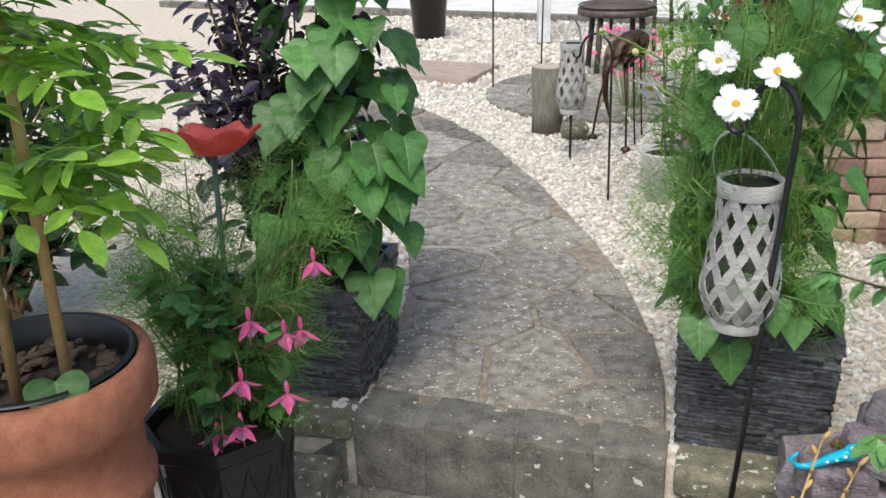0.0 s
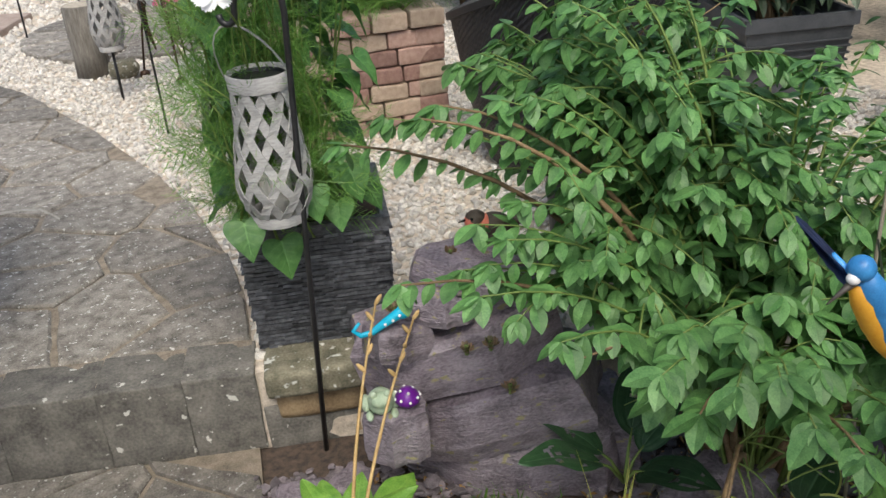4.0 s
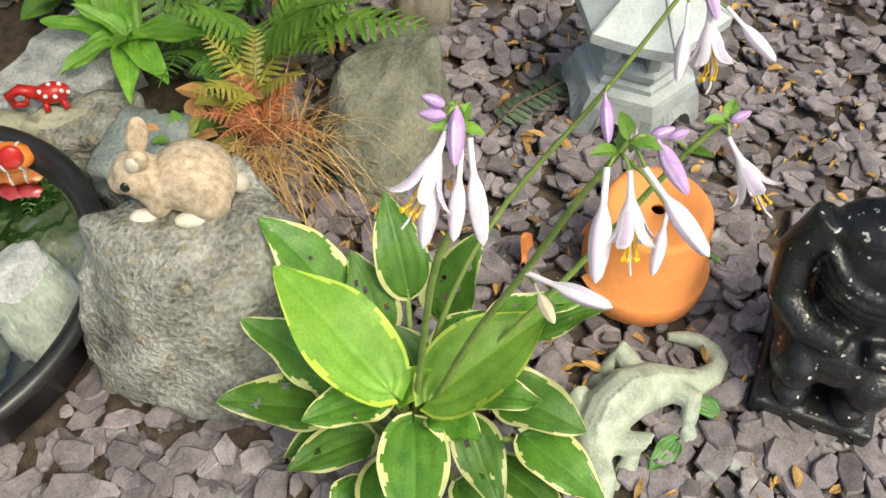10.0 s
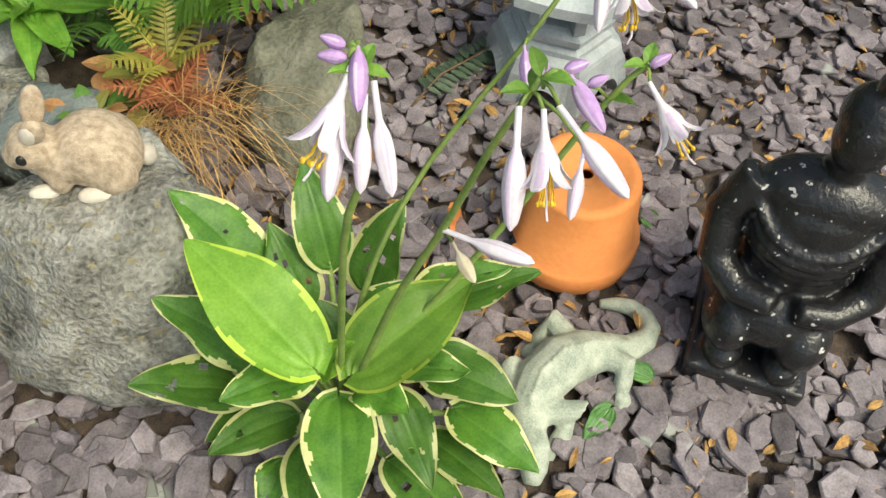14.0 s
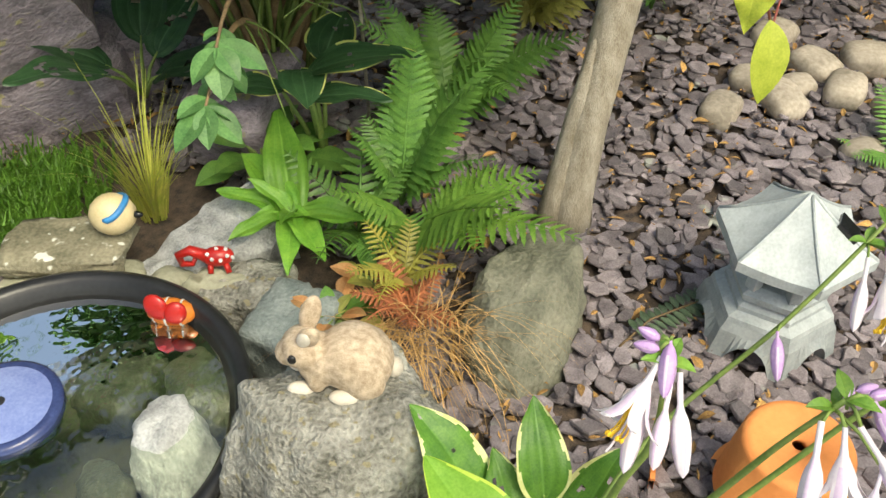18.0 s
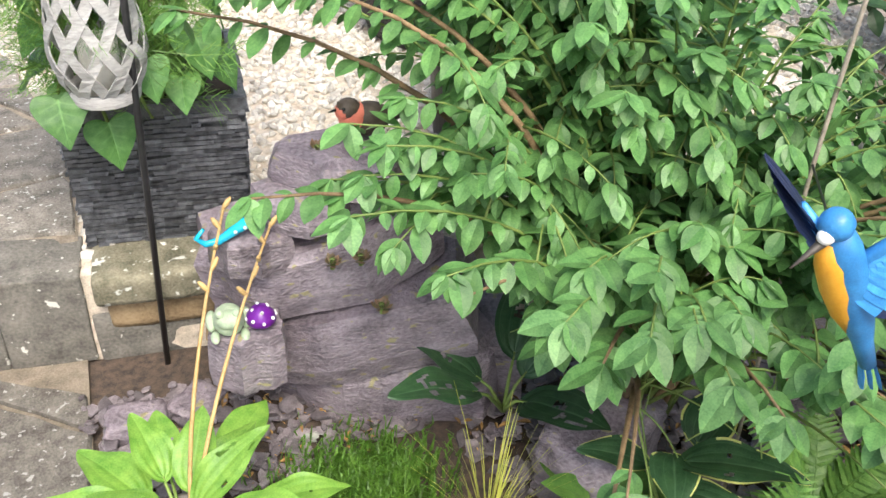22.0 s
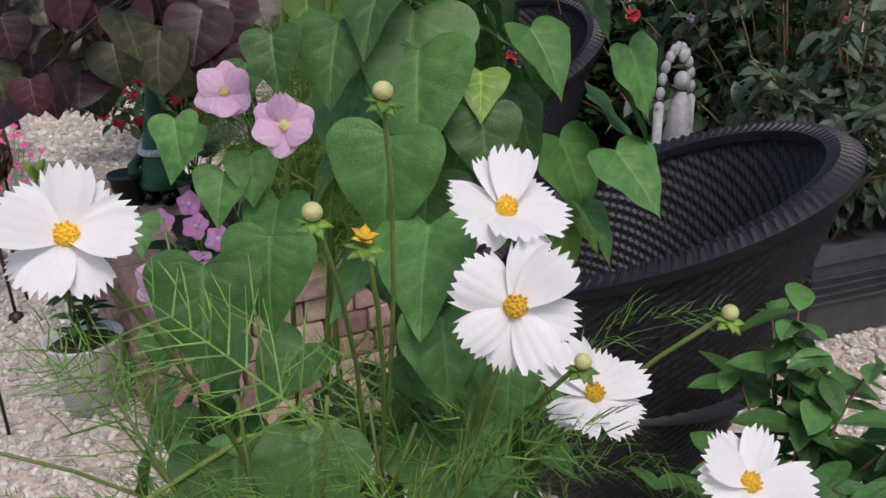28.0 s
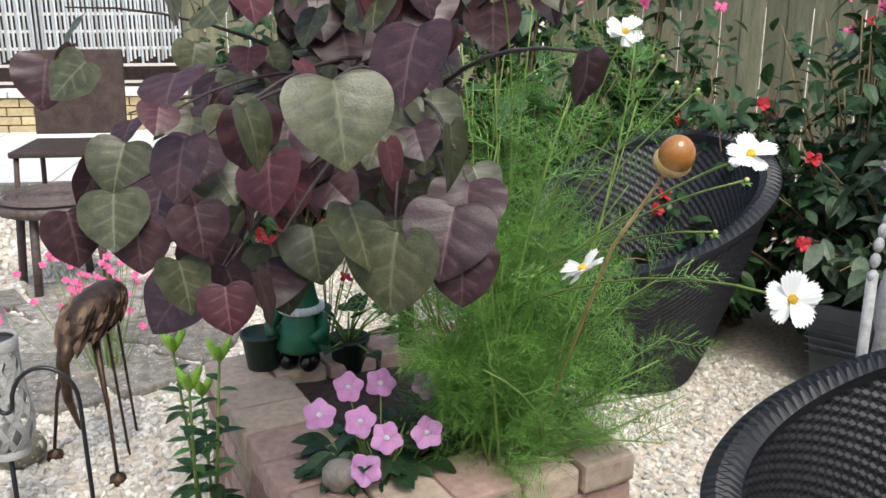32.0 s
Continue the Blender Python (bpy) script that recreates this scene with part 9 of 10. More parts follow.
for k in range(44):
    x = r.uniform(0.88, 1.5)
    p = Vector((x, r.uniform(2.75, 3.3), r.uniform(1.08, 1.42))) - R0
    spots.append(aim(p, (r.uniform(-1.0, 0.8), r.uniform(-1.1, 0.5), r.uniform(-1, -0.2)), r.uniform(-0.8, 0.8), r.uniform(0.5, 0.95)))
put_leaves(rb, "leaf", bk, spots, 300)

# ---- white pot with a lily, hooks, lantern, log, metal bird ----
wp = thing("white_pot", (1.11, 3.325, TOP - 0.006), "white plastic pot of dark soil standing on gravel", "pot")
part("body", lathe([(0, 0), (0.068, 0), (0.09, 0.175), (0.094, 0.18), (0.094, 0.186), (0.088, 0.186), (0.083, 0.16), (0, 0.155)], 40).mesh("pot", WHITE, True), wp)
part("soil", lathe([(0, 0.166), (0.05, 0.165), (0.085, 0.162)], 24).mesh("soil", SOIL, True), wp)
lily = thing("lily", (1.11, 3.325, TOP + 0.155), "lily with leafy stems and green buds in a white pot", "plant")
ll = [leaf_mesh("leaf", LANCE, 0.075, [G_DEEP], 1.9, 0.2, 0.35), leaf_mesh("leaf", LANCE, 0.06, [G_HEART], 2.0, 0.2, 0.3)]
s = Shape()
ball(s, (0, 0.025, 0), (0.009, 0.03, 0.009), seg=10, rings=8)
LB = s.mesh("bud", [G_ASH], True)
for k, (x, y, tx, ty, h) in enumerate(((0.0, 0.0, -0.03, 0.02, 0.42), (0.02, 0.01, 0.04, -0.03, 0.4), (-0.02, -0.01, -0.04, -0.08, 0.38), (0.01, -0.02, 0.03, 0.05, 0.3))):
    st = part("stem", tube([(x, y, -0.01), ((x + tx) / 2, (y + ty) / 2, h * 0.5), (tx, ty, h)], [0.004, 0.0035, 0.0025], 6).mesh("stem", STEM, True), lily)
    for i in range(17):
        q = 0.12 + 0.82 * i / 17
        a = i * 2.4 + k
        part("leaf", ll[i % 2], st, "", aim((x + (tx - x) * q, y + (ty - y) * q, h * q), (math.cos(a), math.sin(a), 0.3), 0, 0.9 - 0.3 * q))
    for i in range(3):
        part("bud", LB, st, "", aim((tx, ty, h), (math.cos(i * 2.1), math.sin(i * 2.1), 1.6), 0, 0.9))
crook((0.905, 3.32, TOP - 0.01), (0.90, 3.33, 0.72), (0.85, 3.36, 0.79), (0.80, 3.39, 0.72), "thin black shepherd hook standing in the gravel", 0.0042)
stake = thing("lantern_stake", (0.856, 3.885, TOP - 0.01), "dark metal stake with a hook carrying a lattice lantern", "stake")
part("rod", tube([(0, 0, -0.03), (0, 0, 0.2)], 0.006, 8).mesh("rod", BLACKIRON, True), stake)
lattice_lantern((0.856, 3.885, 0.388), "pale grey lattice lantern on a stake above the gravel", 0.29, 0.05, 0.066, (0.0, 0.0, 0.09), 40)
for x, y, hgt in ((0.645, 5.3, 0.95), (1.0, 5.9, 0.5)):
    part_ob = part("garden_stake", tube([(x, y, TOP - 0.03), (x + 0.01, y, TOP + hgt)], 0.005, 6).mesh("stake", BLACKIRON, True))
    tagged(part_ob, "thin dark metal stake standing in the gravel", "stake")
log = thing("log_post", (0.825, 4.36, TOP - 0.01), "weathered grey log standing on end in the gravel", "log")
part("bark", lathe([(0, 0), (0.075, 0.0), (0.072, 0.12), (0.075, 0.3), (0.07, 0.31)], 20).mesh("bark", paint("weathered grey wood", (0.14, 0.125, 0.105), (0.36, 0.335, 0.29), size=0.04, rough=0.9, bump=0.7, stretch=(3, 3, 0.5)), True), log)
part("cut_top", lathe([(0.071, 0.309), (0.04, 0.312), (0, 0.312)], 20).mesh("top", paint("sawn log end", (0.3, 0.26, 0.2), (0.46, 0.41, 0.33), size=0.02, rough=0.9, bump=0.4), True), log)
rock((0.93, 4.22, TOP - 0.012), (0.13, 0.11, 0.08), CAPSTONE, 97, "pale rounded stone beside the log", 0, rough=0.1)

RUST = paint("rusty brown metal", (0.025, 0.017, 0.013), (0.11, 0.065, 0.04), size=0.02, rough=0.45, bump=0.4, metal=0.6, island=True, vary=0.5)
ibis = thing("metal_bird", (1.11, 4.07, TOP - 0.01), "rusty metal wading bird sculpture with layered feathers", "sculpture")
s = Shape()
ball(s, (0.03, 0.03, 0.43), (0.12, 0.06, 0.065), 0, Euler((0, -0.25, 0.7)).to_matrix())
part("body", s.mesh("body", RUST, True), ibis)
r = random.Random(7)
fe = leaf_mesh("feather", LANCE, 0.07, [RUST], 2.2, 0.3, 0.3)
for k in range(120):
    a, q = r.uniform(0, 6.283), r.uniform(-1, 1)
    d = Vector((0.76, 0.64, 0.25))
    p = Vector((0.03, 0.03, 0.43)) + d * 0.1 * q + Vector((-0.64 * math.cos(a), 0.76 * math.cos(a), abs(math.sin(a)))) * 0.062 * math.sqrt(1 - q * q * 0.8)
    part("feather", fe, ibis, "", aim(p, -d + Vector((0, 0, -0.35)), r.uniform(-0.5, 0.5), r.uniform(0.7, 1.1)))
for x, y in ((0.0, -0.11), (-0.1, 0.12)):
    part("leg", tube([(x * 0.4, y * 0.3, 0.39), (x * 0.8, y * 0.8, 0.2), (x, y, 0.03)], [0.012, 0.005, 0.005], 7).mesh("leg", RUST, True), ibis)
    part("foot", lathe([(0, 0.03), (0.02, 0.02), (0.024, 0.0), (0, 0)], 12).mesh("foot", RUST, True), ibis, "", pose(x, y, 0.0))
for x, y in ((0.04, 0.0), (0.1, 0.12)):
    part("leg", tube([(x, y, 0.4), (x + 0.03, y + 0.02, 0.0)], 0.004, 7).mesh("leg", RUST, True), ibis)
part("neck", tube([(-0.06, -0.04, 0.4), (-0.09, -0.06, 0.34), (-0.085, -0.05, 0.24), (-0.06, -0.03, 0.14)], [0.03, 0.016, 0.012, 0.004], 9).mesh("neck", RUST, True), ibis)
pinkf = thing("pink_flowers", (1.3, 4.7, TOP - 0.01), "low clump of small bright pink flowers beyond the metal bird", "flowering plant")
r = random.Random(17)
PF = daisy(0.014, PETAL_HOT, PETAL_PINK, 5, "round", 0.2)
for k in range(60):
    p = Vector((r.gauss(0, 0.09), r.gauss(0, 0.09), r.uniform(0.2, 0.42)))
    part("flower", PF, part("flower_stem", tube([(p.x * 0.3, p.y * 0.3, 0), tuple(p)], 0.0014, 4).mesh("stem", STEM), pinkf), "", facing(p, (r.uniform(-0.5, 0.5), -0.7, 0.7), k))

# ---- woven tub chairs ----
RATTAN = paint("black woven rattan", (0.007, 0.007, 0.008), (0.02, 0.02, 0.025), size=0.02, rough=0.5, bump=0.2, vary=0.15)


def tub_chair(at, turn, label, low=0.36, high=0.66, wide=0.37):
    """A round tub chair: tapering woven shell, rim sloping from low front to high back, a broad rim band and a seat."""
    ob = thing("tub_chair", at, label, "chair", "woven tub chairs", turn)
    rim = lambda a: low + (high - low) * (0.5 + 0.5 * math.cos(a)) ** 0.8
    rad = lambda q: 0.19 + (wide - 0.19) * q ** 0.8
    rows, cols = 54, 216

    def shell(off, name):
        s = Shape()
        for j in range(rows + 1):
            for i in range(cols):
                a = 2 * math.pi * i / cols
                q = j / rows
                weave = 0.0022 * (0, 1, 0, -1)[i % 4] * (1 if j % 2 else -1) * (1 if 0 < j < rows else 0)
                R = rad(q) + off + weave
                lean = 0.05 * q * math.cos(a)
                s.v.append((R * math.cos(a) + 0.06 * q, R * math.sin(a), rim(a) * q))
        s.f = [(j * cols + i, j * cols + (i + 1) % cols, (j + 1) * cols + (i + 1) % cols, (j + 1) * cols + i) for j in range(rows) for i in range(cols)]
        s.mi = [0] * len(s.f)
        return part(name, s.mesh(name, RATTAN), ob)

    shell(0.0, "outer_shell")
    shell(-0.035, "inner_shell")
    s = Shape()
    for i in range(cols * 2):
        a = math.pi * i / cols
        w = 0.003 * (1 if i % 4 < 2 else -1)
        for dr, dz in ((0.012, -0.012), (0.014, 0.008), (-0.01, 0.018 + w), (-0.03, 0.018 - w), (-0.052, 0.006), (-0.05, -0.014)):
            R = wide + dr
            s.v.append((R * math.cos(a) + 0.06, R * math.sin(a), rim(a) + dz + 0.004))
    n = cols * 2
    s.f = [(i * 6 + e, i * 6 + (e + 1) % 6, ((i + 1) % n) * 6 + (e + 1) % 6, ((i + 1) % n) * 6 + e) for i in range(n) for e in range(6)]
    s.mi = [0] * len(s.f)
    part("rim_band", s.mesh("rim", RATTAN), ob, "broad woven rim")
    part("seat", lathe([(0, 0.3), (0.2, 0.3), (0.27, 0.28), (0.28, 0.26)], 40).mesh("seat", RATTAN, True), ob, "dark seat", pose(0.04, 0, 0))
    return ob


tub_chair((1.87, 2.34, TOP - 0.004), -50, "black woven tub chair standing on the gravel near the planter", 0.42, 0.7, 0.35)
tub_chair((2.72, 3.66, TOP - 0.004), 10, "black woven tub chair standing behind the brick planter", 0.4, 0.74, 0.38)

# potted shrub with the red label
bpz = thing("nursery_pot", (1.6, 1.8, TOP - 0.006), "black plastic nursery pot with a red plant label", "pot")
part("body", lathe([(0, 0), (0.092, 0), (0.108, 0.2), (0.115, 0.2), (0.116, 0.225), (0.106, 0.225), (0.102, 0.18), (0, 0.175)], 36).mesh("pot", BLACKPLASTIC, True), bpz)
part("soil", lathe([(0, 0.187), (0.06, 0.185), (0.104, 0.182)], 20).mesh("soil", SOIL, True), bpz)
part("plant_label", from_bm(box_bm(0.05, 0.003, 0.11, 0.001), "label", RED, False), bpz, "red card plant label", pose(0.07, -0.04, 0.18, 12, 20, 40))
peony = thing("peony", (1.6, 1.8, TOP + 0.175), "young peony with broad divided green leaves in a nursery pot", "plant")
yk = [leaf_mesh("leaf", OVAL, 0.085, [G_HEART], 0.95, 0.2, 0.3), leaf_mesh("leaf", OVAL, 0.07, [G_SHRUB], 1.0, 0.2, 0.35)]
r = random.Random(27)
spots, st = [], Shape()
for k in range(22):
    e = Vector((r.uniform(-0.22, 0.3), r.uniform(-0.22, 0.2), r.uniform(0.1, 0.4)))
    pts = curve_points((0, 0, 0), e, 0, 6, (0, 0, 0.06))
    st = tube(pts, list(np.linspace(0.004, 0.0015, 7)), 5, st)
    for i in range(8):
        a = r.random() * 6.283
        spots.append(aim(pts[3 + i % 4], Vector((math.cos(a), math.sin(a), r.uniform(-0.3, 0.5))), r.uniform(-0.4, 0.4), r.uniform(0.7, 1.15)))
part("stem", st.mesh("stem", TWIG, True), peony)["kind"] = "stuff"
put_leaves(peony, "leaf", yk, spots, 200)

# grey trough, angel, dark border shrubs, fence
GREYPLASTIC = paint("slate grey plastic", (0.045, 0.05, 0.055), (0.08, 0.085, 0.095), size=0.05, rough=0.5, bump=0.05)
for k, (x, y, turn, w) in enumerate(((2.86, 2.42, -20, 0.4), (3.3, 3.12, 15, 0.4))):
    tr = thing("square_trough", (x, y, TOP - 0.006), "slate grey ribbed square plastic planter", "planter", "grey troughs", turn)
    s = Shape()
    for z, q in ((0, 0.4), (0.24, 0.47), (0.245, 0.5), (0.29, 0.5), (0.29, 0.46), (0.24, 0.44)):
        s.v += [(-w * q, -w * q, z), (w * q, -w * q, z), (w * q, w * q, z), (-w * q, w * q, z)]
    s.f = [(4 * j + e, 4 * j + (e + 1) % 4, 4 * j + 4 + (e + 1) % 4, 4 * j + 4 + e) for j in range(5) for e in range(4)] + [(20, 21, 22, 23)]
    s.mi = [0] * len(s.f)
    part("body", s.mesh("trough", GREYPLASTIC), tr)
    for j in range(4):
        for e in range(4):
            part("rib", from_bm(box_bm(w * 0.92, 0.006, 0.006, 0.001), "rib", GREYPLASTIC, False), tr, "", Matrix.Rotation(e * math.pi / 2, 4, "Z") @ pose(0, -w * (0.455 + 0.006 * j), 0.12 + 0.025 * j))
ang = thing("angel_statue", (2.72, 2.82, TOP - 0.006), "small grey angel figure in an arched frame", "statue")
s = lathe([(0, 0), (0.06, 0), (0.05, 0.03), (0.03, 0.4), (0.045, 0.46), (0.03, 0.56), (0.012, 0.6)], 14)
ball(s, (0, 0, 0.63), (0.024, 0.024, 0.028))
ball(s, (0.0, 0.0, 0.7), (0.02, 0.012, 0.02))
for k in range(13):
    a = math.pi * k / 12
    ball(s, (0.075 * math.cos(a), 0.02, 0.56 + 0.16 * math.sin(a)), (0.016, 0.012, 0.02), seg=8, rings=6)
for d in (-1, 1):
    s = tube([(0.075 * d, 0.02, 0.57), (0.075 * d, 0.02, 0.02)], 0.014, 8, s)
part("figure", s.mesh("angel", paint("grey cast resin", (0.2, 0.2, 0.2), (0.42, 0.42, 0.42), size=0.02, rough=0.6, bump=0.3), True), ang)


def bush(name, at, size, leaves, half, L, mats, label, seed, stems=24, singles=60, flowers=None, near=None, width=1.0, droop=0.3):
    """A dense border shrub: stems fanning from the base, leaves along them, some flowers at the tips."""
    ob = thing(name, at, label, "shrub")
    r = random.Random(seed)
    kinds = [leaf_mesh("leaf", half, L * q, [m], width, 0.2, droop) for m in mats for q in (0.85, 1.1)]
    st, spots = Shape(), []
    per = leaves // stems
    for k in range(stems):
        a, el = r.random() * 6.283, r.uniform(0.15, 1.45)
        e = Vector((size[0] * math.cos(a) * math.cos(el), size[1] * math.sin(a) * math.cos(el), size[2] * (0.15 + 0.85 * math.sin(el)))) * r.uniform(0.75, 1.05)
        pts = curve_points((r.uniform(-0.05, 0.05), r.uniform(-0.05, 0.05), 0), e, 0, 7, (0, 0, 0.08))
        st = tube(pts, list(np.linspace(0.008, 0.002, 8)), 5, st)
        for i in range(per):
            t = r.uniform(1.2, 7)
            p = pts[min(int(t), 6)].lerp(pts[min(int(t) + 1, 7)], t % 1) + Vector((r.gauss(0, 0.035), r.gauss(0, 0.035), r.gauss(0, 0.035)))
            b = r.random() * 6.283
            spots.append(aim(p, Vector((math.cos(b), math.sin(b), r.uniform(-0.9, 0.4))), r.uniform(-0.6, 0.6), r.uniform(0.7, 1.25)))
        if flowers and k % flowers[1] == 0:
            part("flower", flowers[0], ob, "", facing(e, (r.uniform(-0.8, 0), -0.6, 0.6), k))
    part("stem", st.mesh("stem", TWIG, True), ob)["kind"] = "stuff"
    put_leaves(ob, "leaf", kinds, spots, singles, near)


REDFL = daisy(0.03, PETAL_RED, PETAL_RED, 7, True, 0.3)
PINKFL = daisy(0.03, PETAL_HOT, PETAL_HOT, 7, True, 0.3)
bush("border_shrub", (2.86, 2.42, TOP + 0.22), (0.36, 0.36, 0.62), 900, LANCE, 0.08, [G_GREY, G_DEEP], "grey-green shrub growing in a square planter", 201, 30, 60, width=1.6)
bush("border_shrub", (3.3, 3.12, TOP + 0.22), (0.35, 0.35, 0.65), 700, LANCE, 0.1, [G_GREY, G_HEART], "variegated grey-green shrub growing in a square planter", 202, 26, 60, width=1.8)
bush("border_shrub", (3.25, 2.75, TOP), (0.5, 0.5, 1.3), 1500, OVAL, 0.055, [G_DEEP, G_GREY], "dark green budleia-like border shrub with small flowers", 203, 50, 40, (PETAL_P1 := daisy(0.022, PETAL_BUD, PETAL_BUD, 6, False), 4))
bush("border_shrub", (3.35, 3.75, TOP), (0.55, 0.5, 0.95), 1500, OVAL, 0.075, [G_DEEP], "dark green border shrub with red flowers", 204, 46, 40, (REDFL, 5))
bush("border_shrub", (3.5, 3.35, TOP), (0.6, 0.6, 1.35), 1700, OVAL, 0.075, [G_DEEP, G_DARK], "tall dark green border shrub behind the tub chair", 214, 52, 30, (REDFL, 6))
bush("border_shrub", (2.76, 4.36, TOP), (0.6, 0.5, 1.45), 1700, OVAL, 0.08, [G_DEEP, G_DARK], "tall dark green shrub behind the cosmos and the chair", 215, 52, 20)
bush("border_shrub", (3.33, 4.24, TOP), (0.6, 0.5, 1.4), 1700, OVAL, 0.08, [G_DEEP, G_HEART], "tall dark leafy shrub in front of the fence", 216, 52, 20, (PINKFL, 7))
bush("border_shrub", (3.1, 4.6, TOP), (0.7, 0.5, 0.9), 1500, OVAL, 0.08, [G_DEEP, G_HEART], "dense dark green border shrub by the fence", 205, 46, 30, (REDFL, 6))
bush("border_shrub", (2.3, 5.3, TOP), (0.75, 0.45, 1.35), 1700, OVAL, 0.085, [G_DEEP, G_HEART], "tall leafy green border shrub by the fence", 206, 50, 30)
bush("border_shrub", (4.1, 3.3, TOP), (0.7, 0.7, 1.5), 1500, OVAL, 0.09, [G_DEEP, G_HEART], "tall dark green border shrub by the fence", 207, 50, 20, (PINKFL, 5))
bush("border_shrub", (3.9, 2.2, TOP), (0.8, 0.7, 1.35), 1700, OVAL, 0.07, [G_DEEP, G_GREY], "tall dark border shrub behind the chairs", 208, 50, 20)
bush("border_shrub", (2.9, 1.45, TOP), (0.6, 0.5, 0.9), 1300, OVAL, 0.06, [G_DEEP, G_SHRUB], "dark green border shrub beyond the spindle", 209, 44, 20)
bush("border_shrub", (2.35, 0.95, 0.0), (0.5, 0.5, 0.75), 1300, OVAL, 0.065, [G_DEEP, G_DARK], "dark green shrub behind the acer and the cobbles", 210, 44, 40)
bush("border_shrub", (2.55, 0.2, 0.0), (0.4, 0.5, 0.7), 1000, OVAL, 0.08, [G_DEEP, G_DARK], "dark green shrub behind the beach cobbles", 211, 36, 40)
bush("border_shrub", (2.5, -0.6, 0.0), (0.5, 0.5, 0.6), 800, OVAL, 0.07, [G_DEEP], "dark green shrub at the end of the slate bed", 212, 30, 20)
bush("border_shrub", (-0.95, 2.5, TOP), (0.5, 0.4, 1.1), 1100, OVAL, 0.07, [G_DEEP, G_HEART], "leafy green shrub behind the terracotta pot", 213, 40, 20)

FENCE = paint("weathered green fence board", (0.13, 0.13, 0.075), (0.26, 0.25, 0.16), size=0.1, rough=0.9, bump=0.4, vary=0.12, stretch=(3, 3, 0.4))


def board_fence(a, b, h, label, mat, w=0.14):
    ob = thing("board_fence", (a[0], a[1], TOP - 0.02), label, "fence", turn=math.degrees(math.atan2(b[1] - a[1], b[0] - a[0])))
    L = math.hypot(b[0] - a[0], b[1] - a[1])
    me = from_bm(box_bm(w - 0.008, 0.02, h, 0.003), "board", mat, False)
    n = int(L / w)
    for k in range(n):
        part("board", me, ob, "", pose((k + 0.5) * w, 0.012 * (k % 2), 0))
    for z in (0.3, h - 0.3):
        part("rail", from_bm(box_bm(L, 0.04, 0.07, 0.004), "rail", mat, False), ob, "", pose(L / 2, 0.055, z))


board_fence((5.4, -2.0), (4.9, 6.6), 1.85, "tall weathered green board fence behind the border", FENCE)
board_fence((4.9, 6.6), (2.6, 7.6), 1.85, "tall weathered board fence behind the border", FENCE)

# ---- far end: patio, raised wall, slatted screen, table and chairs ----
PATIO = paint("pale concrete paving", (0.6, 0.58, 0.54), (0.78, 0.76, 0.72), size=0.2, rough=0.85, bump=0.2, vary=0.06)
s = Shape()
patio = thing("patio", (0, 0, TOP - 0.01), "pale concrete patio beyond the gravel", "patio")
patio["kind"] = "structure"
slabm = from_bm(box_bm(0.89, 0.59, 0.05, 0.006), "slab", PATIO, False)
for i in range(7):
    for j in range(4):
        part("paving_slab", slabm, patio, "", pose(-0.5, 9.4, 0, 0, 0, -28) @ pose(-1.2 + 0.9 * i, 0.0 + 0.6 * j, 0))
part("edging", from_bm(box_bm(6.6, 0.08, 0.06, 0.008), "edging", KERB, False), patio, "", pose(-0.5, 9.4, 0, 0, 0, -28) @ pose(1.3, -0.36, 0))
YBRICK = paint("yellow stock brick", (0.42, 0.32, 0.17), (0.62, 0.5, 0.3), size=0.04, rough=0.9, bump=0.4, vary=0.2)
raised = thing("raised_wall", (1.6, 10.4, TOP), "low yellow brick wall with pale coping", "wall", turn=-28)
raised["kind"] = "structure"
bme = from_bm(box_bm(0.215, 0.1, 0.065, 0.004), "brick", YBRICK, False)
for c in range(4):
    for k in range(15):
        part("brick", bme, raised, "", pose(0.225 * k + 0.11 * (c % 2), 0.055, c * 0.075 + 0.03))
part("backing", from_bm(box_bm(3.4, 0.12, 0.32, 0), "core", MORTAR, False), raised, "", pose(1.7, 0.15, 0.0))
for k in range(6):
    part("coping", from_bm(box_bm(0.59, 0.32, 0.05, 0.008), "coping", PATIO, False), raised, "", pose(0.3 + 0.6 * k, 0.12, 0.335))
DARKWOOD = paint("dark brown slats", (0.03, 0.018, 0.014), (0.08, 0.05, 0.04), size=0.06, rough=0.7, bump=0.3)
screen = thing("slatted_screen", (1.2, 11.9, TOP), "dark brown slatted screen behind the raised wall", "screen", turn=-28)
me = from_bm(box_bm(4.5, 0.03, 0.13, 0.004), "slat", DARKWOOD, False)
for k in range(6):
    part("slat", me, screen, "", pose(2.2, 0, 0.2 + 0.16 * k))
for k in range(4):
    part("post", from_bm(box_bm(0.09, 0.09, 1.3, 0.006), "post", DARKWOOD, False), screen, "", pose(0.2 + 1.4 * k, 0.07, 0))
PALE = paint("pale grey painted post", (0.5, 0.52, 0.53), (0.66, 0.68, 0.69), size=0.06, rough=0.6, bump=0.1)
reed = thing("reed_screen", (1.5, 11.3, TOP), "pale upright reed screen behind the raised wall", "screen", turn=-28)
me = tube([(0, 0, 0.55), (0, 0, 1.9)], 0.012, 5).mesh("reed", PALE)
for k in range(90):
    part("reed", me, reed, "", pose(0.035 * k, 0.02 * (k % 3), 0.02 * (k % 4)))
for z in (0.62, 1.75):
    part("rail", from_bm(box_bm(3.3, 0.03, 0.05, 0.004), "rail", DARKWOOD, False), reed, "", pose(1.6, 0.05, z))
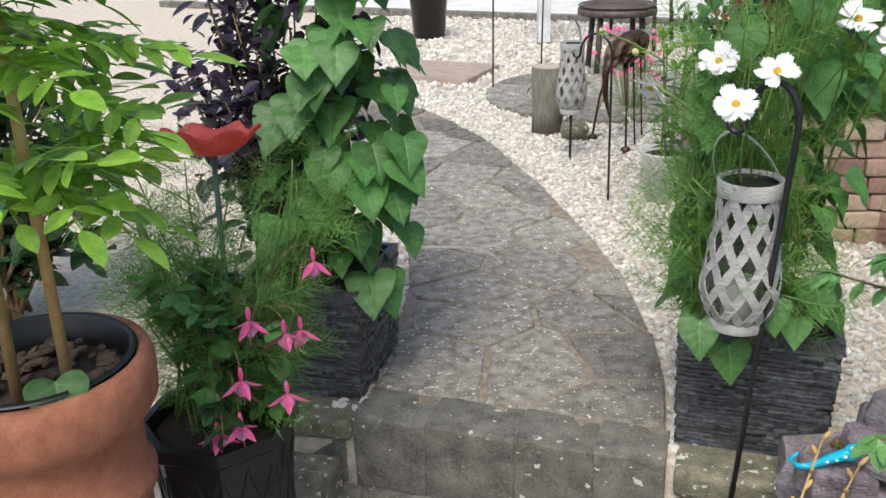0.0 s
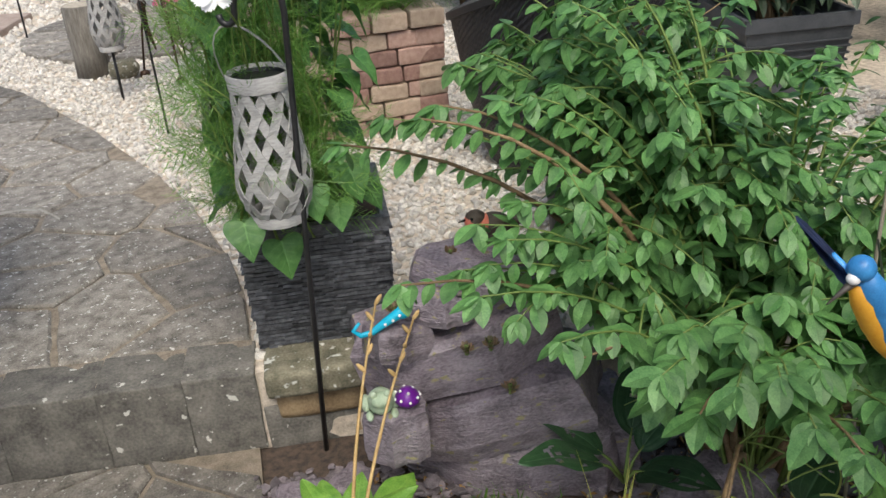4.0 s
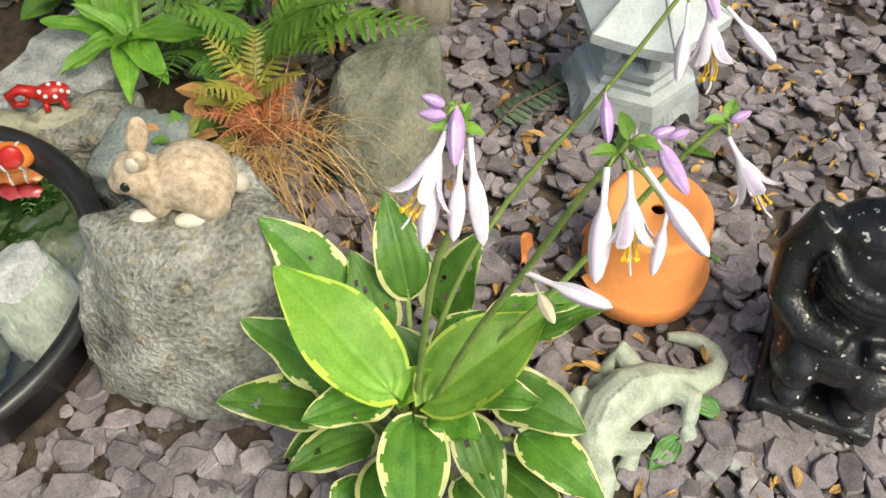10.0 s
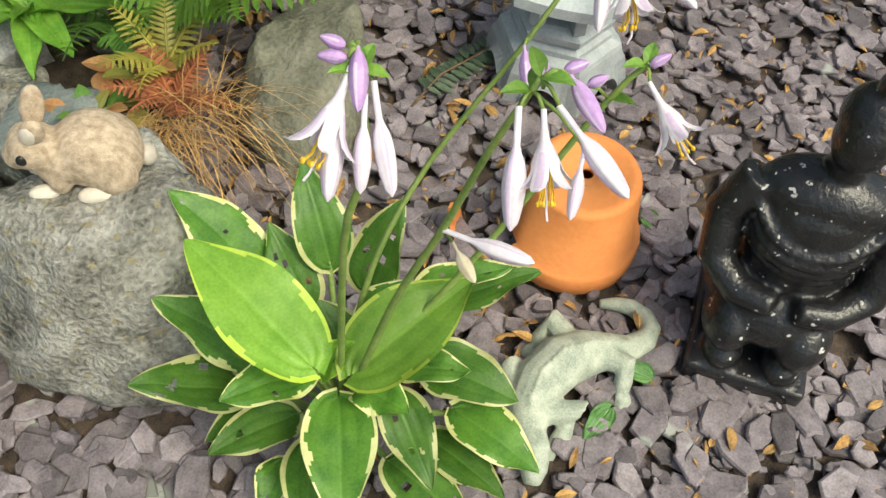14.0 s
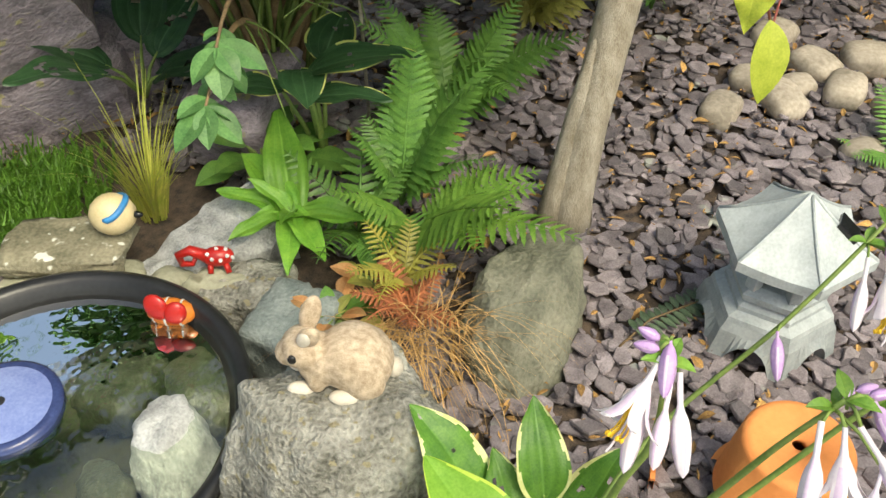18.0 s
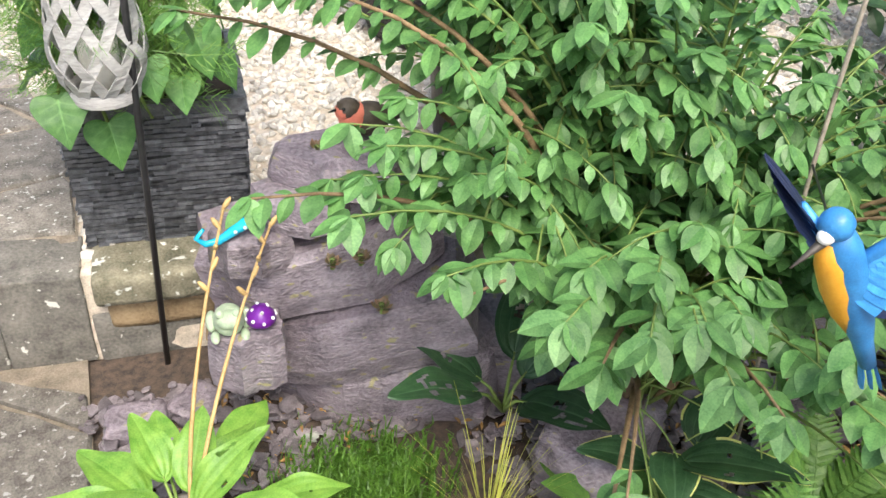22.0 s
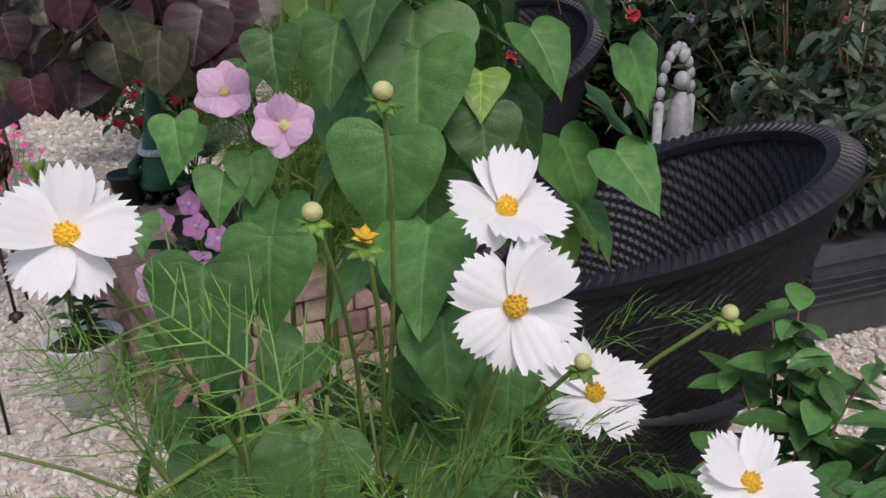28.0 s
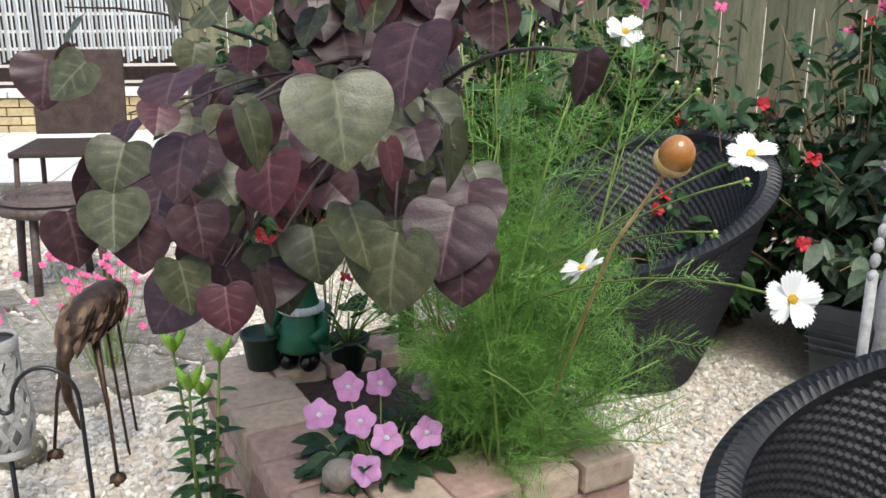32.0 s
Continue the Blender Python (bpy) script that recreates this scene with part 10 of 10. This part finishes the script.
part("post", from_bm(box_bm(0.06, 0.06, 1.95, 0.004), "post", DARKWOOD, False), reed, "", pose(0.1, 0.08, 0))
part("post", from_bm(box_bm(0.06, 0.06, 1.95, 0.004), "post", DARKWOOD, False), reed, "", pose(3.0, 0.08, 0))
chime = thing("strand_ornament", (1.15, 6.9, TOP), "grey post hung with pale silvery strands", "ornament")
part("post", from_bm(box_bm(0.09, 0.09, 1.9, 0.006), "post", PALE, False), chime)
s = Shape()
r = random.Random(3)
for k in range(70):
    x, y, z = r.uniform(-0.22, 0.22), r.uniform(-0.16, 0.1), r.uniform(1.2, 1.8)
    ribbon(s, [(x * 0.4, y * 0.4, z), (x, y, z - 0.15), (x * 1.1, y * 1.1, z - 0.5), (x * 1.15, y * 1.1, z - r.uniform(0.7, 1.0))], 0.008)
ob = part("strands", s.mesh("strands", PALE), chime, "pale hanging strands")
BROWNRATTAN = paint("brown woven rattan", (0.05, 0.035, 0.03), (0.13, 0.095, 0.08), size=0.02, rough=0.5, bump=0.3)
stool = thing("rattan_stool", (1.43, 5.72, TOP - 0.006), "round brown woven stool on gravel", "stool")
s = lathe([(0, 0.405), (0.2, 0.4), (0.235, 0.385), (0.235, 0.35), (0.2, 0.345), (0, 0.35)], 40)
part("seat", s.mesh("seat", BROWNRATTAN, True), stool)
for k in range(9):
    part("weave_ring", lathe([(0.03 + 0.023 * k, 0.404), (0.04 + 0.023 * k, 0.41), (0.05 + 0.023 * k, 0.403)], 40).mesh("ring", BROWNRATTAN), stool)
for k in range(4):
    a = radians(45 + 90 * k)
    part("leg", tube([(0.17 * math.cos(a), 0.17 * math.sin(a), 0.37), (0.2 * math.cos(a), 0.2 * math.sin(a), 0.0)], 0.018, 8).mesh("leg", BROWNRATTAN, True), stool)
dark_chair = thing("garden_chair", (1.75, 6.7, TOP - 0.006), "dark metal garden chair at the end of the gravel", "chair", turn=-30)
part("seat", from_bm(box_bm(0.48, 0.46, 0.03, 0.008), "seat", DARKWOOD, False), dark_chair, "", pose(0, 0, 0.42))
part("backrest", from_bm(box_bm(0.48, 0.03, 0.45, 0.008), "back", DARKWOOD, False), dark_chair, "", pose(0, 0.24, 0.47, -8, 0, 0))
for x in (-0.21, 0.21):
    for y in (-0.2, 0.2):
        part("leg", tube([(x, y, 0.42), (x * 1.1, y * 1.15, 0.0)], 0.014, 8).mesh("leg", DARKWOOD, True), dark_chair)
bin_ = thing("black_planter", (0.32, 7.3, TOP - 0.006), "tall round black planter standing on the gravel", "planter")
part("body", lathe([(0, 0), (0.12, 0), (0.15, 0.38), (0.155, 0.38), (0.155, 0.4), (0.14, 0.4), (0.135, 0.36), (0, 0.35)], 36).mesh("pot", BLACKPLASTIC, True), bin_)
PINKSLAB = paint("pinkish paving slab", (0.3, 0.23, 0.19), (0.46, 0.37, 0.31), size=0.06, rough=0.9, bump=0.3)
tagged(part("stepping_slab", from_bm(box_bm(0.62, 0.5, 0.04, 0.008, 0.003, 5, 3), "slab", PINKSLAB, False), None, "", pose(0.35, 5.85, TOP - 0.014, 0, 0, -27)), "pinkish square stepping slab lying in the gravel", "slab")

# stone circle
circle = thing("paving_circle", (1.25, 5.1, TOP - 0.008), "circular stone paving set in the gravel", "paving")
circle["kind"] = "structure"
for ring, (r0, r1, n) in enumerate(((0.0, 0.18, 1), (0.19, 0.42, 7), (0.43, 0.66, 12))):
    for k in range(n):
        s = Shape()
        m = 7 if n > 1 else 20
        a0, a1 = 2 * math.pi * k / n + 0.012 / max(r0, 0.2), 2 * math.pi * (k + 1) / n - 0.012 / max(r0, 0.2)
        ring_pts = [(r1 * math.cos(a0 + (a1 - a0) * i / m), r1 * math.sin(a0 + (a1 - a0) * i / m)) for i in range(m + (n > 1))]
        if n > 1:
            ring_pts += [(r0 * math.cos(a1 - (a1 - a0) * i / m), r0 * math.sin(a1 - (a1 - a0) * i / m)) for i in range(m + 1)]
        me, c = slab_mesh(ring_pts, -0.01, 0.022, PAVING, 300 + 20 * ring + k)
        part("paving_stone", me, circle, "", pose(c[0], c[1], 0))

# ---- paving pieces and the nearest slate chips, one by one ----
for k, poly in enumerate(slab_cells(((-0.9, 0.95), (1.75, 5.3), lambda x, y: on_path(x, y, 0.02)), 0.25, 0.015, 7)):
    cx, cy = sum(p[0] for p in poly) / len(poly), sum(p[1] for p in poly) / len(poly)
    xr, xl = between(RIGHT, cy), between(LEFT, cy)
    e = 0.01
    sr, sl = (between(RIGHT, cy + e) - xr) / e, (between(LEFT, cy + e) - xl) / e
    poly = clip_line(poly, 1, -sr, xr - sr * cy - 0.004)
    poly = clip_line(poly, -1, sl, -(xl - sl * cy) - 0.004) if len(poly) > 2 else poly
    gx = (edge_y(cx + e) - edge_y(cx)) / e
    poly = clip_line(poly, gx, -1, -(edge_y(cx) - gx * cx) - 0.13) if len(poly) > 2 else poly
    if len(poly) > 2 and abs(sum(a[0] * b[1] - a[1] * b[0] for a, b in zip(poly, poly[1:] + poly[:1]))) > 0.004:
        me, c = slab_mesh(poly, TOP - 0.03, TOP + 0.002, PAVING, k)
        part("paving_stone", me, upper_path, "", pose(c[0], c[1], 0))

r = random.Random(12)
for name, line, wide in (("mortar_smear", ((0.15, 2.91), (0.2, 2.912), (0.268, 2.91), (0.33, 2.9), (0.38, 2.885), (0.42, 2.86), (0.44, 2.81), (0.46, 2.75)), 0.012), ("mortar_smear", ((0.4, 2.875), (0.44, 2.9), (0.48, 2.93)), 0.007)):
    v = []
    for k, (x, y) in enumerate(line):
        w = wide * (0.35 + 0.65 * math.sin(math.pi * (k + 0.6) / (len(line) + 0.2))) * r.uniform(0.7, 1.2)
        v += [(x, y - w, TOP + 0.001), (x + 0.003, y, TOP + 0.0065), (x, y + w, TOP + 0.001)]
    sm = Shape().add(v, [(3 * k + j, 3 * k + 3 + j, 3 * k + 4 + j, 3 * k + 1 + j) for k in range(len(line) - 1) for j in (0, 1)])
    part(name, sm.mesh(name, paint("pale cement", (0.42, 0.39, 0.33), (0.6, 0.57, 0.5), size=0.02, rough=0.95, bump=0.6), True), upper_path, "pale cement smeared along a joint")


def in_low(x, y):
    return x < between(((-0.6, 0.34), (0.85, 0.38), (1.05, 0.48), (1.32, 0.56), (1.56, 0.62), (1.8, 0.66)), y) + 0.12 and y < edge_y(x) + 0.12 and x > -1.0


for k, poly in enumerate(slab_cells(((-1.0, 0.75), (-0.5, 2.0), in_low), 0.26, 0.01, 17)):
    cx, cy = sum(p[0] for p in poly) / len(poly), sum(p[1] for p in poly) / len(poly)
    e = 0.01
    gx = (edge_y(cx + e) - edge_y(cx)) / e
    poly = clip_line(poly, -gx, 1, edge_y(cx) - gx * cx - 0.012)
    poly = [(min(x, between(((-0.6, 0.36), (0.85, 0.40), (1.05, 0.50), (1.32, 0.58), (1.56, 0.64), (1.8, 0.68)), y)), y) for x, y in poly]
    if len(poly) > 2 and abs(sum(a[0] * b[1] - a[1] * b[0] for a, b in zip(poly, poly[1:] + poly[:1]))) > 0.006:
        me, c = slab_mesh(poly, -0.02, 0.014, PAVING, 500 + k)
        part("paving_stone", me, lower_path, "", pose(c[0], c[1], 0))

r = random.Random(77)
chip_meshes = []
for k in range(12):
    v, f = slate_chip(r, 0.042, 0.007)
    chip_meshes.append(Shape().add(v, f).mesh("slate_chip", SLATE))
n = 0
while n < 300:
    x, y = r.uniform(0.5, 1.25), r.uniform(-0.5, 0.6)
    if x > 1.15 and y > 0.25 or math.hypot(x - 0.685, y - 0.745) < 0.24 or math.hypot(x - 0.775, y - 0.435) < 0.11:
        continue
    sc = r.uniform(0.6, 1.25)
    part("slate_chip", chip_meshes[n % 12], ground, "", pose(x, y, r.uniform(0.002, 0.01), r.uniform(-9, 9), r.uniform(-9, 9), r.uniform(0, 360)) @ Matrix.Diagonal((sc, sc, sc, 1)))
    n += 1
